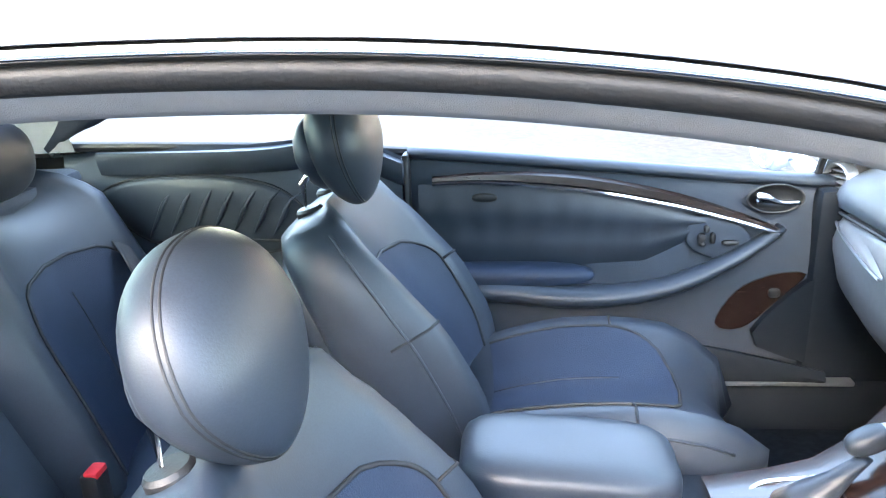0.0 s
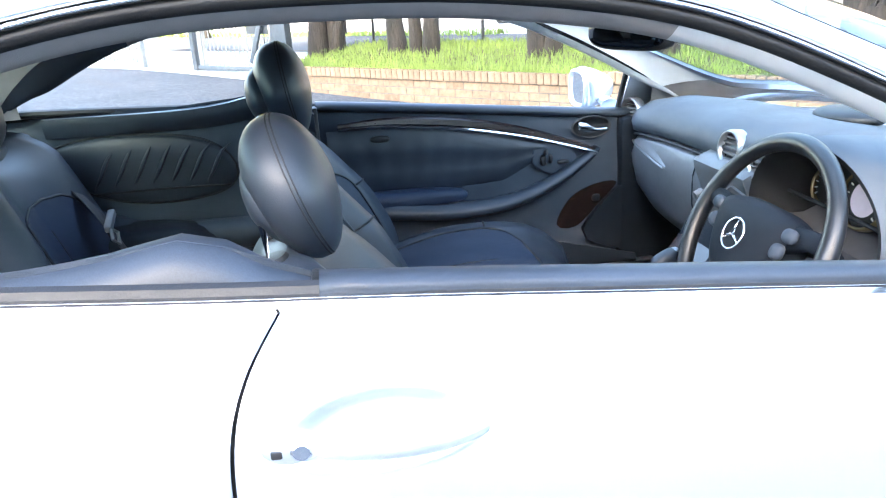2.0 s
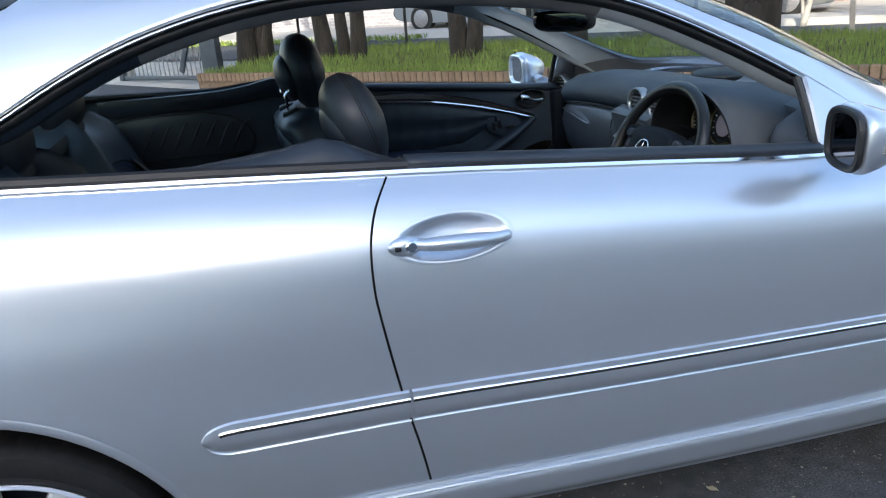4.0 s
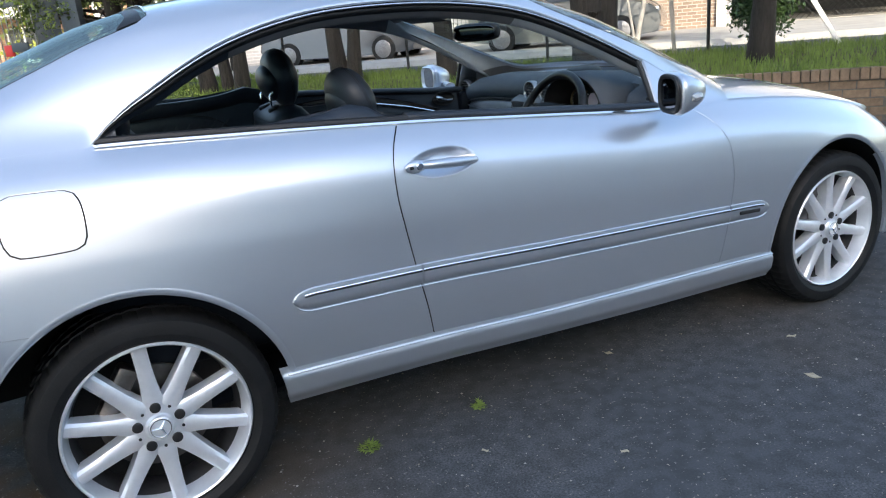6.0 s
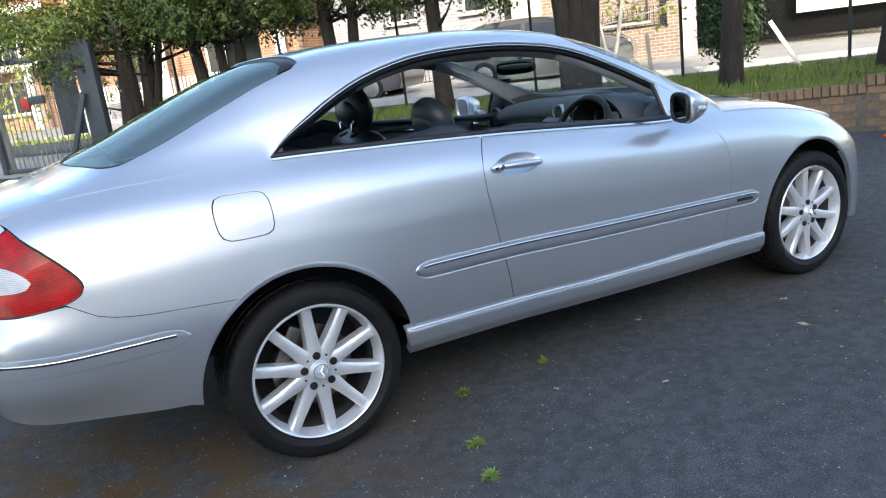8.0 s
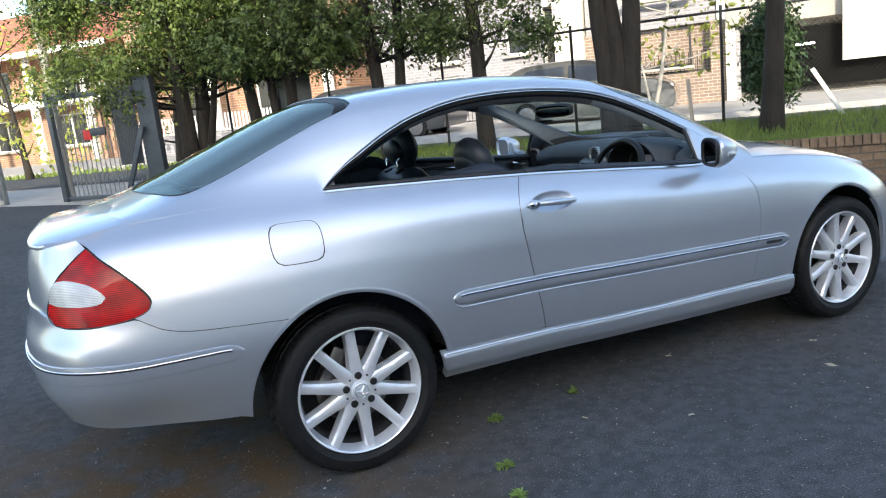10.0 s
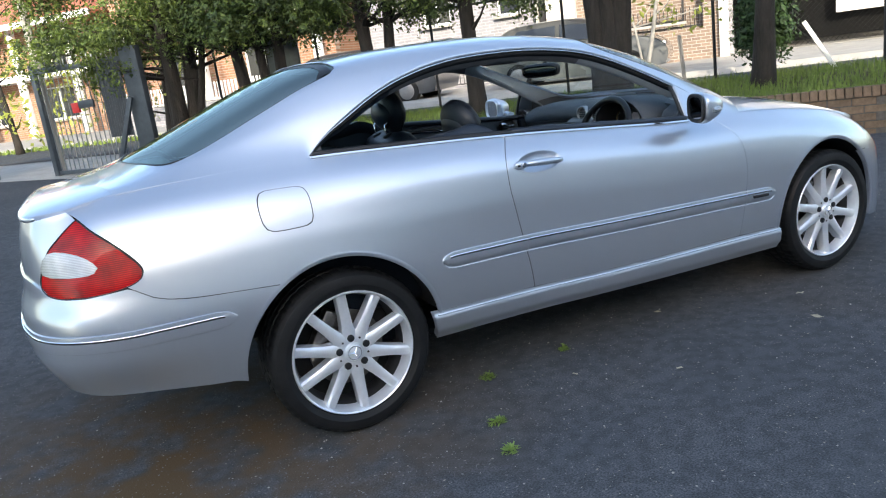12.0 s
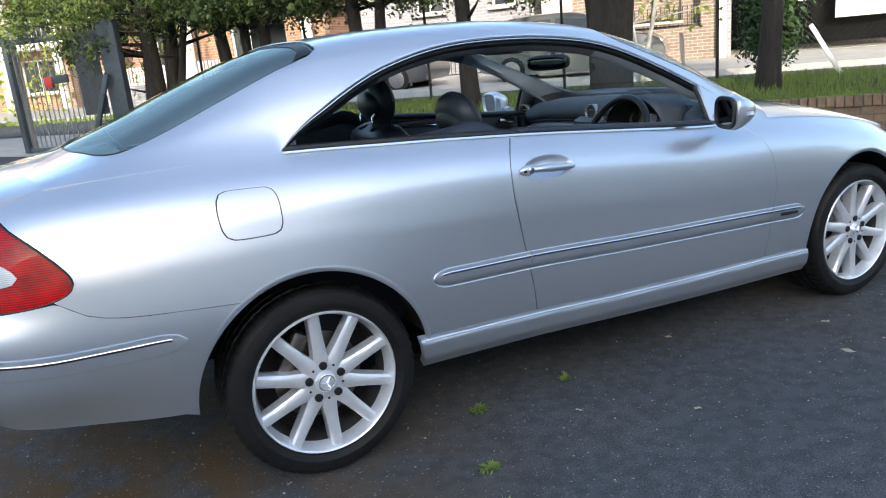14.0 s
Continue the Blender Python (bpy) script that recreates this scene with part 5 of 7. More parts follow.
    part("trim_ledge", loft([[(x, s * 0.660, z - 0.06), (x, s * 0.648, z - 0.025), (x, s * 0.652, z - 0.006), (x, s * (0.66 + 0.035 * smooth01((x - 0.3) / 0.3)), z - 0.004), (x, s * (0.672 + 0.045 * smooth01((x - 0.3) / 0.3)), z - 0.03), (x, s * 0.722, min(z - 0.04, belt(x) - 0.012)), (x, s * 0.722, belt(x) - 0.06)] for x, z in hump]), M["leather"], side, "raised trim ledge", sharp=60)
    oval = rounded([(0.085, 0.950), (0.15, 0.983), (0.26, 0.995), (0.40, 0.991), (0.52, 0.966), (0.585, 0.918), (0.600, 0.862), (0.560, 0.816), (0.45, 0.795), (0.31, 0.798), (0.19, 0.835), (0.115, 0.895)], closed=True, step=0.02)
    cx, cz = 0.35, 0.895
    part("leather_oval", loft([[(cx + (x - cx) * k, s * (0.668 - d), cz + (z - cz) * k) for x, z in oval] for k, d in ((1.0, -0.004), (0.985, 0.010), (0.9, 0.016), (0.55, 0.020), (0.01, 0.021))], cap=False), M["leather"], side, "pleated leather oval", sharp=0)
    part("oval_seam", tube([(x, s * 0.664, z) for x, z in oval], 0.004, 6, closed=True, up=(0, 1, 0)), M["seam"], side)
    for k in range(7):
        x = 0.235 + 0.052 * k
        pl = rounded([(x + 0.045, s * 0.658, 0.980 - 0.007 * abs(k - 2)), (x + 0.018, s * 0.646, 0.935), (x - 0.004, s * 0.645, 0.895), (x - 0.035, s * 0.652, 0.845)], step=0.02)
        m2 = len(pl) - 1
        part("pleat", tube(pl, [0.0015 + 0.0045 * math.sin(math.pi * i / m2) for i in range(m2 + 1)], 8), M["leather"], side, sharp=0)
    low_seam = [(x, s * 0.6465, 0.838 - 0.10 * (x - 0.36) ** 2) for x in np.linspace(0.20, 0.575, 14)]
    part("oval_cross_seam", tube(low_seam, 0.0032, 6), M["seam"], side, sharp=0)
    ledge = rounded([(0.19, 0, 0.79), (0.30, 0, 0.745), (0.45, 0, 0.730), (0.82, 0, 0.725)], step=0.04)
    part("elbow_rest", loft([[(x, s * 0.67, z - 0.10), (x, s * 0.60, z - 0.06), (x, s * 0.595, z - 0.02), (x, s * 0.62, z), (x, s * 0.67, z + 0.004)] for x, _, z in ledge]), M["softpad"], side, "moulded elbow rest", sharp=60)

# Door frame gap behind the far front seat and the door's rear edge
for s in (1, -1):
    part("lock_pillar", solid(0.838, s * 0.705, 0.75, 0.014, 0.06, 0.56, 0.004), M["black"], car)
    part("lock_pin", lathe([(0.004, 0.0), (0.005, 0.012), (0.0001, 0.014)], 10, axis="z"), M["black"], car, m=Matrix.Translation((0.91, s * 0.715, 1.022)))


# Seats
def pad(spine, widths, depth, hollow=0.045, bolster=0.055, n=36, back=0.5):
    """A seat pad as rings across a spine of (x, z, forward x, forward z)."""
    rings = []
    swell = bolster if isinstance(bolster, list) else [bolster] * len(spine)
    for (x, z, fx, fz), w, d, b_ in zip(spine, widths, depth, swell):
        ring = []
        for k in range(n):
            a = 2 * math.pi * k / n
            c, s_ = math.cos(a), math.sin(a)
            y = w * math.copysign(abs(c) ** 0.62, c)
            u = math.copysign(abs(s_) ** 0.75, s_)
            f = d * (u if u > 0 else u * back)
            if u > 0.05 and w > 0.12:
                r = abs(y) / w
                f += b_ * math.exp(-((r - 0.78) / 0.17) ** 2) * min(1.0, u * 1.6) - hollow * math.exp(-(r / 0.45) ** 2) * u
            ring.append(Vector((x + fx * f, y, z + fz * f)))
        rings.append(ring)
    return rings


def upholster(rings, spine, y, move, owner, lo, hi, panel_label, k0=6, k1=12, cross=(), edges=(3, 15)):
    """The inset panel of a pad with its sewn border, cross seams and piped edges, all lying on the pad's own surface."""
    def skin_at(i, k, out):
        i = min(max(i, 0.0), len(rings) - 1.001)
        i0, k0_ = int(i), int(math.floor(k))
        spot = lambda r, q: rings[r][q % len(rings[r])]
        a_ = spot(i0, k0_).lerp(spot(i0, k0_ + 1), k - k0_)
        p = a_.lerp(spot(i0 + 1, k0_).lerp(spot(i0 + 1, k0_ + 1), k - k0_), i - i0)
        return move @ Vector((p.x + spine[i0][2] * out, p.y + y, p.z + spine[i0][3] * out))

    mid, half, rows = (k0 + k1) / 2, (k1 - k0) / 2, []
    bow_at = hi - 0.30 * (hi - lo)
    for i in np.linspace(lo, hi, 26):
        h = math.sqrt(max(0.02, 1 - (max(0.0, i - bow_at) / (hi - bow_at)) ** 2.2))  # the panel's top closes in an arch
        rows.append([skin_at(i, mid + half * h * q, 0.0025) for q in np.linspace(-1, 1, 9)])
    part("centre_panel", loft(rows, cap=False, closed=False), M["leather_mid"], owner, panel_label, sharp=0)
    border = [r[0] for r in rows] + [r[-1] for r in rows[::-1]]
    part("panel_seam", tube(border, 0.0036, 6), M["seam"], owner, sharp=0)
    for i in cross:
        part("cross_seam", tube([skin_at(i, k, 0.0015) for k in range(k0 - 4, k0 + 1)], 0.0028, 6), M["seam"], owner, sharp=0)
        part("cross_seam", tube([skin_at(i, k, 0.0015) for k in range(k1, k1 + 5)], 0.0028, 6), M["seam"], owner, sharp=0)
    for k in edges:
        part("edge_piping", tube([skin_at(i, k, 0.0005) for i in range(1, len(rings) - 2)], 0.0030, 6), M["leather"], owner, sharp=0)
    if hi - lo > 5:
        part("panel_stitch", tube([skin_at(i, mid, 0.003) for i in range(lo, hi - 1)], 0.0018, 6), M["seam"], owner, sharp=0)


def front_seat(y, lift_rest, back_set, dx, dz, lean, label):
    seat = part("front_seat", solid(1.20, y, 0.42, 0.46, 0.40, 0.12, 0.03), M["black"], car, label)
    put = Matrix.Translation((0, y, 0))
    # backrest
    shift = Matrix.Translation((dx, 0, dz))
    line = rounded([(1.005, 0.50), (0.960, 0.60), (0.912, 0.72), (0.860, 0.84), (0.815, 0.93), (0.790, 0.980), (0.780, 1.002), (0.776, 1.012)], step=0.03)
    spine = []
    for i, (x, z) in enumerate(line):
        a, b = line[max(0, i - 1)], line[min(len(line) - 1, i + 1)]
        d = Vector((b[0] - a[0], b[1] - a[1])).normalized()
        spine.append((x, z, d.y, -d.x))
    t = np.linspace(0, 1, len(line))
    widths = [float(np.interp(q, [0, 0.06, 0.3, 0.6, 0.78, 0.88, 0.94, 0.98, 1.0], [0.20, 0.235, 0.255, 0.255, 0.243, 0.222, 0.192, 0.150, 0.09])) for q in t]
    depth = [float(np.interp(q, [0, 0.06, 0.3, 0.6, 0.85, 0.94, 0.98, 1.0], [0.05, 0.085, 0.095, 0.085, 0.080, 0.068, 0.050, 0.022])) for q in t]
    rings = pad(spine, widths, depth, hollow=0.055, bolster=[float(np.interp(q, [0, 0.2, 0.5, 0.72, 0.88, 1.0], [0.06, 0.090, 0.080, 0.045, 0.020, 0.0])) for q in t], back=0.9)
    bm = loft(rings)
    bm.transform(put @ shift)
    back = part("backrest", bm, M["leather"], seat, "dark leather backrest with side bolsters", sharp=0)
    last = len(line) - 1
    upholster(rings, spine, y, shift, back, 2, int(last * 0.76), "blue leather centre panel", cross=(int(last * 0.58),))
    # cushion
    line = rounded([(0.985, 0.50), (1.06, 0.535), (1.18, 0.555), (1.30, 0.560), (1.40, 0.548), (1.475, 0.51), (1.51, 0.45)], step=0.04)
    spine = []
    for i, (x, z) in enumerate(line):
        a, b = line[max(0, i - 1)], line[min(len(line) - 1, i + 1)]
        d = Vector((b[0] - a[0], b[1] - a[1])).normalized()
        spine.append((x, z, -d.y, d.x))
    t = np.linspace(0, 1, len(line))
    widths = [float(np.interp(q, [0, 0.1, 0.4, 0.8, 0.93, 1.0], [0.18, 0.23, 0.262, 0.262, 0.235, 0.16])) for q in t]
    depth = [float(np.interp(q, [0, 0.1, 0.4, 0.8, 0.93, 1.0], [0.05, 0.075, 0.085, 0.085, 0.07, 0.04])) for q in t]
    rings = pad(spine, widths, depth, hollow=0.03, bolster=0.040, back=1.2)
    bm = loft(rings)
    bm.transform(put)
    cushion = part("cushion", bm, M["leather"], seat, "dark blue leather seat cushion", sharp=0)
    upholster(rings, spine, y, Matrix.Identity(4), cushion, 2, len(line) - 4, "blue leather seat panel", cross=(len(line) - 6,))
    # hard back with the release grip
    part("seat_shell", blob((0.83 + dx, y, 0.76 + dz), (0.045, 0.225, 0.235), 3.2, rot=Matrix.Rotation(radians(-22), 3, "Y")), M["leather"], back, sharp=0)
    outer = -1 if y < 0 else 1
    for sgn in (-1, 1):
        px, py, pz = 0.775, y + sgn * 0.075, 0.985
        post = [(0.768 + dx, py, 0.96 + dz), (0.764 + dx, py, 1.02 + lift_rest * 0.6), (0.776 - back_set, py, 1.05 + lift_rest)]
        part("headrest_post", tube(post, 0.0065, 10), M["chrome"], seat, "chrome headrest post", sharp=0)
        part("post_collar", lathe([(0.0001, 0.006), (0.022, 0.005), (0.026, 0.0), (0.027, -0.02)], 24, axis="z"), M["black"], seat, m=Matrix.Translation((0.772 + dx, py, 1.014 + dz)) @ Matrix.Rotation(radians(-15), 4, "Y"))
    grip = rounded([(0.775, y + outer * 0.215, 0.90), (0.755, y + outer * 0.20, 0.945), (0.80, y + outer * 0.175, 0.965), (0.845, y + outer * 0.195, 0.945), (0.86, y + outer * 0.215, 0.90)], step=0.015)
    grip = [(gx + dx, gy, gz + dz + 0.012) for gx, gy, gz in grip]
    part("release_grip", tube(grip, 0.011, 8), M["trim_grey"], seat, "grey seat release loop", sharp=0)
    # headrest: a front pad and a rear shell
    egg = lambda q: Vector((q.x * (1 - 0.25 * max(0, -q.z)), q.y * (1 - 0.42 * max(0.0, -q.z) ** 1.3 - 0.08 * max(0.0, q.z) ** 2), q.z))
    tilt = Matrix.Rotation(radians(-lean), 3, "Y")
    rest = part("headrest", blob((0.808 - back_set, y, 1.056 + lift_rest), (0.066, 0.130, 0.121), 2.3, rot=tilt, shape=egg, seg=(40, 26)), M["leather"], seat, "leather headrest", sharp=0)
    part("headrest_back", blob((0.776 - back_set - (0.018 if lift_rest else 0.0), y, 1.042 + lift_rest), (0.042, 0.104, 0.076), 2.3, rot=tilt, shape=egg), M["leather"], rest, "headrest rear shell", sharp=0)
    for lead in (0.16, 0.25):
        seam = []
        for k in range(48):
            a = 2 * math.pi * k / 48
            d = Vector((lead, math.cos(a) * math.sqrt(1 - lead * lead), math.sin(a) * math.sqrt(1 - lead * lead)))
            q = egg(d * (abs(d.x) ** 2.3 + abs(d.y) ** 2.3 + abs(d.z) ** 2.3) ** (-1 / 2.3))
            seam.append(Vector((0.808 - back_set, y, 1.056 + lift_rest)) + tilt @ Vector((q.x * 0.066, q.y * 0.130, q.z * 0.121)))
        part("headrest_seam", tube(seam, 0.0014, 6, closed=True, up=(1, 0, 0)), M["seam"], rest, sharp=0)
    return seat


front_seat(-0.372, 0.0, 0.0, -0.006, -0.048, 20, "dark leather driver's seat with a low headrest")
front_seat(0.372, 0.064, 0.034, -0.062, -0.005, 10, "dark leather passenger seat with a raised headrest")

# Rear bench: two hollowed places and a middle panel
bench = part("rear_seat", solid(0.52, 0, 0.40, 0.50, 1.16, 0.14, 0.04), M["leather"], car, "dark blue leather rear seat")
for y in (-0.34, 0.34):
    line = rounded([(0.250, 0.46), (0.205, 0.60), (0.155, 0.74), (0.105, 0.88), (0.065, 0.98), (0.035, 1.035)], step=0.03)
    spine = []
    for i, (x, z) in enumerate(line):
        a, b = line[max(0, i - 1)], line[min(len(line) - 1, i + 1)]
        d = Vector((b[0] - a[0], b[1] - a[1])).normalized()
        spine.append((x, z, d.y, -d.x))
    t = np.linspace(0, 1, len(line))
    widths = [float(np.interp(q, [0, 0.5, 0.85, 1.0], [0.27, 0.29, 0.26, 0.14])) for q in t]
    depth = [float(np.interp(q, [0, 0.5, 0.85, 1.0], [0.08, 0.085, 0.075, 0.03])) for q in t]
    rings = pad(spine, widths, depth, hollow=0.035, bolster=0.035, back=0.8)
    bm = loft(rings)
    bm.transform(Matrix.Translation((0, y, 0)))
    rb = part("rear_backrest", bm, M["leather"], bench, "hollowed leather rear backrest", sharp=0)
    upholster(rings, spine, y, Matrix.Identity(4), rb, 1, int(len(line) * 0.68), "blue leather inset", edges=())
    part("rear_cushion", blob((0.50, y, 0.455), (0.27, 0.27, 0.065), 3.2), M["leather_mid"], bench, "blue leather rear cushion", sharp=0)
    part("rear_headrest", blob((0.045, y, 1.100), (0.068, 0.125, 0.082), 2.5), M["leather"], bench, "rear headrest", sharp=0)
part("rear_armrest", solid(0.165, 0, 0.70, 0.06, 0.20, 0.46, 0.03, rot=Matrix.Rotation(radians(-20), 3, "Y")), M["softpad"], bench, "folded centre armrest")
for y in (0.055, -0.055):
    bk = part("belt_buckle", solid(0.335, y, 0.55, 0.035, 0.045, 0.10, 0.008), M["black"], bench, "black belt buckle")
    part("release_button", solid(0.339, y, 0.597, 0.026, 0.038, 0.016, 0.004), M["buckle_red"], bk, "red release button")
for s in (1, -1):
    web = rounded([(0.13, s * 0.57, 0.93), (0.225, s * 0.50, 0.85), (0.268, s * 0.465, 0.80), (0.31, s * 0.47, 0.70), (0.37, s * 0.49, 0.58), (0.42, s * 0.50, 0.50)], step=0.03)
    belt_ob = part("seat_belt", tube(web, 0.024, 8, flat=0.12, up=(0.8, 0, 0.6)), M["belt_web"], car, "dark seat belt", sharp=0)
    part("belt_tongue", solid(0.278, s * 0.470, 0.805, 0.02, 0.075, 0.022, 0.005, rot=Matrix.Rotation(radians(25 * s), 3, "X")), M["trim_grey"], belt_ob, "grey belt tongue")
    part("tongue_loop", tube([(0.284, s * 0.44, 0.792), (0.292, s * 0.415, 0.768), (0.302, s * 0.43, 0.752), (0.296, s * 0.455, 0.776)], 0.005, 6, closed=True), M["trim_grey"], belt_ob)

# Centre console
console = part("centre_console", loft([[(x, -w, 0.32), (x, -w, z - 0.03), (x, -w + 0.02, z), (x, w - 0.02, z), (x, w, z - 0.03), (x, w, 0.32)] for x, w, z in
                                       ((0.80, 0.10, 0.50), (1.0, 0.105, 0.56), (1.30, 0.11, 0.585), (1.45, 0.115, 0.585), (1.58, 0.12, 0.615), (1.68, 0.125, 0.69), (1.74, 0.13, 0.80))]), M["darkened_trim"], car, "dark centre console", sharp=50)
part("armrest_lid", blob((1.17, 0, 0.668), (0.170, 0.098, 0.042), 4.5, rot=Matrix.Rotation(radians(4), 3, "Y")), M["leather"], console, "padded armrest box", sharp=0)
part("armrest_body", solid(1.17, 0, 0.61, 0.31, 0.185, 0.10, 0.025), M["darkened_trim"], console)
part("lid_button", blob((1.318, -0.02, 0.670), (0.022, 0.028, 0.012), 2.4, rot=Matrix.Rotation(radians(35), 3, "Y")), M["black"], console, "armrest release button")
part("knee_button", blob((1.25, -0.101, 0.64), (0.022, 0.006, 0.014), 2.4), M["black"], console)
wood = part("console_wood", loft([[(x, -w, z + 0.004), (x, -w * 0.5, z + 0.012), (x, w * 0.5, z + 0.012), (x, w, z + 0.004)] for x, w, z in ((1.40, 0.085, 0.585), (1.50, 0.092, 0.596), (1.58, 0.096, 0.616), (1.65, 0.10, 0.664), (1.70, 0.10, 0.735))], cap=False, closed=False), M["walnut"], console, "glossy walnut console panel", sharp=0)
gate_ring = [(1.525 + 0.065 * math.copysign(abs(math.cos(a)) ** 0.5, math.cos(a)), 0.045 * math.copysign(abs(math.sin(a)) ** 0.5, math.sin(a)), 0.612 + 0.25 * 0.065 * math.cos(a)) for a in np.linspace(0, 2 * math.pi, 28, endpoint=False)]
part("gear_surround", tube(gate_ring, 0.006, 8, closed=True), M["chrome"], console, "chrome gear surround", sharp=0)
lever = part("gear_lever", loft([[(1.525 + dx + r * math.cos(a), r * 0.8 * math.sin(a), z) for a in np.linspace(0, 2 * math.pi, 20, endpoint=False)] for z, r, dx in ((0.606, 0.050, 0.01), (0.63, 0.034, 0.03), (0.655, 0.020, 0.06), (0.685, 0.013, 0.09))]), M["leather"], console, "leather gear gaiter", sharp=0)
part("gear_knob", blob((1.628, 0.02, 0.706), (0.036, 0.021, 0.019), 2.6, rot=Matrix.Rotation(radians(-28), 3, "Y")), M["leather"], lever, "leather gear knob", sharp=0)
part("knob_cap", blob((1.640, 0.02, 0.720), (0.022, 0.014, 0.008), 2.6, rot=Matrix.Rotation(radians(-28), 3, "Y")), M["silver_trim"], lever, "silver knob cap", sharp=0)
# Centre stack
tilt = Matrix.Rotation(radians(-22), 3, "Y")
stack = part("centre_console_face", solid(1.815, -0.005, 0.82, 0.10, 0.235, 0.27, 0.02, rot=tilt), M["trim_grey"], car, "grey centre stack")
part("radio", solid(1.782, -0.005, 0.852, 0.05, 0.195, 0.105, 0.008, rot=tilt), M["black"], stack, "black radio unit")
for j in range(2):
    for k in range(5):
        part("stack_button", solid(1.748 + 0.022 * j, -0.082 + 0.038 * k, 0.795 - 0.055 * j, 0.02, 0.028, 0.018, 0.004, rot=tilt), M["trim_grey"], stack)
for s in (-1, 1):
    part("stack_knob", lathe([(0.0001, -0.022), (0.013, -0.020), (0.015, 0.0)], 20, axis="x"), M["trim_grey"], stack, m=Matrix.Translation((1.745, s * 0.085 - 0.005, 0.842)) @ tilt.to_4x4())
part("stack_rail", solid(1.758, -0.005, 0.915, 0.03, 0.22, 0.02, 0.006, rot=tilt), M["chrome"], stack, "chrome strip")

# Dashboard: a top pad and a lower fascia, swept across the car
def dash_rings(profile, ys):
    rings = []
    for y in ys:
        k = abs(y) / 0.76
        push = 0.085 * k**4          # the ends sweep forward
        nook = smooth01((0.205 - abs(y + 0.375)) / 0.03)  # the instruments sit back
        ring = []
        for x, z, w in profile:
            deep = max(x, 1.87) - x if 0.86 < z < 1.025 else 0.0
            ring.append((x + push * w + nook * deep, y * (1 - 0.16 * smooth01((x - 1.86) / 0.24)), z - 0.065 * k**3 * (z > 0.8)))
        rings.append(ring)
    return rings


ys = np.linspace(-0.755, 0.755, 101)
top = [(2.12, 0.93, 0.2), (2.12, 0.995, 0.2), (2.0, 1.020, 0.4), (1.92, 1.030, 0.7), (1.83, 1.022, 1), (1.778, 0.998, 1), (1.760, 0.965, 1), (1.768, 0.935, 1), (1.80, 0.92, 1), (1.9, 0.90, 0.7)]
dash = part("dashboard", loft(dash_rings(top, ys)), M["dash_soft"], car, "dark soft dashboard", sharp=60)
low = [(1.95, 0.92, 0.7), (1.785, 0.918, 1), (1.774, 0.90, 1), (1.764, 0.86, 1), (1.767, 0.79, 1), (1.785, 0.72, 1), (1.83, 0.655, 1), (1.97, 0.62, 0.7)]
fascia = part("fascia", loft(dash_rings(low, ys)), M["trim_grey"], dash, "grey lower fascia", sharp=60)
part("fascia_line", tube([(1.785 + 0.085 * (abs(y) / 0.76) ** 4 - 0.012, y, 0.922 - 0.065 * (abs(y) / 0.76) ** 3) for y in ys], 0.004, 6), M["seam"], dash)
def on_fascia(y, z, out=0.0):
    k = abs(y) / 0.76
    x = float(np.interp(z + 0.065 * k**3, [0.72, 0.79, 0.86, 0.90, 0.918], [1.785, 1.767, 1.764, 1.774, 1.785]))
    return (x + 0.085 * k**4 - out, y, z)


lens = []
for k in range(25):
    t = k / 24
    y, z = 0.655 - 0.33 * t, 0.862 - 0.012 * t + 0.012 * math.sin(math.pi * t)
    w = 0.017 * math.sin(math.pi * min(0.985, max(0.015, t))) ** 0.7 + 0.001
    lens.append([on_fascia(y, z + w, 0.002), on_fascia(y, z + 0.2 * w, 0.004), on_fascia(y, z - 0.5 * w, 0.010), on_fascia(y, z - w, 0.002)])
gl = part("glovebox_recess", loft(lens, cap=False, closed=False), M["trim_grey"], fascia, "glovebox handle lip", sharp=0)
part("glovebox_lip", tube([p[2] for p in lens], 0.0028, 6), M["silver_trim"], gl)
for y in (0.17, 0.70):
    part("glovebox_joint", tube([on_fascia(y, z, 0.0005) for z in np.linspace(0.73, 0.90, 10)], 0.002, 6), M["seam"], fascia)
part("dash_speaker", blob((2.03, -0.03, 1.024), (0.07, 0.085, 0.022), 2.2), M["black"], dash, "dark speaker dome", sharp=0)


def vent(c, face, r, label="round air vent with a silver rim"):
    """A round vent at c that looks along face."""
    f = Vector(face).normalized()
    m = Matrix.Translation(c) @ f.to_track_quat("-Y", "Z").to_matrix().to_4x4()
    v = part("air_vent", lathe([(r * 0.80, 0.004), (r * 0.84, -0.008), (r * 0.95, -0.011), (r * 1.02, -0.004), (r * 1.04, 0.02)], 36), M["silver_trim"], dash, label, sharp=0)
    v.matrix_world = m
    part("vent_bowl", lathe([(r * 0.84, -0.002), (r * 0.78, 0.022), (0.0001, 0.026)], 32), M["black"], v, sharp=0)
    for k in range(-2, 3):
        z = k * r * 0.30
        w = math.sqrt(max(0.0, (0.80 * r) ** 2 - z * z))
        part("vent_slat", solid(0, 0.004, z, 2 * w, 0.014, r * 0.11, 0.001, rot=Matrix.Rotation(radians(18), 3, "X")), M["trim_grey"], v)


vent((1.822, 0.700, 0.942), (-0.95, -0.30, 0.08), 0.043)
vent((1.760, -0.005, 0.968), (-1, -0.05, 0.12), 0.040)
vent((1.760, -0.128, 0.961), (-1, -0.08, 0.12), 0.040)
vent((1.822, -0.700, 0.942), (-0.95, 0.30, 0.08), 0.043)

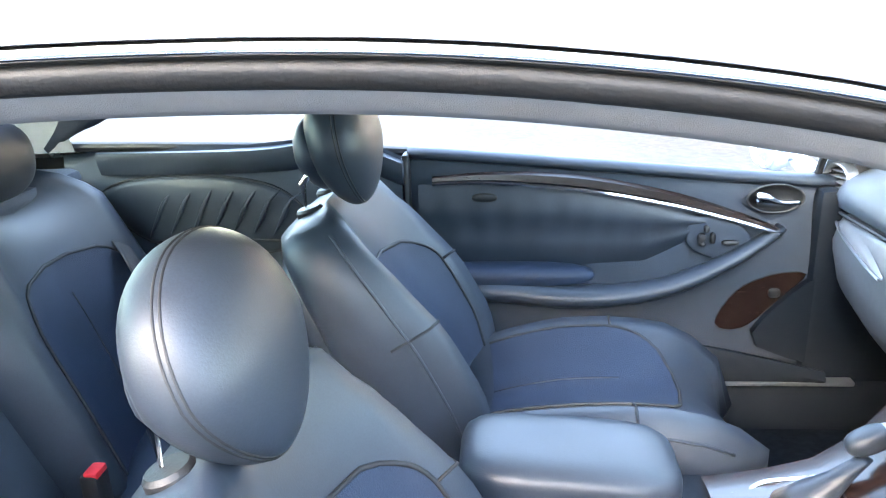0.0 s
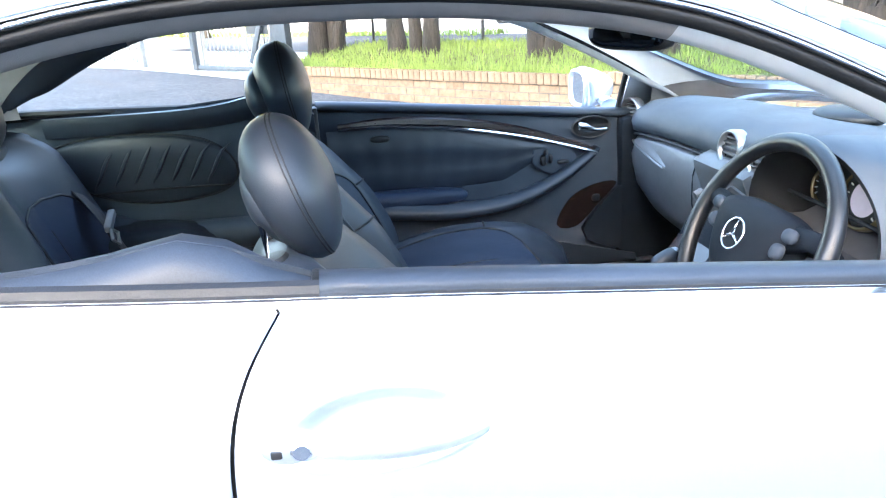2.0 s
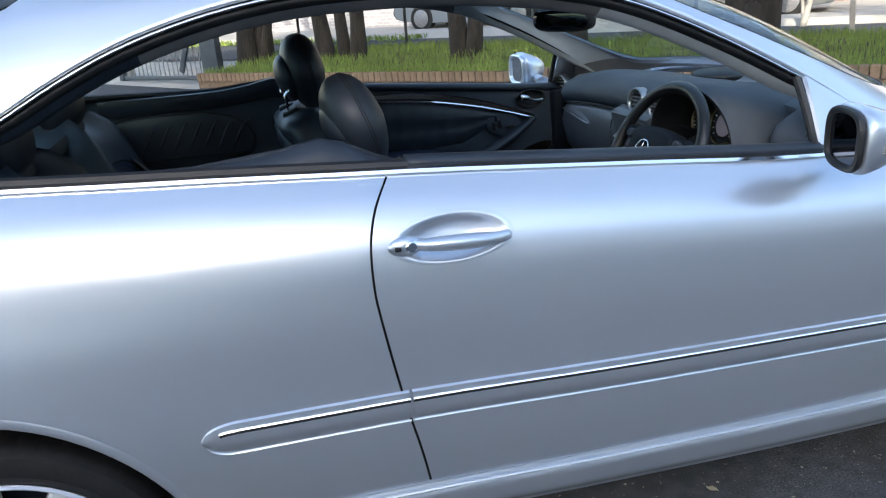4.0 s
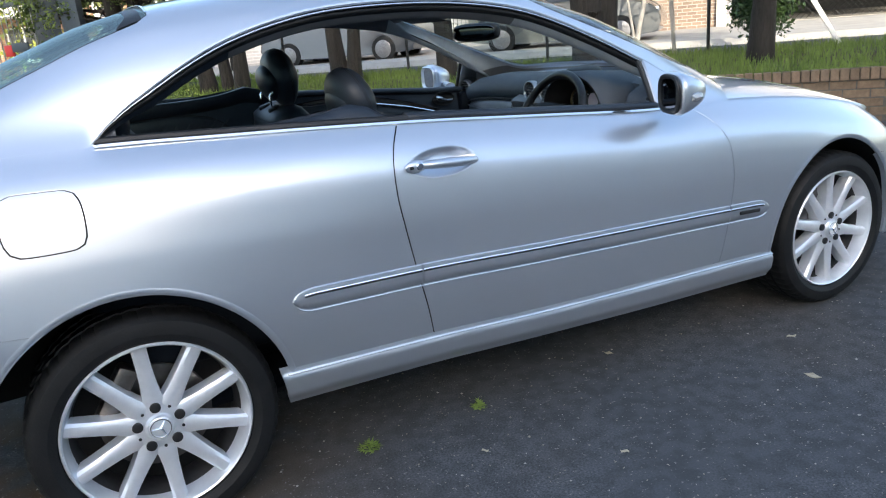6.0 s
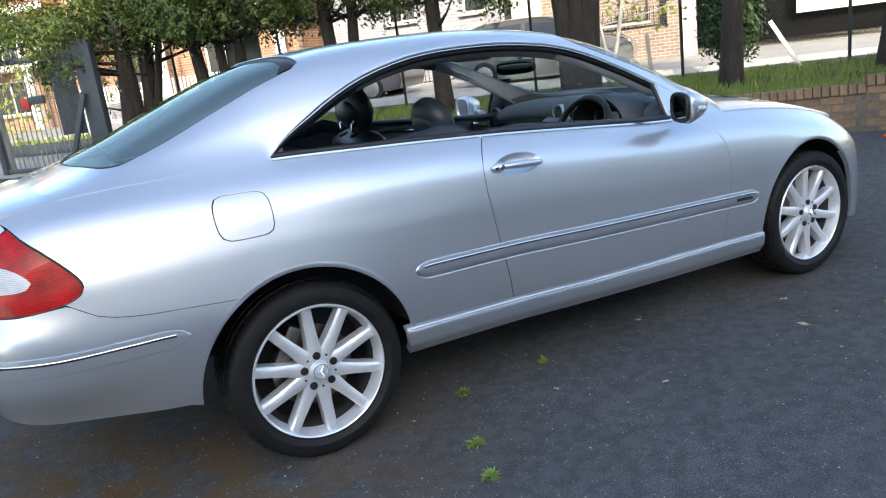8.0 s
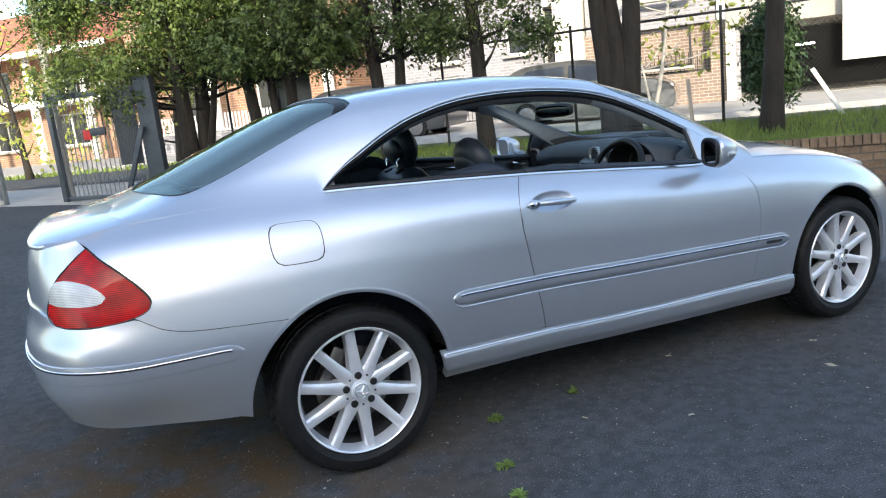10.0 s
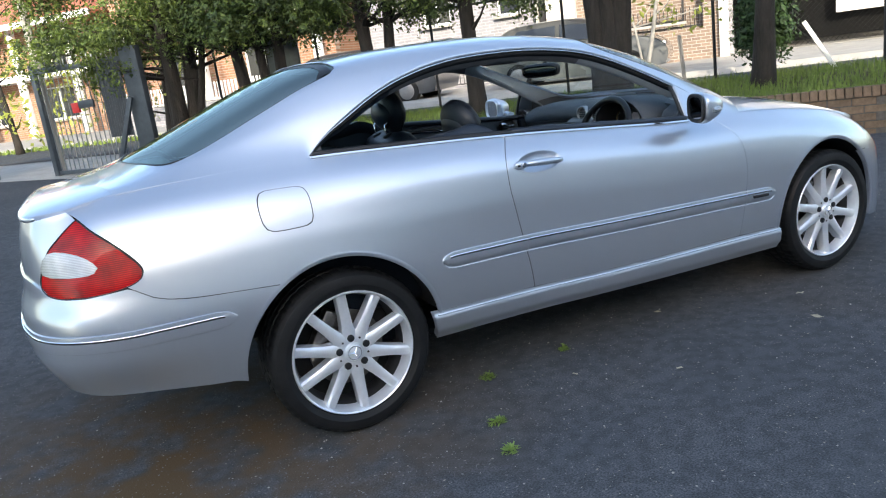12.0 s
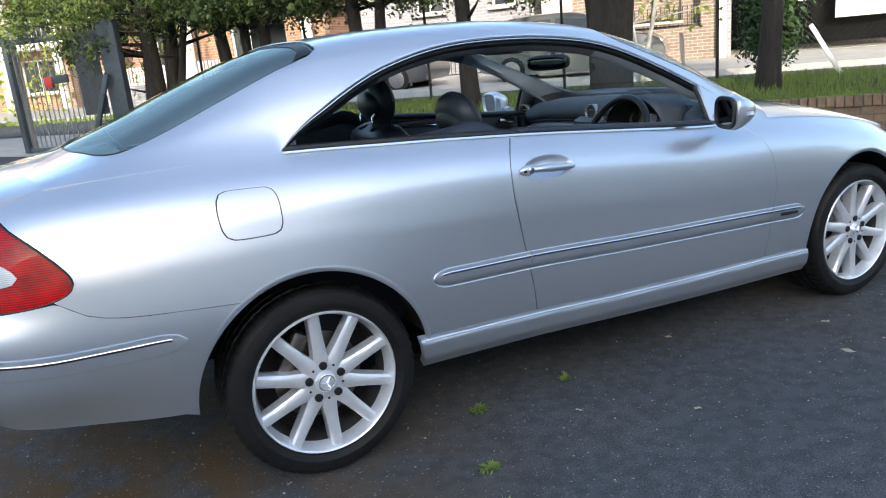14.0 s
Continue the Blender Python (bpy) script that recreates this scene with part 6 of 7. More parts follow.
# Instrument hood and dials
hood_arc = lambda r, x, dz=0.0: [(x, -0.375 + r * 1.32 * math.cos(a), 0.905 + dz + r * math.sin(a)) for a in np.linspace(-0.25, math.pi + 0.25, 30)]
hood_ob = part("instrument_hood", loft([hood_arc(0.135, 1.95), hood_arc(0.145, 1.80, 0.006), hood_arc(0.150, 1.715, 0.006), hood_arc(0.142, 1.700, 0.004)], cap=False, closed=False), M["dash_soft"], dash, "arched instrument hood", sharp=0)
part("hood_lining", loft([hood_arc(0.142, 1.700, 0.004), hood_arc(0.130, 1.708, 0.002), hood_arc(0.124, 1.80), hood_arc(0.122, 1.84)], cap=False, closed=False), M["black"], hood_ob, "black hood lining", sharp=0)
part("instrument_panel", solid(1.845, -0.375, 0.905, 0.02, 0.30, 0.18, 0.01, rot=Matrix.Rotation(radians(-14), 3, "Y")), M["black"], hood_ob)
for y, r, mat in ((-0.268, 0.038, "dial"), (-0.372, 0.056, "dial_screen"), (-0.478, 0.038, "dial")):
    d = part("dial", lathe([(r * 0.93, -0.004), (r, -0.008), (r * 1.06, 0.0), (r * 1.06, 0.012)], 36, axis="y"), M["dial_ring"], hood_ob, "gilt dial rim", sharp=0)
    d.matrix_world = Matrix.Translation((1.815, y, 0.940)) @ Vector((-0.97, 0, 0.24)).to_track_quat("-Y", "Z").to_matrix().to_4x4()
    part("dial_face", lathe([(r * 0.94, 0.003), (r * 0.62, 0.002), (0.0001, 0.002)], 32, axis="y"), M["dial"], d)
    if mat != "dial":
        part("dial_centre", lathe([(r * 0.60, -0.001), (0.0001, -0.003)], 32, axis="y"), M[mat], d, "pale lit dial centre")
    for k in range(13):
        a = radians(220 - 260 * k / 12)
        part("dial_mark", solid(r * 0.80 * math.cos(a), -0.001, r * 0.80 * math.sin(a), 0.0022, 0.002, 0.007, rot=Matrix.Rotation(math.pi / 2 - a, 3, "Y")), M["white"], d, smooth=False)

# Steering wheel
hub = Vector((1.574, -0.363, 0.895))
turn = Vector((-0.905, 0, 0.425)).to_track_quat("-Y", "Z").to_matrix().to_4x4()
sw_m = Matrix.Translation(hub + Vector((0.030, 0, -0.014))) @ turn
R = 0.188
rim = []
for k in range(72):
    a = 2 * math.pi * k / 72
    rim.append((R * math.cos(a), 0.0, R * math.sin(a)))
fat = [0.0155 + 0.002 * math.sin(2 * math.pi * k / 72 * 2 + 1.57) ** 2 for k in range(72)]
wheel_ob = part("steering_wheel", tube(rim, fat, 14, closed=True, up=(0, 1, 0)), M["wheel_leather"], car, "black leather four-spoke steering wheel", sharp=0)
wheel_ob.matrix_world = sw_m
pad_line = rounded([(-0.105, 0.052), (-0.06, 0.070), (0.0, 0.074), (0.06, 0.070), (0.105, 0.052), (0.104, 0.005), (0.075, -0.055), (0.035, -0.088), (0.0, -0.094), (-0.035, -0.088), (-0.075, -0.055), (-0.104, 0.005)], closed=True, step=0.012)
part("airbag_pad", loft([[(x * k, d, z * k) for x, z in pad_line] for k, d in ((0.97, 0.035), (1.0, 0.0), (0.94, -0.022), (0.75, -0.034), (0.35, -0.040), (0.01, -0.041))], cap=False), M["darkened_trim"], wheel_ob, "moulded airbag cover", sharp=0)
for sgn in (-1, 1):
    part("spoke", tube([(sgn * 0.09, -0.004, 0.03), (sgn * 0.14, 0.0, 0.045), (sgn * 0.182, 0.0, 0.045)], [0.026, 0.018, 0.017], 10, up=(0, 1, 0), flat=0.5), M["darkened_trim"], wheel_ob, sharp=0)
    part("spoke", tube([(sgn * 0.055, -0.002, -0.06), (sgn * 0.085, 0.0, -0.115), (sgn * 0.110, 0.0, -0.150)], [0.026, 0.017, 0.018], 10, up=(0, 1, 0), flat=0.5), M["darkened_trim"], wheel_ob, sharp=0)
    part("wheel_button", blob((sgn * 0.112, -0.020, 0.038), (0.016, 0.010, 0.013), 2.6, seg=(16, 10)), M["softpad"], wheel_ob, "oval wheel button", sharp=0)
    part("wheel_button", blob((sgn * 0.100, -0.020, 0.006), (0.014, 0.010, 0.015), 2.6, seg=(16, 10)), M["softpad"], wheel_ob, sharp=0)
em = tube([(0.029 * math.cos(a), -0.0415, 0.029 * math.sin(a)) for a in np.linspace(0, 2 * math.pi, 36, endpoint=False)], 0.0024, 6, closed=True, up=(0, 1, 0))
for k in range(3):
    a = math.pi / 2 + 2 * math.pi * k / 3
    tube([(0, -0.042, 0), (0.028 * math.cos(a), -0.0415, 0.028 * math.sin(a))], [0.005, 0.001], 4, bm=em, up=(0, 1, 0))
part("wheel_emblem", em, M["chrome"], wheel_ob, "chrome ring emblem", sharp=0)
part("steering_column", tube([hub + Vector((0.06, 0, -0.03)), hub + Vector((0.22, 0, -0.10))], 0.045, 16), M["softpad"], car)
for sgn, dz in ((1, 0.03), (-1, 0.0)):
    st = part("column_stalk", tube([hub + Vector((0.09, sgn * 0.05, dz - 0.02)), hub + Vector((0.07, sgn * 0.15, dz + 0.005))], [0.009, 0.012], 10), M["black"], car, "black column stalk")

# Interior mirror
m = Matrix.Translation((1.515, 0.0, 1.232)) @ Matrix.Rotation(radians(24), 4, "Z")
im = part("interior_mirror", blob((0, 0, 0), (0.022, 0.115, 0.036), 3.6), M["black"], car, "black interior mirror", sharp=0)
im.matrix_world = m
part("mirror_face", blob((-0.018, 0, 0), (0.006, 0.105, 0.028), 3.6), M["dim_mirror"], im, "mirror glass", sharp=0)
part("mirror_stem", tube([(0.02, 0, 0.01), (0.06, 0, 0.05), (0.085, 0, 0.085)], 0.010, 8), M["black"], im, sharp=0)
for s in (1, -1):
    part("sun_visor", solid(1.40, s * 0.32, 1.315, 0.15, 0.36, 0.018, 0.008, rot=Matrix.Rotation(radians(18), 3, "Y")), M["headliner"], car, "pale grey sun visor")


# ---- the yard and the street beyond it ----
# a runs along the street, s away from the yard; the garden wall stands at s = 6.3.
SN, SD = Vector((0.7331, 0.6801, 0)), Vector((0.6801, -0.7331, 0))
STREET = 0.40


def at(a, s, z=0.0):
    return SD * a + SN * s + Vector((0, 0, z))


def smooth(t):
    t = min(max(t, 0.0), 1.0)
    return t * t * (3 - 2 * t)


def ground_z(a, s):
    ramp = 0.034 * max(0.0, min(-a - 1.0, 9.0))
    return -0.014 + ramp + (STREET - ramp) * smooth((s - 7.0) / 2.0)


def street_turn():
    return Matrix.Rotation(math.atan2(SD.y, SD.x), 4, "Z")


def facing(a, s, z=0.0):
    """A pose with x along the street and y away from the yard."""
    return Matrix.Translation(at(a, s, z)) @ street_turn()


def sheet(name, a_range, s_range, lift, mat, label, category, kind="structure"):
    verts, faces = [], []
    na, ns = len(a_range), len(s_range)
    for a in a_range:
        for s in s_range:
            verts.append(at(a, s, lift(a, s)))
    for i in range(na - 1):
        for j in range(ns - 1):
            k = i * ns + j
            faces.append((k, k + ns, k + ns + 1, k + 1))
    me = bpy.data.meshes.new(name)
    me.from_pydata(verts, [], faces)
    me.polygons.foreach_set("use_smooth", [True] * len(faces))
    me.materials.append(mat)
    return tagged(new(name, me), label, category, kind=kind)


fine = [-400, -120, -60, -40, -30, -25, -20, *np.arange(-16, 12.1, 0.5), 16, 20, 30, 45, 80, 200, 400]
deep = [-400, -150, -60, -40, -30, -22, -16, *np.arange(-12, 12.1, 0.5), 14, 18, 25, 40, 80, 200, 400]
sheet("ground", fine, deep, lambda a, s: ground_z(a, s), M["asphalt"], "worn dark asphalt of the yard and street", "ground")
sheet("pavement", np.linspace(-40, -6.9, 30), np.linspace(6.6, 8.9, 6), lambda a, s: ground_z(a, s) + 0.012, M["concrete"], "pale concrete footpath outside the gate", "pavement")
sheet("far_pavement", np.linspace(-60, 40, 60), np.linspace(13.2, 19.2, 5), lambda a, s: STREET + 0.10, M["concrete"], "sunlit concrete footpath across the street", "pavement")
sheet("kerb", np.linspace(-60, 40, 60), np.linspace(13.05, 13.2, 2), lambda a, s: STREET + (0.10 if s > 13.1 else -0.02), M["concrete"], "concrete kerb across the street", "kerb")

# unseen blocks added behind the camera to hold the sun off the yard
bm = solid(0, -33, 7.3, 130, 4, 14.6, 0.02)
tall = solid(-41.5, -33, 9.3, 56, 3.96, 18.6, 0.02)
tagged(part("back_building", tall, M["pale_concrete"]), "taller unseen grey block, added to shade the trees", "building", kind="structure")
step_block = solid(-11.55, -33, 8.6, 3.9, 3.9, 17.2, 0.02)
tagged(part("back_building", step_block, M["pale_concrete"]), "unseen middle grey block, added to shade one more tree", "building", kind="structure")
tagged(part("back_building", bm, M["pale_concrete"]), "plain unseen grey block, added to shade the yard", "building", kind="structure")

# Garden bed held by the wall
sheet("garden_bed", np.arange(-6.6, 14.01, 0.3), np.arange(6.38, 8.81, 0.24),
      lambda a, s: 0.43 + 0.14 * smooth((s - 6.4) / 1.5) + 0.03 * noise.noise((a * 1.7, s * 1.7, 3)), M["soil"], "raised garden bed of dark soil", "garden bed")
sheet("verge", np.linspace(-60, 40, 60), np.linspace(8.8, 9.0, 2), lambda a, s: STREET + 0.02, M["soil"], "dry verge by the road", "verge")


def blades(name, count, place, height, mat, label, category, width=0.006, seed=3):
    """Grass as single bent blades."""
    rng = random.Random(seed)
    verts, faces = [], []
    for _ in range(count):
        p = place(rng)
        h = height * rng.uniform(0.45, 1.15)
        ang = rng.uniform(0, 2 * math.pi)
        lean_a, lean = rng.uniform(0, 2 * math.pi), rng.uniform(0.05, 0.6) * h
        w = Vector((math.cos(ang), math.sin(ang), 0)) * width * rng.uniform(0.7, 1.4)
        l = Vector((math.cos(lean_a), math.sin(lean_a), 0)) * lean
        k = len(verts)
        verts += [p - w, p + w, p + l * 0.35 + Vector((0, 0, h * 0.6)) + w * 0.7, p + l * 0.35 + Vector((0, 0, h * 0.6)) - w * 0.7, p + l + Vector((0, 0, h))]
        faces += [(k, k + 1, k + 2, k + 3), (k + 3, k + 2, k + 4)]
    me = bpy.data.meshes.new(name)
    me.from_pydata(verts, [], faces)
    me.materials.append(mat)
    return tagged(new(name, me), label, category, kind="stuff")


def bed_place(rng):
    a = rng.uniform(-6.5, 10.5)
    s = 6.34 + 2.3 * rng.random() ** 1.5
    return at(a, s, 0.42 + 0.14 * smooth((s - 6.4) / 1.5))


blades("grass", 42000, bed_place, 0.13, M["grass"], "rough green grass along the garden bed", "grass", width=0.0045)
blades("verge_grass", 2500, lambda r: at(r.uniform(-30, -7.0), r.uniform(12.4, 13.2), STREET), 0.12, M["grass"], "sunlit grass verge over the street", "grass", width=0.02, seed=8)


# Trees
def leafy(bm_lists, rng, centre, radius, count, size, squash=0.8):
    """Drooping sprays of small leaves in and on an uneven clump."""
    verts, faces = bm_lists
    for _ in range(max(3, count // 9)):
        d = Vector((rng.gauss(0, 1), rng.gauss(0, 1), rng.gauss(0, 1)))
        d.normalize()
        base = centre + Vector((d.x, d.y, d.z * squash)) * radius * rng.uniform(0.25, 0.95)
        run = (d + Vector((rng.uniform(-0.5, 0.5), rng.uniform(-0.5, 0.5), rng.uniform(-0.7, 0.4)))).normalized()
        for i in range(9):
            p = base + run * size * 0.55 * i + Vector((rng.uniform(-1, 1), rng.uniform(-1, 1), rng.uniform(-1, 1))) * size * 0.8 + Vector((0, 0, -0.012 * i * i * size))
            n = (d + Vector((rng.uniform(-0.8, 0.8), rng.uniform(-0.8, 0.8), rng.uniform(-0.4, 1.0)))).normalized()
            t = n.orthogonal().normalized()
            b = n.cross(t)
            ang = rng.uniform(0, 6.28)
            u, v = t * math.cos(ang) + b * math.sin(ang), b * math.cos(ang) - t * math.sin(ang)
            q = size * rng.uniform(0.5, 1.35)
            k = len(verts)
            verts += [p - u * q * 0.5, p - v * q * 0.3 + u * q * 0.1, p + u * q * 0.75 + n * q * 0.12, p + v * q * 0.3 + u * q * 0.1]
            faces.append((k, k + 1, k + 2, k + 3))


def tree(name, a, s, stems, clumps, label, leaf=None, leaf_size=0.052, per=620, seed=1, z0=0.40, mat_bark=None):
    """stems: (offset a, offset s, radius, height, lean a, lean s); clumps: (offset a, offset s, z, radius)."""
    rng = random.Random(seed)
    root = thing(name, label, "tree", Matrix.Translation(at(a, s, 0)))
    inv = root.matrix_world.inverted()
    bm = bmesh.new()
    tips = []
    for oa, os_, r, h, la, ls in stems:
        pts, rad = [], []
        for k in range(11):
            t = k / 10
            w = 0.05 * math.sin(t * 5 + oa * 9) * t
            p = at(a + oa + la * t + w, s + os_ + ls * t, z0 - 0.1 + h * t)
            pts.append(inv @ p)
            rad.append(r * (1.35 - 0.35 * min(1, t * 6)) * (1 - 0.62 * t))
        tube(pts, rad, 12, bm=bm)
        tips.append((pts, rad))
    for v in bm.verts:
        q = noise.noise(Vector((v.co.x * 7, v.co.y * 7, v.co.z * 2.2)))
        v.co += Vector((v.co.x, v.co.y, 0)).normalized() * q * 0.018
    part("trunk", bm, mat_bark or M["bark"], root, sharp=0)
    bm = bmesh.new()
    for ca, cs, cz, cr in clumps[::3]:
        pts, rad = rng.choice(tips)
        c = inv @ at(a + ca, s + cs, cz)
        k = min(range(len(pts)), key=lambda i: abs(pts[i].z - (c.z - 0.5 * cr - 0.25)))
        mid = (pts[k] + c) / 2 + Vector((0, 0, -0.05))
        tube([pts[k], mid, c], [rad[k] * 0.28 + 0.010, 0.016, 0.006], 6, bm=bm)
    if len(clumps):
        part("limb_work", bm, mat_bark or M["bark"], root, sharp=0)
        lists = ([], [])
        for ca, cs, cz, cr in clumps:
            leafy(lists, rng, inv @ at(a + ca, s + cs, cz), cr, int(per * (cr / 0.4) ** 2), leaf_size)
        me = bpy.data.meshes.new("crown")
        me.from_pydata(*[lists[0], [], lists[1]])
        me.materials.append(leaf or M["leaf"])
        part("crown", me, None, root)
    else:
        bm.free()
    return root


def clump_cloud(seed, n, a0, a1, s0, s1, z0, z1, r0, r1):
    rng = random.Random(seed)
    return [(rng.uniform(a0, a1), rng.uniform(s0, s1), rng.uniform(z0, z1), rng.uniform(r0, r1)) for _ in range(n)]


tree("garden_tree", -6.53, 7.4, [(-0.11, 0, 0.165, 3.4, -0.12, 0.1), (0.11, 0.05, 0.15, 3.6, 0.38, 0), (0.0, -0.1, 0.15, 3.8, 0.10, -0.2), (0.17, -0.05, 0.075, 3.2, 0.75, 0.2)],
     clump_cloud(11, 120, -2.9, 2.0, -0.9, 0.9, 2.25, 3.9, 0.20, 0.46) + clump_cloud(12, 22, -1.5, -0.35, -0.6, 0.2, 1.80, 2.4, 0.16, 0.28) + clump_cloud(13, 12, 0.3, 1.6, -0.5, 0.3, 2.1, 2.6, 0.15, 0.28),
     "old juniper with a fused dark trunk and hanging green crown", seed=11)
tree("garden_tree", -5.15, 7.45, [(0, 0, 0.125, 4.0, -0.55, 0.1)], clump_cloud(21, 44, -1.2, 1.2, -0.7, 0.7, 2.30, 3.8, 0.20, 0.42), "slim juniper with a leaning brown trunk", seed=21)
tree("garden_tree", -4.68, 7.4, [(-0.1, 0, 0.09, 4.0, -0.3, 0.1), (0.1, 0.02, 0.11, 4.0, 0.15, 0)], clump_cloud(31, 52, -0.9, 1.5, -0.7, 0.7, 2.15, 3.8, 0.20, 0.42), "twin-stemmed juniper with dark brown trunks", seed=31)
tree("garden_tree", -2.85, 7.4, [(-0.07, 0, 0.12, 4.2, -0.30, 0), (0.07, 0.02, 0.10, 4.2, 0.40, 0)], clump_cloud(41, 58, -1.3, 1.3, -0.7, 0.7, 2.12, 3.8, 0.18, 0.40), "twin-stemmed juniper in the garden bed", seed=41)
tree("garden_tree", -1.38, 7.4, [(0, 0, 0.13, 4.5, -0.12, 0)], clump_cloud(51, 40, -1.1, 0.9, -0.6, 0.6, 2.12, 3.8, 0.18, 0.38), "straight brown juniper trunk with a high crown", seed=51)
tree("garden_tree", 0.52, 7.4, [(-0.05, 0, 0.16, 4.5, -0.42, 0), (0.07, 0.02, 0.16, 4.6, 0.30, 0), (0.01, 0.0, 0.20, 2.3, -0.02, 0)], clump_cloud(61, 12, -0.9, 0.9, -0.6, 0.6, 2.9, 4.9, 0.28, 0.55), "thick forked tree trunk in the grass", seed=61)
tree("garden_tree", 2.36, 7.4, [(0, 0, 0.135, 4.6, 0.15, 0)], clump_cloud(71, 10, -0.5, 0.9, -0.4, 0.4, 3.0, 4.9, 0.26, 0.5), "brown tree trunk in front of a clipped cypress", seed=71)
tree("garden_tree", 4.25, 7.5, [(0, 0, 0.24, 4.6, 0.1, 0)], clump_cloud(75, 10, -0.6, 0.9, -0.4, 0.4, 3.0, 4.9, 0.3, 0.5), "thick tree trunk at the wall's end", seed=75)
tree("cypress", 2.42, 8.15, [(0, 0, 0.05, 1.9, 0, 0)], [(-0.02 + 0.04 * (k % 2), -0.05, 1.00 + 0.13 * k, 0.17 + 0.11 * math.sin(math.pi * (k + 1) / 9)) for k in range(9)], "dense green columnar cypress bush", leaf_size=0.05, per=3600, seed=81, leaf=M["leaf_deep"])
tree("street_tree", 0.4, 12.9, [(0, 0, 0.05, 2.8, 0.5, 0), (0.05, 0, 0.03, 2.4, -0.4, 0)], clump_cloud(91, 20, -0.7, 1.9, -0.5, 0.5, 1.55, 3.6, 0.2, 0.42), "sunlit pale-barked street tree with yellow-green leaves", leaf=M["leaf_yellow"], leaf_size=0.12, per=26, seed=91, z0=STREET, mat_bark=M["concrete"])
tree("street_tree", -11.4, 12.6, [(0, 0, 0.08, 3.4, 0.3, 0)], clump_cloud(95, 30, -2.6, 1.6, -0.5, 0.8, 1.2, 4.4, 0.3, 0.6), "sunlit street tree with yellow-green leaves", leaf=M["leaf_yellow"], leaf_size=0.13, per=30, seed=95, z0=STREET)
tree("street_tree", -16.5, 12.4, [(0, 0, 0.1, 3.4, -0.3, 0)], clump_cloud(97, 30, -2.6, 2.0, -0.5, 0.8, 1.2, 4.6, 0.3, 0.6), "sunlit street tree by the far houses", leaf=M["leaf_yellow"], leaf_size=0.14, per=28, seed=97, z0=STREET)

# Boundary fence: posts, a top rail, a grey board, and stakes in the bed
fence = thing("boundary_fence", "black steel fence rail on posts behind the trees", "fence", facing(0, 8.3))
for k in range(9):
    x = -6.4 + 2.05 * k
    part("post", tube([(x, 0, 0.35), (x, 0, 2.2)], 0.022, 8), M["black"], fence)
part("rail", tube([(-6.4, 0, 2.12), (10, 0, 2.12)], 0.018, 8), M["black"], fence)
board = thing("notice_board", "plain grey sheet board fixed on the fence", "board", facing(-4.95, 8.22, 1.35))
part("sheet", solid(0, 0, 0.4, 0.62, 0.02, 0.82, 0.004), M["galv"], board)
part("board_post", solid(-0.33, 0.03, 0.2, 0.04, 0.04, 1.5, 0.004), M["black"], board)
for a, s, h, lean, mat, label in ((1.36, 8.6, 0.82, 0.07, "concrete", "weathered timber stake leaning in the grass"), (3.13, 8.4, 0.84, 0.53, "white", "white painted timber leaning on the fence")):
    st = thing("stake", label, "stake", facing(a, s, 0.45))
    part("shaft", solid(0, 0, h / 2, 0.055, 0.05, h, 0.006, rot=Matrix.Rotation(-lean, 3, "Y")), M[mat], st)

# Gate, its posts and the tall pole
gate = thing("gate", "grey steel bar gate with a corrugated sheet on it", "gate", facing(-9.15, 7.0, 0.22))
part("gate_frame", solid(1.05, 0, 1.86, 2.2, 0.05, 0.09, 0.008), M["fence"], gate)
part("bottom_rail", solid(1.05, 0, 0.10, 2.2, 0.05, 0.07, 0.008), M["fence"], gate)
for k in range(20):
    x = 0.06 + 0.105 * k
    bar = part("bar", tube([(x, 0, 0.08), (x, 0, 1.95), (x, 0, 2.0), (x, 0, 2.05)], [0.010, 0.010, 0.018, 0.002], 6), M["galv"], gate)
bm = bmesh.new()
rows = []
for k in range(41):
    x = 1.38 + 0.50 * k / 40
    y = -0.03 + 0.012 * math.sin(k * 1.57)
    rows.append([bm.verts.new((x, y, 0.62)), bm.verts.new((x, y, 1.84)), bm.verts.new((x, y + 0.004, 1.84)), bm.verts.new((x, y + 0.004, 0.62))])
for p, q in zip(rows, rows[1:]):
    for j in range(4):
        bm.faces.new((p[j], p[(j + 1) % 4], q[(j + 1) % 4], q[j]))
part("corrugated_sheet", bm, M["fence"], gate, "dark blue-grey corrugated sheet", smooth=False)
part("gate_post", solid(-0.04, 0, 0.98, 0.10, 0.10, 2.0, 0.01), M["fence"], gate)
part("end_post", solid(2.12, 0, 1.0, 0.34, 0.12, 2.05, 0.01), M["fence"], gate)
part("brace", solid(1.80, -0.12, 0.72, 0.09, 0.04, 1.15, 0.006, rot=Matrix.Rotation(radians(26), 3, "Y")), M["fence"], gate)
part("lock_box", solid(0.78, -0.05, 1.18, 0.16, 0.05, 0.17, 0.01), M["redsign"], gate, "red lock box")
part("lock_arm", solid(1.02, -0.05, 1.22, 0.34, 0.04, 0.13, 0.01), M["fence"], gate)
pole = thing("pole", "tall pale galvanised pole beside the gate", "pole", facing(-9.35, 7.25, 0.25))
part("shaft", lathe([(0.075, 0.0), (0.07, 2.0), (0.055, 7.0), (0.0001, 7.0)], 16, axis="z"), M["concrete"], pole)
side_fence = thing("side_fence", "grey steel fence with a white sign board", "fence", facing(-14.2, 6.9, 0.25))
part("fence_post", solid(3.6, 0, 0.7, 0.08, 0.08, 1.5, 0.008), M["galv"], side_fence)
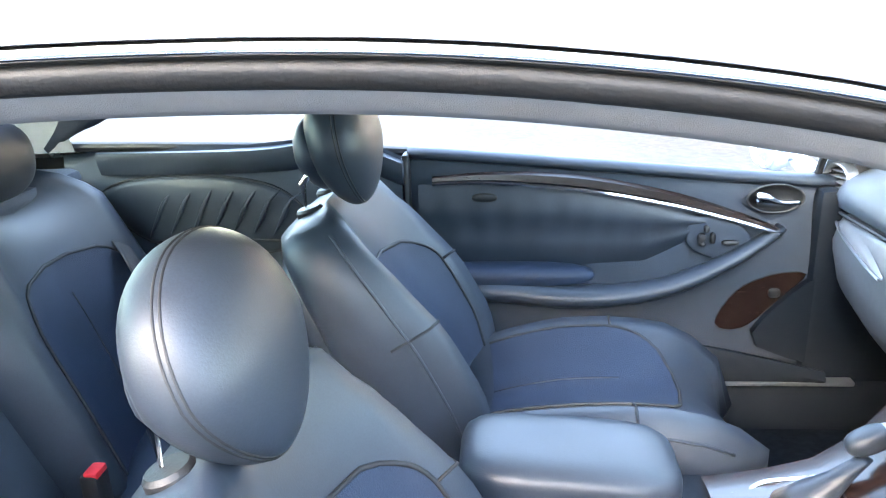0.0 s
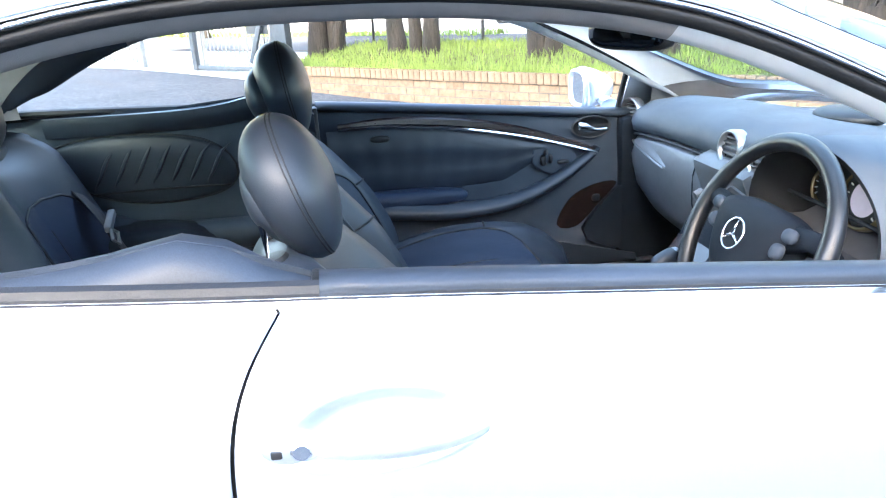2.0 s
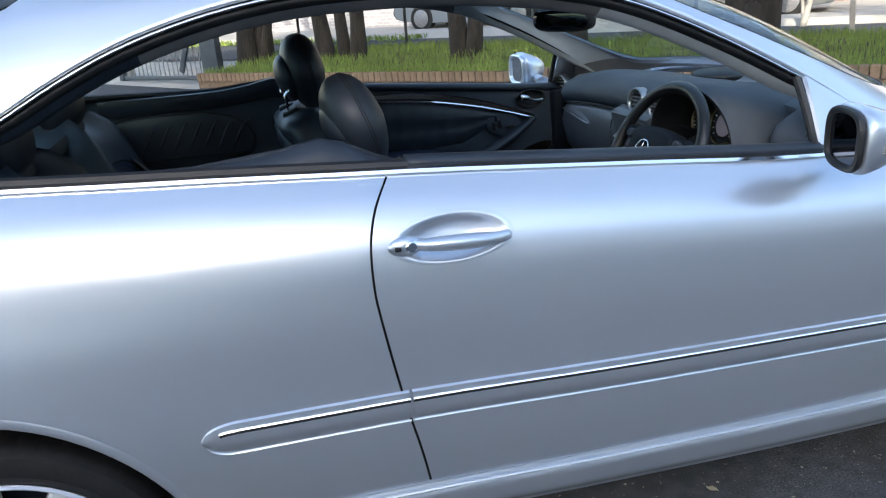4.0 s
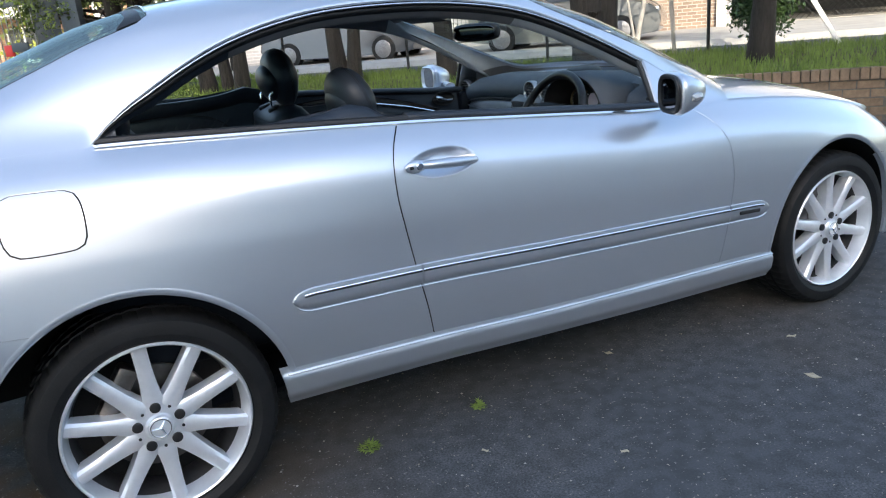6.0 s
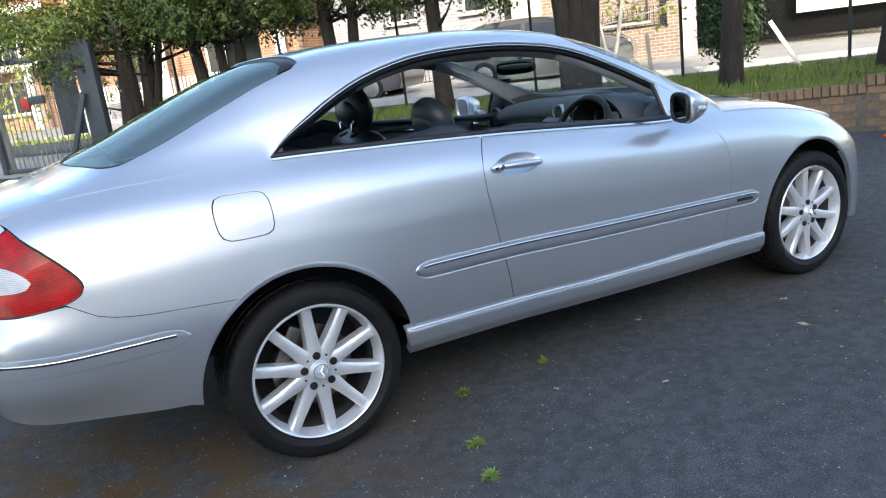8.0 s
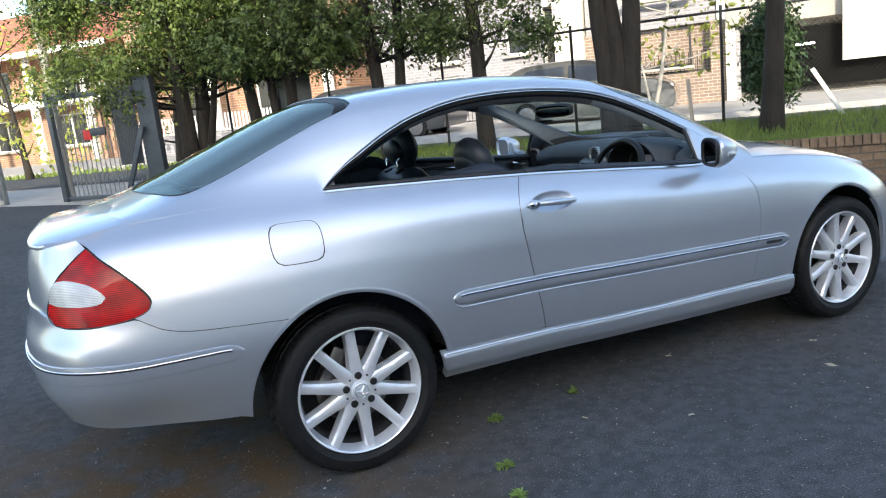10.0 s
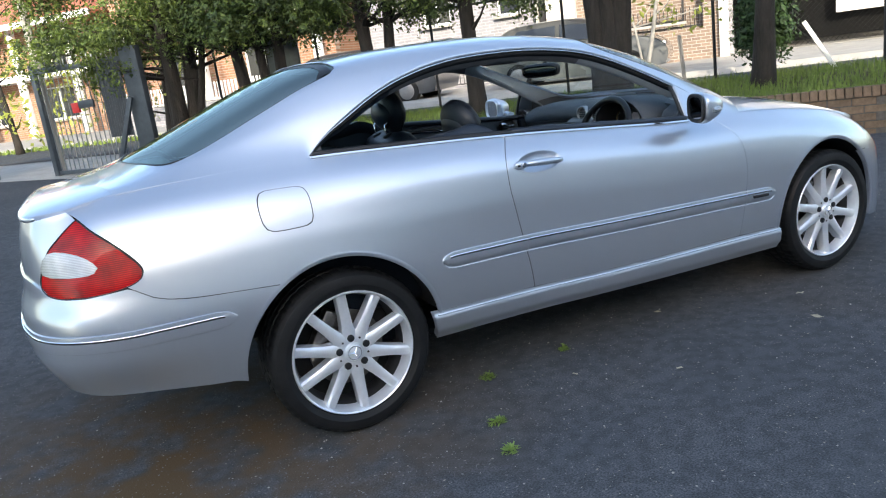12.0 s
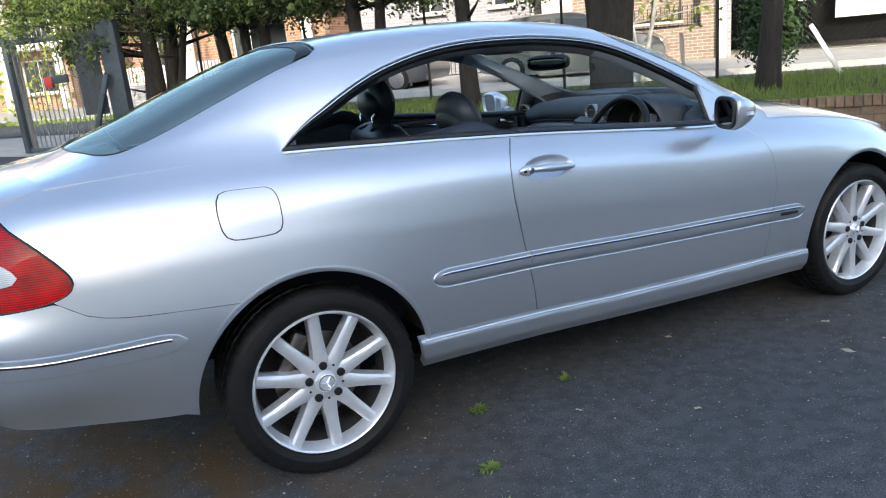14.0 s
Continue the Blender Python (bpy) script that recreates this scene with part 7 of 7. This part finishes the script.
part("sign_board", solid(2.9, -0.04, 0.95, 1.3, 0.03, 0.95, 0.006), M["white"], side_fence, "white sign board")
for k in range(3):
    part("sign_bar", solid(2.9, -0.062, 1.2 - 0.22 * k, 0.9 - 0.2 * (k % 2), 0.006, 0.06), M["bluecar"] if k else M["redsign"], side_fence)
part("low_rail", solid(1.6, 0, 0.42, 4.0, 0.05, 0.06, 0.006), M["galv"], side_fence)
part("base_rail", solid(1.6, 0, 0.06, 4.0, 0.12, 0.16, 0.01), M["concrete"], side_fence)
for k in range(36):
    part("picket", solid(-0.35 + 0.11 * k, 0, 0.26, 0.03, 0.02, 0.40, 0.004), M["galv"], side_fence)

# Traffic cones by the wall
def cone(x, y, label):
    root = thing("traffic_cone", label, "cone", Matrix.Translation((x, y, -0.014)), group="traffic cones by the wall")
    part("base", solid(0, 0, 0.0175, 0.30, 0.30, 0.035, 0.010), M["cone"], root)
    part("body", lathe([(0.125, 0.03), (0.115, 0.05), (0.105, 0.07), (0.028, 0.50), (0.022, 0.515), (0.014, 0.515), (0.014, 0.49)], 28, axis="z"), M["cone"], root, "orange plastic cone")


cone(6.88, 1.05, "orange plastic traffic cone standing by the brick wall")
cone(6.44, 0.60, "faded orange plastic traffic cone on the asphalt")

# Weeds and litter on the asphalt
def weed(x, y, size, seed):
    rng = random.Random(seed)
    verts, faces = [], []
    for _ in range(70):
        ang, r = rng.uniform(0, 6.28), size * rng.random() ** 0.6
        p = Vector((x + r * math.cos(ang) * 1.25, y + r * math.sin(ang), rng.uniform(0.001, 0.03) * (1.2 - r / size)))
        u = Vector((math.cos(ang + rng.uniform(-1, 1)), math.sin(ang + rng.uniform(-1, 1)), rng.uniform(-0.1, 0.5))) * 0.012
        v = u.cross(Vector((0, 0, 1))).normalized() * 0.0035
        k = len(verts)
        verts += [p - u, p - v, p + u * 1.3, p + v]
        faces.append((k, k + 1, k + 2, k + 3))
    me = bpy.data.meshes.new("weed")
    me.from_pydata([q - Vector((x, y, 0)) for q in verts], [], faces)
    me.materials.append(M["weed"])
    ob = new("weed", me)
    ob.location = (x, y, -0.014)
    return tagged(ob, "small bright green weed growing in the asphalt", "weed", group="weeds in the asphalt")


M["weed"] = material("weed_green", (0.17, 0.25, 0.05), 0.6, var=0.3, scale=40, island=0.4)
for k, (x, y, r) in enumerate(((0.423, -1.095, 0.026), (0.349, -1.308, 0.026), (0.60, -0.72, 0.027), (0.10, -1.95, 0.022), (2.55, -1.35, 0.045), (3.1, -1.05, 0.04), (1.02, -0.70, 0.016))):
    weed(x, y, r, 100 + k)
leaf_rng = random.Random(5)
for k, (x, y, r) in enumerate(((2.086, -1.209, 0.030), (1.646, -0.64, 0.018), (1.25, -1.2, 0.014), (1.9, -1.7, 0.016), (0.9, -0.95, 0.012), (2.3, -0.95, 0.02))):
    bm = bmesh.new()
    n = 9
    ring = [bm.verts.new((r * math.cos(6.283 * i / n), 0.4 * r * math.sin(6.283 * i / n) * (1 + 0.3 * math.sin(i * 3)), 0.004 + 0.003 * math.sin(i * 2 + k))) for i in range(n)]
    low = [bm.verts.new((v.co.x, v.co.y, v.co.z - 0.002)) for v in ring]
    bm.faces.new(ring)
    for i in range(n):
        bm.faces.new((ring[i], low[i], low[(i + 1) % n], ring[(i + 1) % n]))
    ob = tagged(part("fallen_leaf", bm, M["dry_leaf"] if "dry_leaf" in M else M["concrete"], m=Matrix.Translation((x, y, -0.013)) @ Matrix.Rotation(leaf_rng.uniform(0, 3), 4, "Z")), "pale dry fallen leaf on the asphalt", "leaf", group="fallen leaves")

# loose grit on the asphalt
rng = random.Random(17)
verts, faces = [], []
for _ in range(1500):
    x, y = rng.uniform(-3.0, 5.5), rng.uniform(-3.6, 0.2)
    r = 0.0018 + 0.0042 * rng.random() ** 4
    k = len(verts)
    for i in range(4):
        verts.append((x + r * math.cos(1.57 * i + x), y + r * math.sin(1.57 * i + x), -0.0135))
    verts.append((x, y, r * 0.9 - 0.014))
    faces += [(k, k + 1, k + 4), (k + 1, k + 2, k + 4), (k + 2, k + 3, k + 4), (k + 3, k, k + 4)]
me = bpy.data.meshes.new("grit")
me.from_pydata(verts, [], faces)
me.materials.append(M["concrete"])
tagged(new("grit", me), "pale grit scattered over the asphalt", "grit", kind="stuff")


# ---- houses over the street ----
def wall_block(name, root, mat, x0, x1, z0, z1, y0=0.0, depth=0.3, holes=(), label=""):
    """A wall with openings cut through, in the street's own axes."""
    xs = sorted({x0, x1, *[h[0] for h in holes], *[h[1] for h in holes]})
    zs = sorted({z0, z1, *[h[2] for h in holes], *[h[3] for h in holes]})
    bm = bmesh.new()
    for xa, xb in zip(xs, xs[1:]):
        for za, zb in zip(zs, zs[1:]):
            cx, cz = (xa + xb) / 2, (za + zb) / 2
            if not any(h[0] < cx < h[1] and h[2] < cz < h[3] for h in holes):
                box(bm, cx, y0 + depth / 2, cz, xb - xa, depth, zb - za)
    bmesh.ops.remove_doubles(bm, verts=bm.verts, dist=1e-4)
    return part(name, bm, mat, root, label, smooth=False)


def brick_material(name, c1, c2, mortar):
    m = bpy.data.materials.new(name)
    m.use_nodes = True
    n, l = m.node_tree.nodes, m.node_tree.links
    b = n["Principled BSDF"]
    b.inputs["Roughness"].default_value = 0.9
    tc, mp, br = n.new("ShaderNodeTexCoord"), n.new("ShaderNodeMapping"), n.new("ShaderNodeTexBrick")
    mp.inputs["Rotation"].default_value = (radians(90), 0, 0)
    l.new(tc.outputs["Object"], mp.inputs[0])
    l.new(mp.outputs[0], br.inputs["Vector"])
    br.inputs["Color1"].default_value, br.inputs["Color2"].default_value, br.inputs["Mortar"].default_value = (*c1, 1), (*c2, 1), (*mortar, 1)
    br.inputs["Scale"].default_value = 1.0
    br.inputs["Brick Width"].default_value, br.inputs["Row Height"].default_value, br.inputs["Mortar Size"].default_value = 0.24, 0.086, 0.009
    ns = n.new("ShaderNodeTexNoise")
    ns.inputs["Scale"].default_value = 2.5
    l.new(tc.outputs["Object"], ns.inputs["Vector"])
    mx = n.new("ShaderNodeMix")
    mx.data_type, mx.blend_type = "RGBA", "MULTIPLY"
    mx.inputs[0].default_value = 0.35
    l.new(br.outputs[0], mx.inputs[6])
    l.new(ns.outputs[0], mx.inputs[7])
    l.new(mx.outputs[2], b.inputs["Base Color"])
    return m


M["far_brown"] = brick_material("brown_brickwork", (0.29, 0.21, 0.155), (0.21, 0.15, 0.115), (0.42, 0.38, 0.33))
M["far_grey"] = brick_material("grey_brickwork", (0.33, 0.32, 0.34), (0.27, 0.26, 0.28), (0.45, 0.44, 0.43))
M["far_orange"] = brick_material("orange_brickwork", (0.42, 0.22, 0.125), (0.34, 0.17, 0.10), (0.45, 0.38, 0.32))
FAR = 19.0


def window(root, x0, x1, z0, z1, y=0.12, bars=1, frame="white"):
    w = part("window", solid((x0 + x1) / 2, y + 0.03, (z0 + z1) / 2, x1 - x0, 0.02, z1 - z0), M["darkglass"], root, "dark window pane", smooth=False)
    bm = bmesh.new()
    for cx in np.linspace(x0 + 0.03, x1 - 0.03, bars + 1):
        box(bm, cx, y, (z0 + z1) / 2, 0.06, 0.05, z1 - z0)
    for cz in (z0 + 0.03, z1 - 0.03):
        box(bm, (x0 + x1) / 2, y - 0.003, cz, x1 - x0 - 0.12, 0.05, 0.06)
    part("frame", bm, M[frame], w, smooth=False)
    part("sill", solid((x0 + x1) / 2, -0.03, z0 - 0.04, x1 - x0 + 0.15, 0.3, 0.07, 0.01), M["concrete"], w)


brown = thing("house", "brown brick flats with a barred window", "house", facing(0, FAR, STREET))
wall_block("wall", brown, M["far_brown"], -1.95, 1.79, 0, 2.25, holes=[(-0.9, 1.40, 0.95, 2.25)])
wall_block("upper_wall", brown, M["far_grey"], -1.95, 1.55, 2.25, 6.5, 0.35, holes=[(-0.8, 0.9, 3.0, 4.4)])
part("recess", solid(0.2, 0.9, 1.6, 2.4, 0.1, 1.5), M["far_grey"], brown, smooth=False)
window(brown, -0.6, 0.9, 1.15, 2.2, 0.5, 2, "black")
window(brown, -0.8, 0.9, 3.0, 4.4, 0.5, 2)
for k in range(20):
    part("window_bar", tube([(-0.86 + 0.113 * k, 0.06, 0.95), (-0.86 + 0.113 * k, 0.06, 1.5)], 0.012, 6), M["black"], brown)
part("bar_rail", solid(0.21, 0.06, 1.0, 2.2, 0.04, 0.05), M["black"], brown)
part("pillar", solid(1.91, 0.1, 3.0, 0.24, 0.5, 6.0, 0.01), M["render"], brown, "pale rendered pillar")
part("roof", solid(-0.2, 2.8, 6.6, 4.0, 6.5, 0.25, 0.02), M["roof_tile"], brown)
part("side_wall", solid(-0.2, 3.2, 3.2, 3.4, 5.4, 6.4), M["far_brown"], brown, smooth=False)

garage = thing("garage", "dark open garage under a concrete slab", "garage", facing(6.3, FAR, STREET))
part("slab", solid(0, 3, 2.55, 9.0, 6.4, 1.15, 0.02), M["concrete"], garage, "pale concrete slab")
# black sheet paints in the shaded depth of the open garage
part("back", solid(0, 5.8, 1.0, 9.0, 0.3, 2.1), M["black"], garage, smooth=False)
part("floor", solid(0, 3, 0.06, 9.0, 6.0, 0.1), M["concrete"], garage, smooth=False)
part("side", solid(-4.3, 3, 1.0, 0.3, 6.0, 2.0), M["far_grey"], garage, smooth=False)
part("side", solid(4.3, 3, 1.0, 0.3, 6.0, 2.0), M["far_grey"], garage, smooth=False)
part("lamp_tube", solid(-2.55, 3.2, 1.42, 0.95, 0.06, 0.06, 0.01), M["tube_lamp"], garage, "white tube lamp")
part("board", solid(-0.2, -0.5, 1.95, 3.2, 0.05, 2.2, 0.01), M["render"], garage, "large pale board")
part("upper_wall", solid(0, 1.0, 5.0, 9.0, 0.4, 4.0), M["far_grey"], garage, smooth=False)
bm = bmesh.new()
for k in range(-12, 62):
    for sgn in (1, -1):
        x = -4.0 + 0.13 * k
        za, zb = 0.15, 1.95
        xa, xb = (x, x + (zb - za)) if sgn > 0 else (x + (zb - za), x)
        if min(xa, xb) > -4.15 and max(xa, xb) < 4.2:
            tube([(xa, -0.05, za), (xb, -0.05, zb)], 0.006, 3, bm=bm, caps=False)
part("mesh_screen", bm, M["black"], garage, "diamond wire mesh")

white_house = thing("house", "cream rendered house with a dark doorway", "house", facing(-2.4, FAR - 0.3, STREET))
wall_block("wall", white_house, M["render"], -0.65, 0.45, 0, 6.0, holes=[(-0.62, -0.35, 0.1, 3.2)])
# flat black sheet closes the slot in the wall
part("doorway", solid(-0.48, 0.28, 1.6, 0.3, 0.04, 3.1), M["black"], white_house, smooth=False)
part("roof", solid(-0.1, 2.0, 6.1, 1.6, 4.6, 0.2, 0.02), M["roof_tile"], white_house)
part("side_wall", solid(-0.1, 2.2, 3.0, 1.0, 3.8, 5.9), M["render"], white_house, smooth=False)

grey = thing("house", "grey brick house with white-framed windows", "house", facing(-5.0, FAR, STREET))
wall_block("wall", grey, M["far_grey"], -3.4, 1.95, 0, 6.2, holes=[(0.75, 1.45, 2.0, 3.0), (-1.6, -0.7, 2.0, 3.0), (-1.6, -0.7, 0.6, 1.6)])
window(grey, 0.75, 1.45, 2.0, 3.0, 0.12, 1)
window(grey, -1.6, -0.7, 2.0, 3.0, 0.12, 2)
window(grey, -1.6, -0.7, 0.6, 1.6, 0.12, 2)
part("roof", solid(-0.7, 3.0, 6.3, 5.8, 7.0, 0.25, 0.02), M["roof_tile"], grey)
part("side_wall", solid(-0.7, 3.4, 3.1, 5.2, 5.8, 6.1), M["far_grey"], grey, smooth=False)
railing = thing("garden_fence", "black iron railing before the grey house", "fence", facing(-4.6, FAR - 1.4, STREET + 0.1))
part("rail", solid(0, 0, 1.0, 5.2, 0.03, 0.03), M["black"], railing)
part("rail", solid(0, 0, 0.15, 5.2, 0.03, 0.03), M["black"], railing)
for k in range(44):
    part("baluster", solid(-2.55 + 0.118 * k, 0, 0.58, 0.018, 0.018, 0.9), M["black"], railing, smooth=False)

orange = thing("house", "orange brick house with white porch columns", "house", facing(-14.2, FAR + 0.6, STREET))
wall_block("wall", orange, M["far_orange"], -4.8, 4.2, 0, 6.0, holes=[(0.6, 2.1, 1.0, 2.8), (-2.6, -1.2, 1.0, 2.6), (-2.6, -1.2, 3.6, 5.2), (0.6, 2.1, 3.6, 5.2)])
window(orange, 0.6, 2.1, 1.0, 2.8, 0.12, 2)
window(orange, -2.6, -1.2, 1.0, 2.6, 0.12, 2)
window(orange, -2.6, -1.2, 3.6, 5.2, 0.12, 2)
window(orange, 0.6, 2.1, 3.6, 5.2, 0.12, 2)
for x in (-3.4, -0.4, 2.5, 4.1):
    part("column", solid(x, -1.0, 1.5, 0.26, 0.26, 3.0, 0.02), M["white"], orange, "white porch column")
part("porch_slab", solid(0, -0.6, 3.1, 9.4, 1.5, 0.28, 0.02), M["render"], orange)
part("roof", solid(-0.3, 3.0, 6.2, 9.8, 7.6, 0.3, 0.02), M["roof_tile"], orange)
part("side_wall", solid(-0.3, 3.6, 3.0, 8.6, 6.4, 5.9), M["far_orange"], orange, smooth=False)
low = thing("garden_wall", "low grey brick garden wall with white pickets", "garden wall", facing(-12.6, 16.6, STREET + 0.08))
part("wall", solid(0, 0, 0.32, 9.0, 0.24, 0.64, 0.01), M["far_grey"], low, smooth=False)
part("cap", solid(0, 0, 0.68, 9.0, 0.30, 0.07, 0.01), M["render"], low)
part("pier", solid(3.9, -0.02, 0.6, 0.45, 0.40, 1.25, 0.01), M["far_grey"], low, smooth=False)
for k in range(60):
    part("picket", solid(-4.2 + 0.13 * k, 0, 0.95, 0.06, 0.03, 0.48, 0.004), M["white"], low, smooth=False)

left_house = thing("house", "two-storey orange brick house with a terracotta roof", "house", facing(-25.5, FAR + 1.5, STREET))
wall_block("wall", left_house, M["far_orange"], -7.0, 5.6, 0, 4.4, holes=[(1.2, 3.0, 2.7, 4.0), (-2.4, -0.8, 2.7, 4.0), (1.2, 3.0, 0.7, 2.0), (-2.4, -0.8, 0.7, 2.0)])
for xa, xb in ((1.2, 3.0), (-2.4, -0.8)):
    for za, zb in ((2.7, 4.0), (0.7, 2.0)):
        window(left_house, xa, xb, za, zb, 0.12, 2)
part("balcony", solid(0.5, -0.6, 2.45, 10.0, 1.2, 0.25, 0.02), M["white"], left_house)
for x in (-4.0, -1.2, 1.6, 4.4):
    part("column", solid(x, -1.1, 2.2, 0.24, 0.24, 4.4, 0.02), M["white"], left_house)
bm = bmesh.new()
vs = [bm.verts.new(p) for p in ((-7.6, -1.6, 4.4), (6.2, -1.6, 4.4), (6.2, 6.5, 4.4), (-7.6, 6.5, 4.4), (-3.6, 2.4, 6.6), (2.2, 2.4, 6.6))]
for f in ((0, 1, 5, 4), (1, 2, 5), (2, 3, 4, 5), (3, 0, 4), (3, 2, 1, 0)):
    bm.faces.new([vs[i] for i in f])
part("roof", bm, M["roof_tile"], left_house, "hipped terracotta roof", smooth=False)
part("fascia", solid(-0.7, -1.62, 4.33, 13.9, 0.06, 0.22), M["white"], left_house, smooth=False)
part("side_wall", solid(-0.7, 3.4, 2.2, 12.0, 6.0, 4.3), M["far_orange"], left_house, smooth=False)


# Parked hatchback across the street
def hatchback(name, a, s, mat, label, turn=0.0, group=""):
    root = thing(name, label, "car", facing(a, s, STREET + 0.02) @ Matrix.Rotation(turn, 4, "Z"), group)
    side = rounded([(-2.0, 0.32), (-2.05, 0.6), (-2.0, 0.85), (-1.85, 1.15), (-1.5, 1.42), (-0.9, 1.5), (0.0, 1.5), (0.5, 1.38), (1.1, 1.02), (1.75, 0.88), (2.05, 0.70), (2.12, 0.45), (2.05, 0.25), (1.0, 0.20), (-1.0, 0.20)], closed=True, step=0.12)
    bm = bmesh.new()
    loops = []
    for y, k in ((-0.86, 0.93), (-0.88, 0.98), (-0.80, 1.0), (0.80, 1.0), (0.88, 0.98), (0.86, 0.93)):
        loops.append([bm.verts.new((x * (0.985 + 0.015 * k), y * (1 - 0.26 * max(0, z - 0.95) / 0.55), 0.2 + (z - 0.2) * k + (1 - k) * 0.25)) for x, z in side])
    for p, q in zip(loops, loops[1:]):
        for i in range(len(side)):
            j = (i + 1) % len(side)
            bm.faces.new((p[i], q[i], q[j], p[j]))
    bm.faces.new(loops[0])
    bm.faces.new(loops[-1][::-1])
    bmesh.ops.recalc_face_normals(bm, faces=bm.faces)
    body = part("body", bm, mat, root, sharp=40)
    for sgn in (-1, 1):
        for poly in ([(-1.55, 1.0), (-0.35, 1.0), (-0.35, 1.38), (-1.25, 1.36)], [(-0.25, 1.0), (1.0, 1.0), (0.42, 1.32), (-0.25, 1.39)]):
            bm = bmesh.new()
            vs = [bm.verts.new((x, sgn * (0.885 * (1 - 0.26 * (z - 0.95) / 0.55) + 0.004), z)) for x, z in poly]
            bm.faces.new(vs if sgn < 0 else vs[::-1])
            part("side_window", bm, M["darkglass"], body, smooth=False)
        for wx in (-1.28, 1.30):
            bm = lathe([(0.0001, -0.01), (0.2, -0.012), (0.215, 0.0), (0.30, 0.0), (0.315, 0.03), (0.315, 0.18)], 28)
            bmesh.ops.transform(bm, matrix=Matrix.Translation((wx, 0.78 if sgn > 0 else -0.88, 0.315)) @ (Matrix.Rotation(math.pi, 4, "Z") @ Matrix.Translation((0, -0.1, 0)) if sgn > 0 else Matrix.Identity(4)), verts=bm.verts)
            wh = part("wheel", bm, M["rubber"], root)
            bm = lathe([(0.0001, -0.022), (0.19, -0.020), (0.205, -0.012)], 28)
            bmesh.ops.transform(bm, matrix=Matrix.Translation((wx, sgn * 0.885 + (0 if sgn < 0 else -0.0), 0.315)) @ (Matrix.Rotation(math.pi, 4, "Z") if sgn > 0 else Matrix.Identity(4)), verts=bm.verts)
            part("rim", bm, M["far_rim"], wh)
    part("tail_light", solid(-1.93, -0.70, 0.92, 0.22, 0.26, 0.20, 0.03), M["tailred"], root)
    part("head_light", solid(1.93, -0.70, 0.68, 0.28, 0.24, 0.14, 0.03), M["tailclear"], root)
    return root


hatchback("parked_car", -1.35, 15.4, M["greycar"], "grey hatchback parked across the street")
hatchback("parked_car", -6.9, 15.6, M["darkcar"], "dark hatchback parked across the street")


# ---- the garden wall, brick by brick ----
def garden_wall():
    wall = thing("wall_garden", "low tan brick retaining wall with a soldier course on top", "wall", facing(0, 6.3, 0), kind="structure")
    core = bmesh.new()
    stretcher = mesh_of("brick", solid(0, 0, 0, 0.230, 0.075, 0.076, 0.004, seg=1), M["brick_tan"], smooth=False)
    soldier = mesh_of("soldier_brick", solid(0, 0, 0, 0.076, 0.115, 0.110, 0.004, seg=1), M["brick_tan"], smooth=False)
    rng = random.Random(9)
    rest = bmesh.new()
    for a0, a1, top in ((3.65, 9.0, 0.58), (-1.6, 3.65, 0.50), (-6.6, -1.6, 0.47)):
        box(core, (a0 + a1) / 2, 0.05, top / 2 - 0.07, a1 - a0, 0.09, top - 0.02)
        n = int((a1 - a0) / 0.086)
        for k in range(n):
            m = Matrix.Translation((a0 + 0.043 + 0.086 * k, 0.035 + rng.uniform(-0.003, 0.003), top - 0.055 + rng.uniform(-0.002, 0.002)))
            if a0 < 6.5:
                ob = part("soldier_brick", soldier, None, wall)
                ob.matrix_basis = m
        for r in range(6):
            z = top - 0.11 - 0.01 - 0.038 - 0.086 * r
            if z < -0.03:
                break
            for k in range(int((a1 - a0) / 0.24) + 1):
                x = a0 + 0.12 * (1 + r % 2) + 0.24 * k
                if x > a1 - 0.1:
                    continue
                m = Matrix.Translation((x, 0.038 + rng.uniform(-0.003, 0.003), z))
                if a0 > 0 and x < 6.0 or (a0 < 3 and -2.5 < x and r < 4):
                    ob = part("brick", stretcher, None, wall)
                    ob.matrix_basis = m
                else:
                    box(rest, x, m.translation.y, z, 0.230, 0.075, 0.076)
    part("mortar_core", core, M["mortar"], wall, smooth=False)
    tagged(part("far_bricks", rest, M["brick_tan"], wall, smooth=False), kind="stuff")


garden_wall()
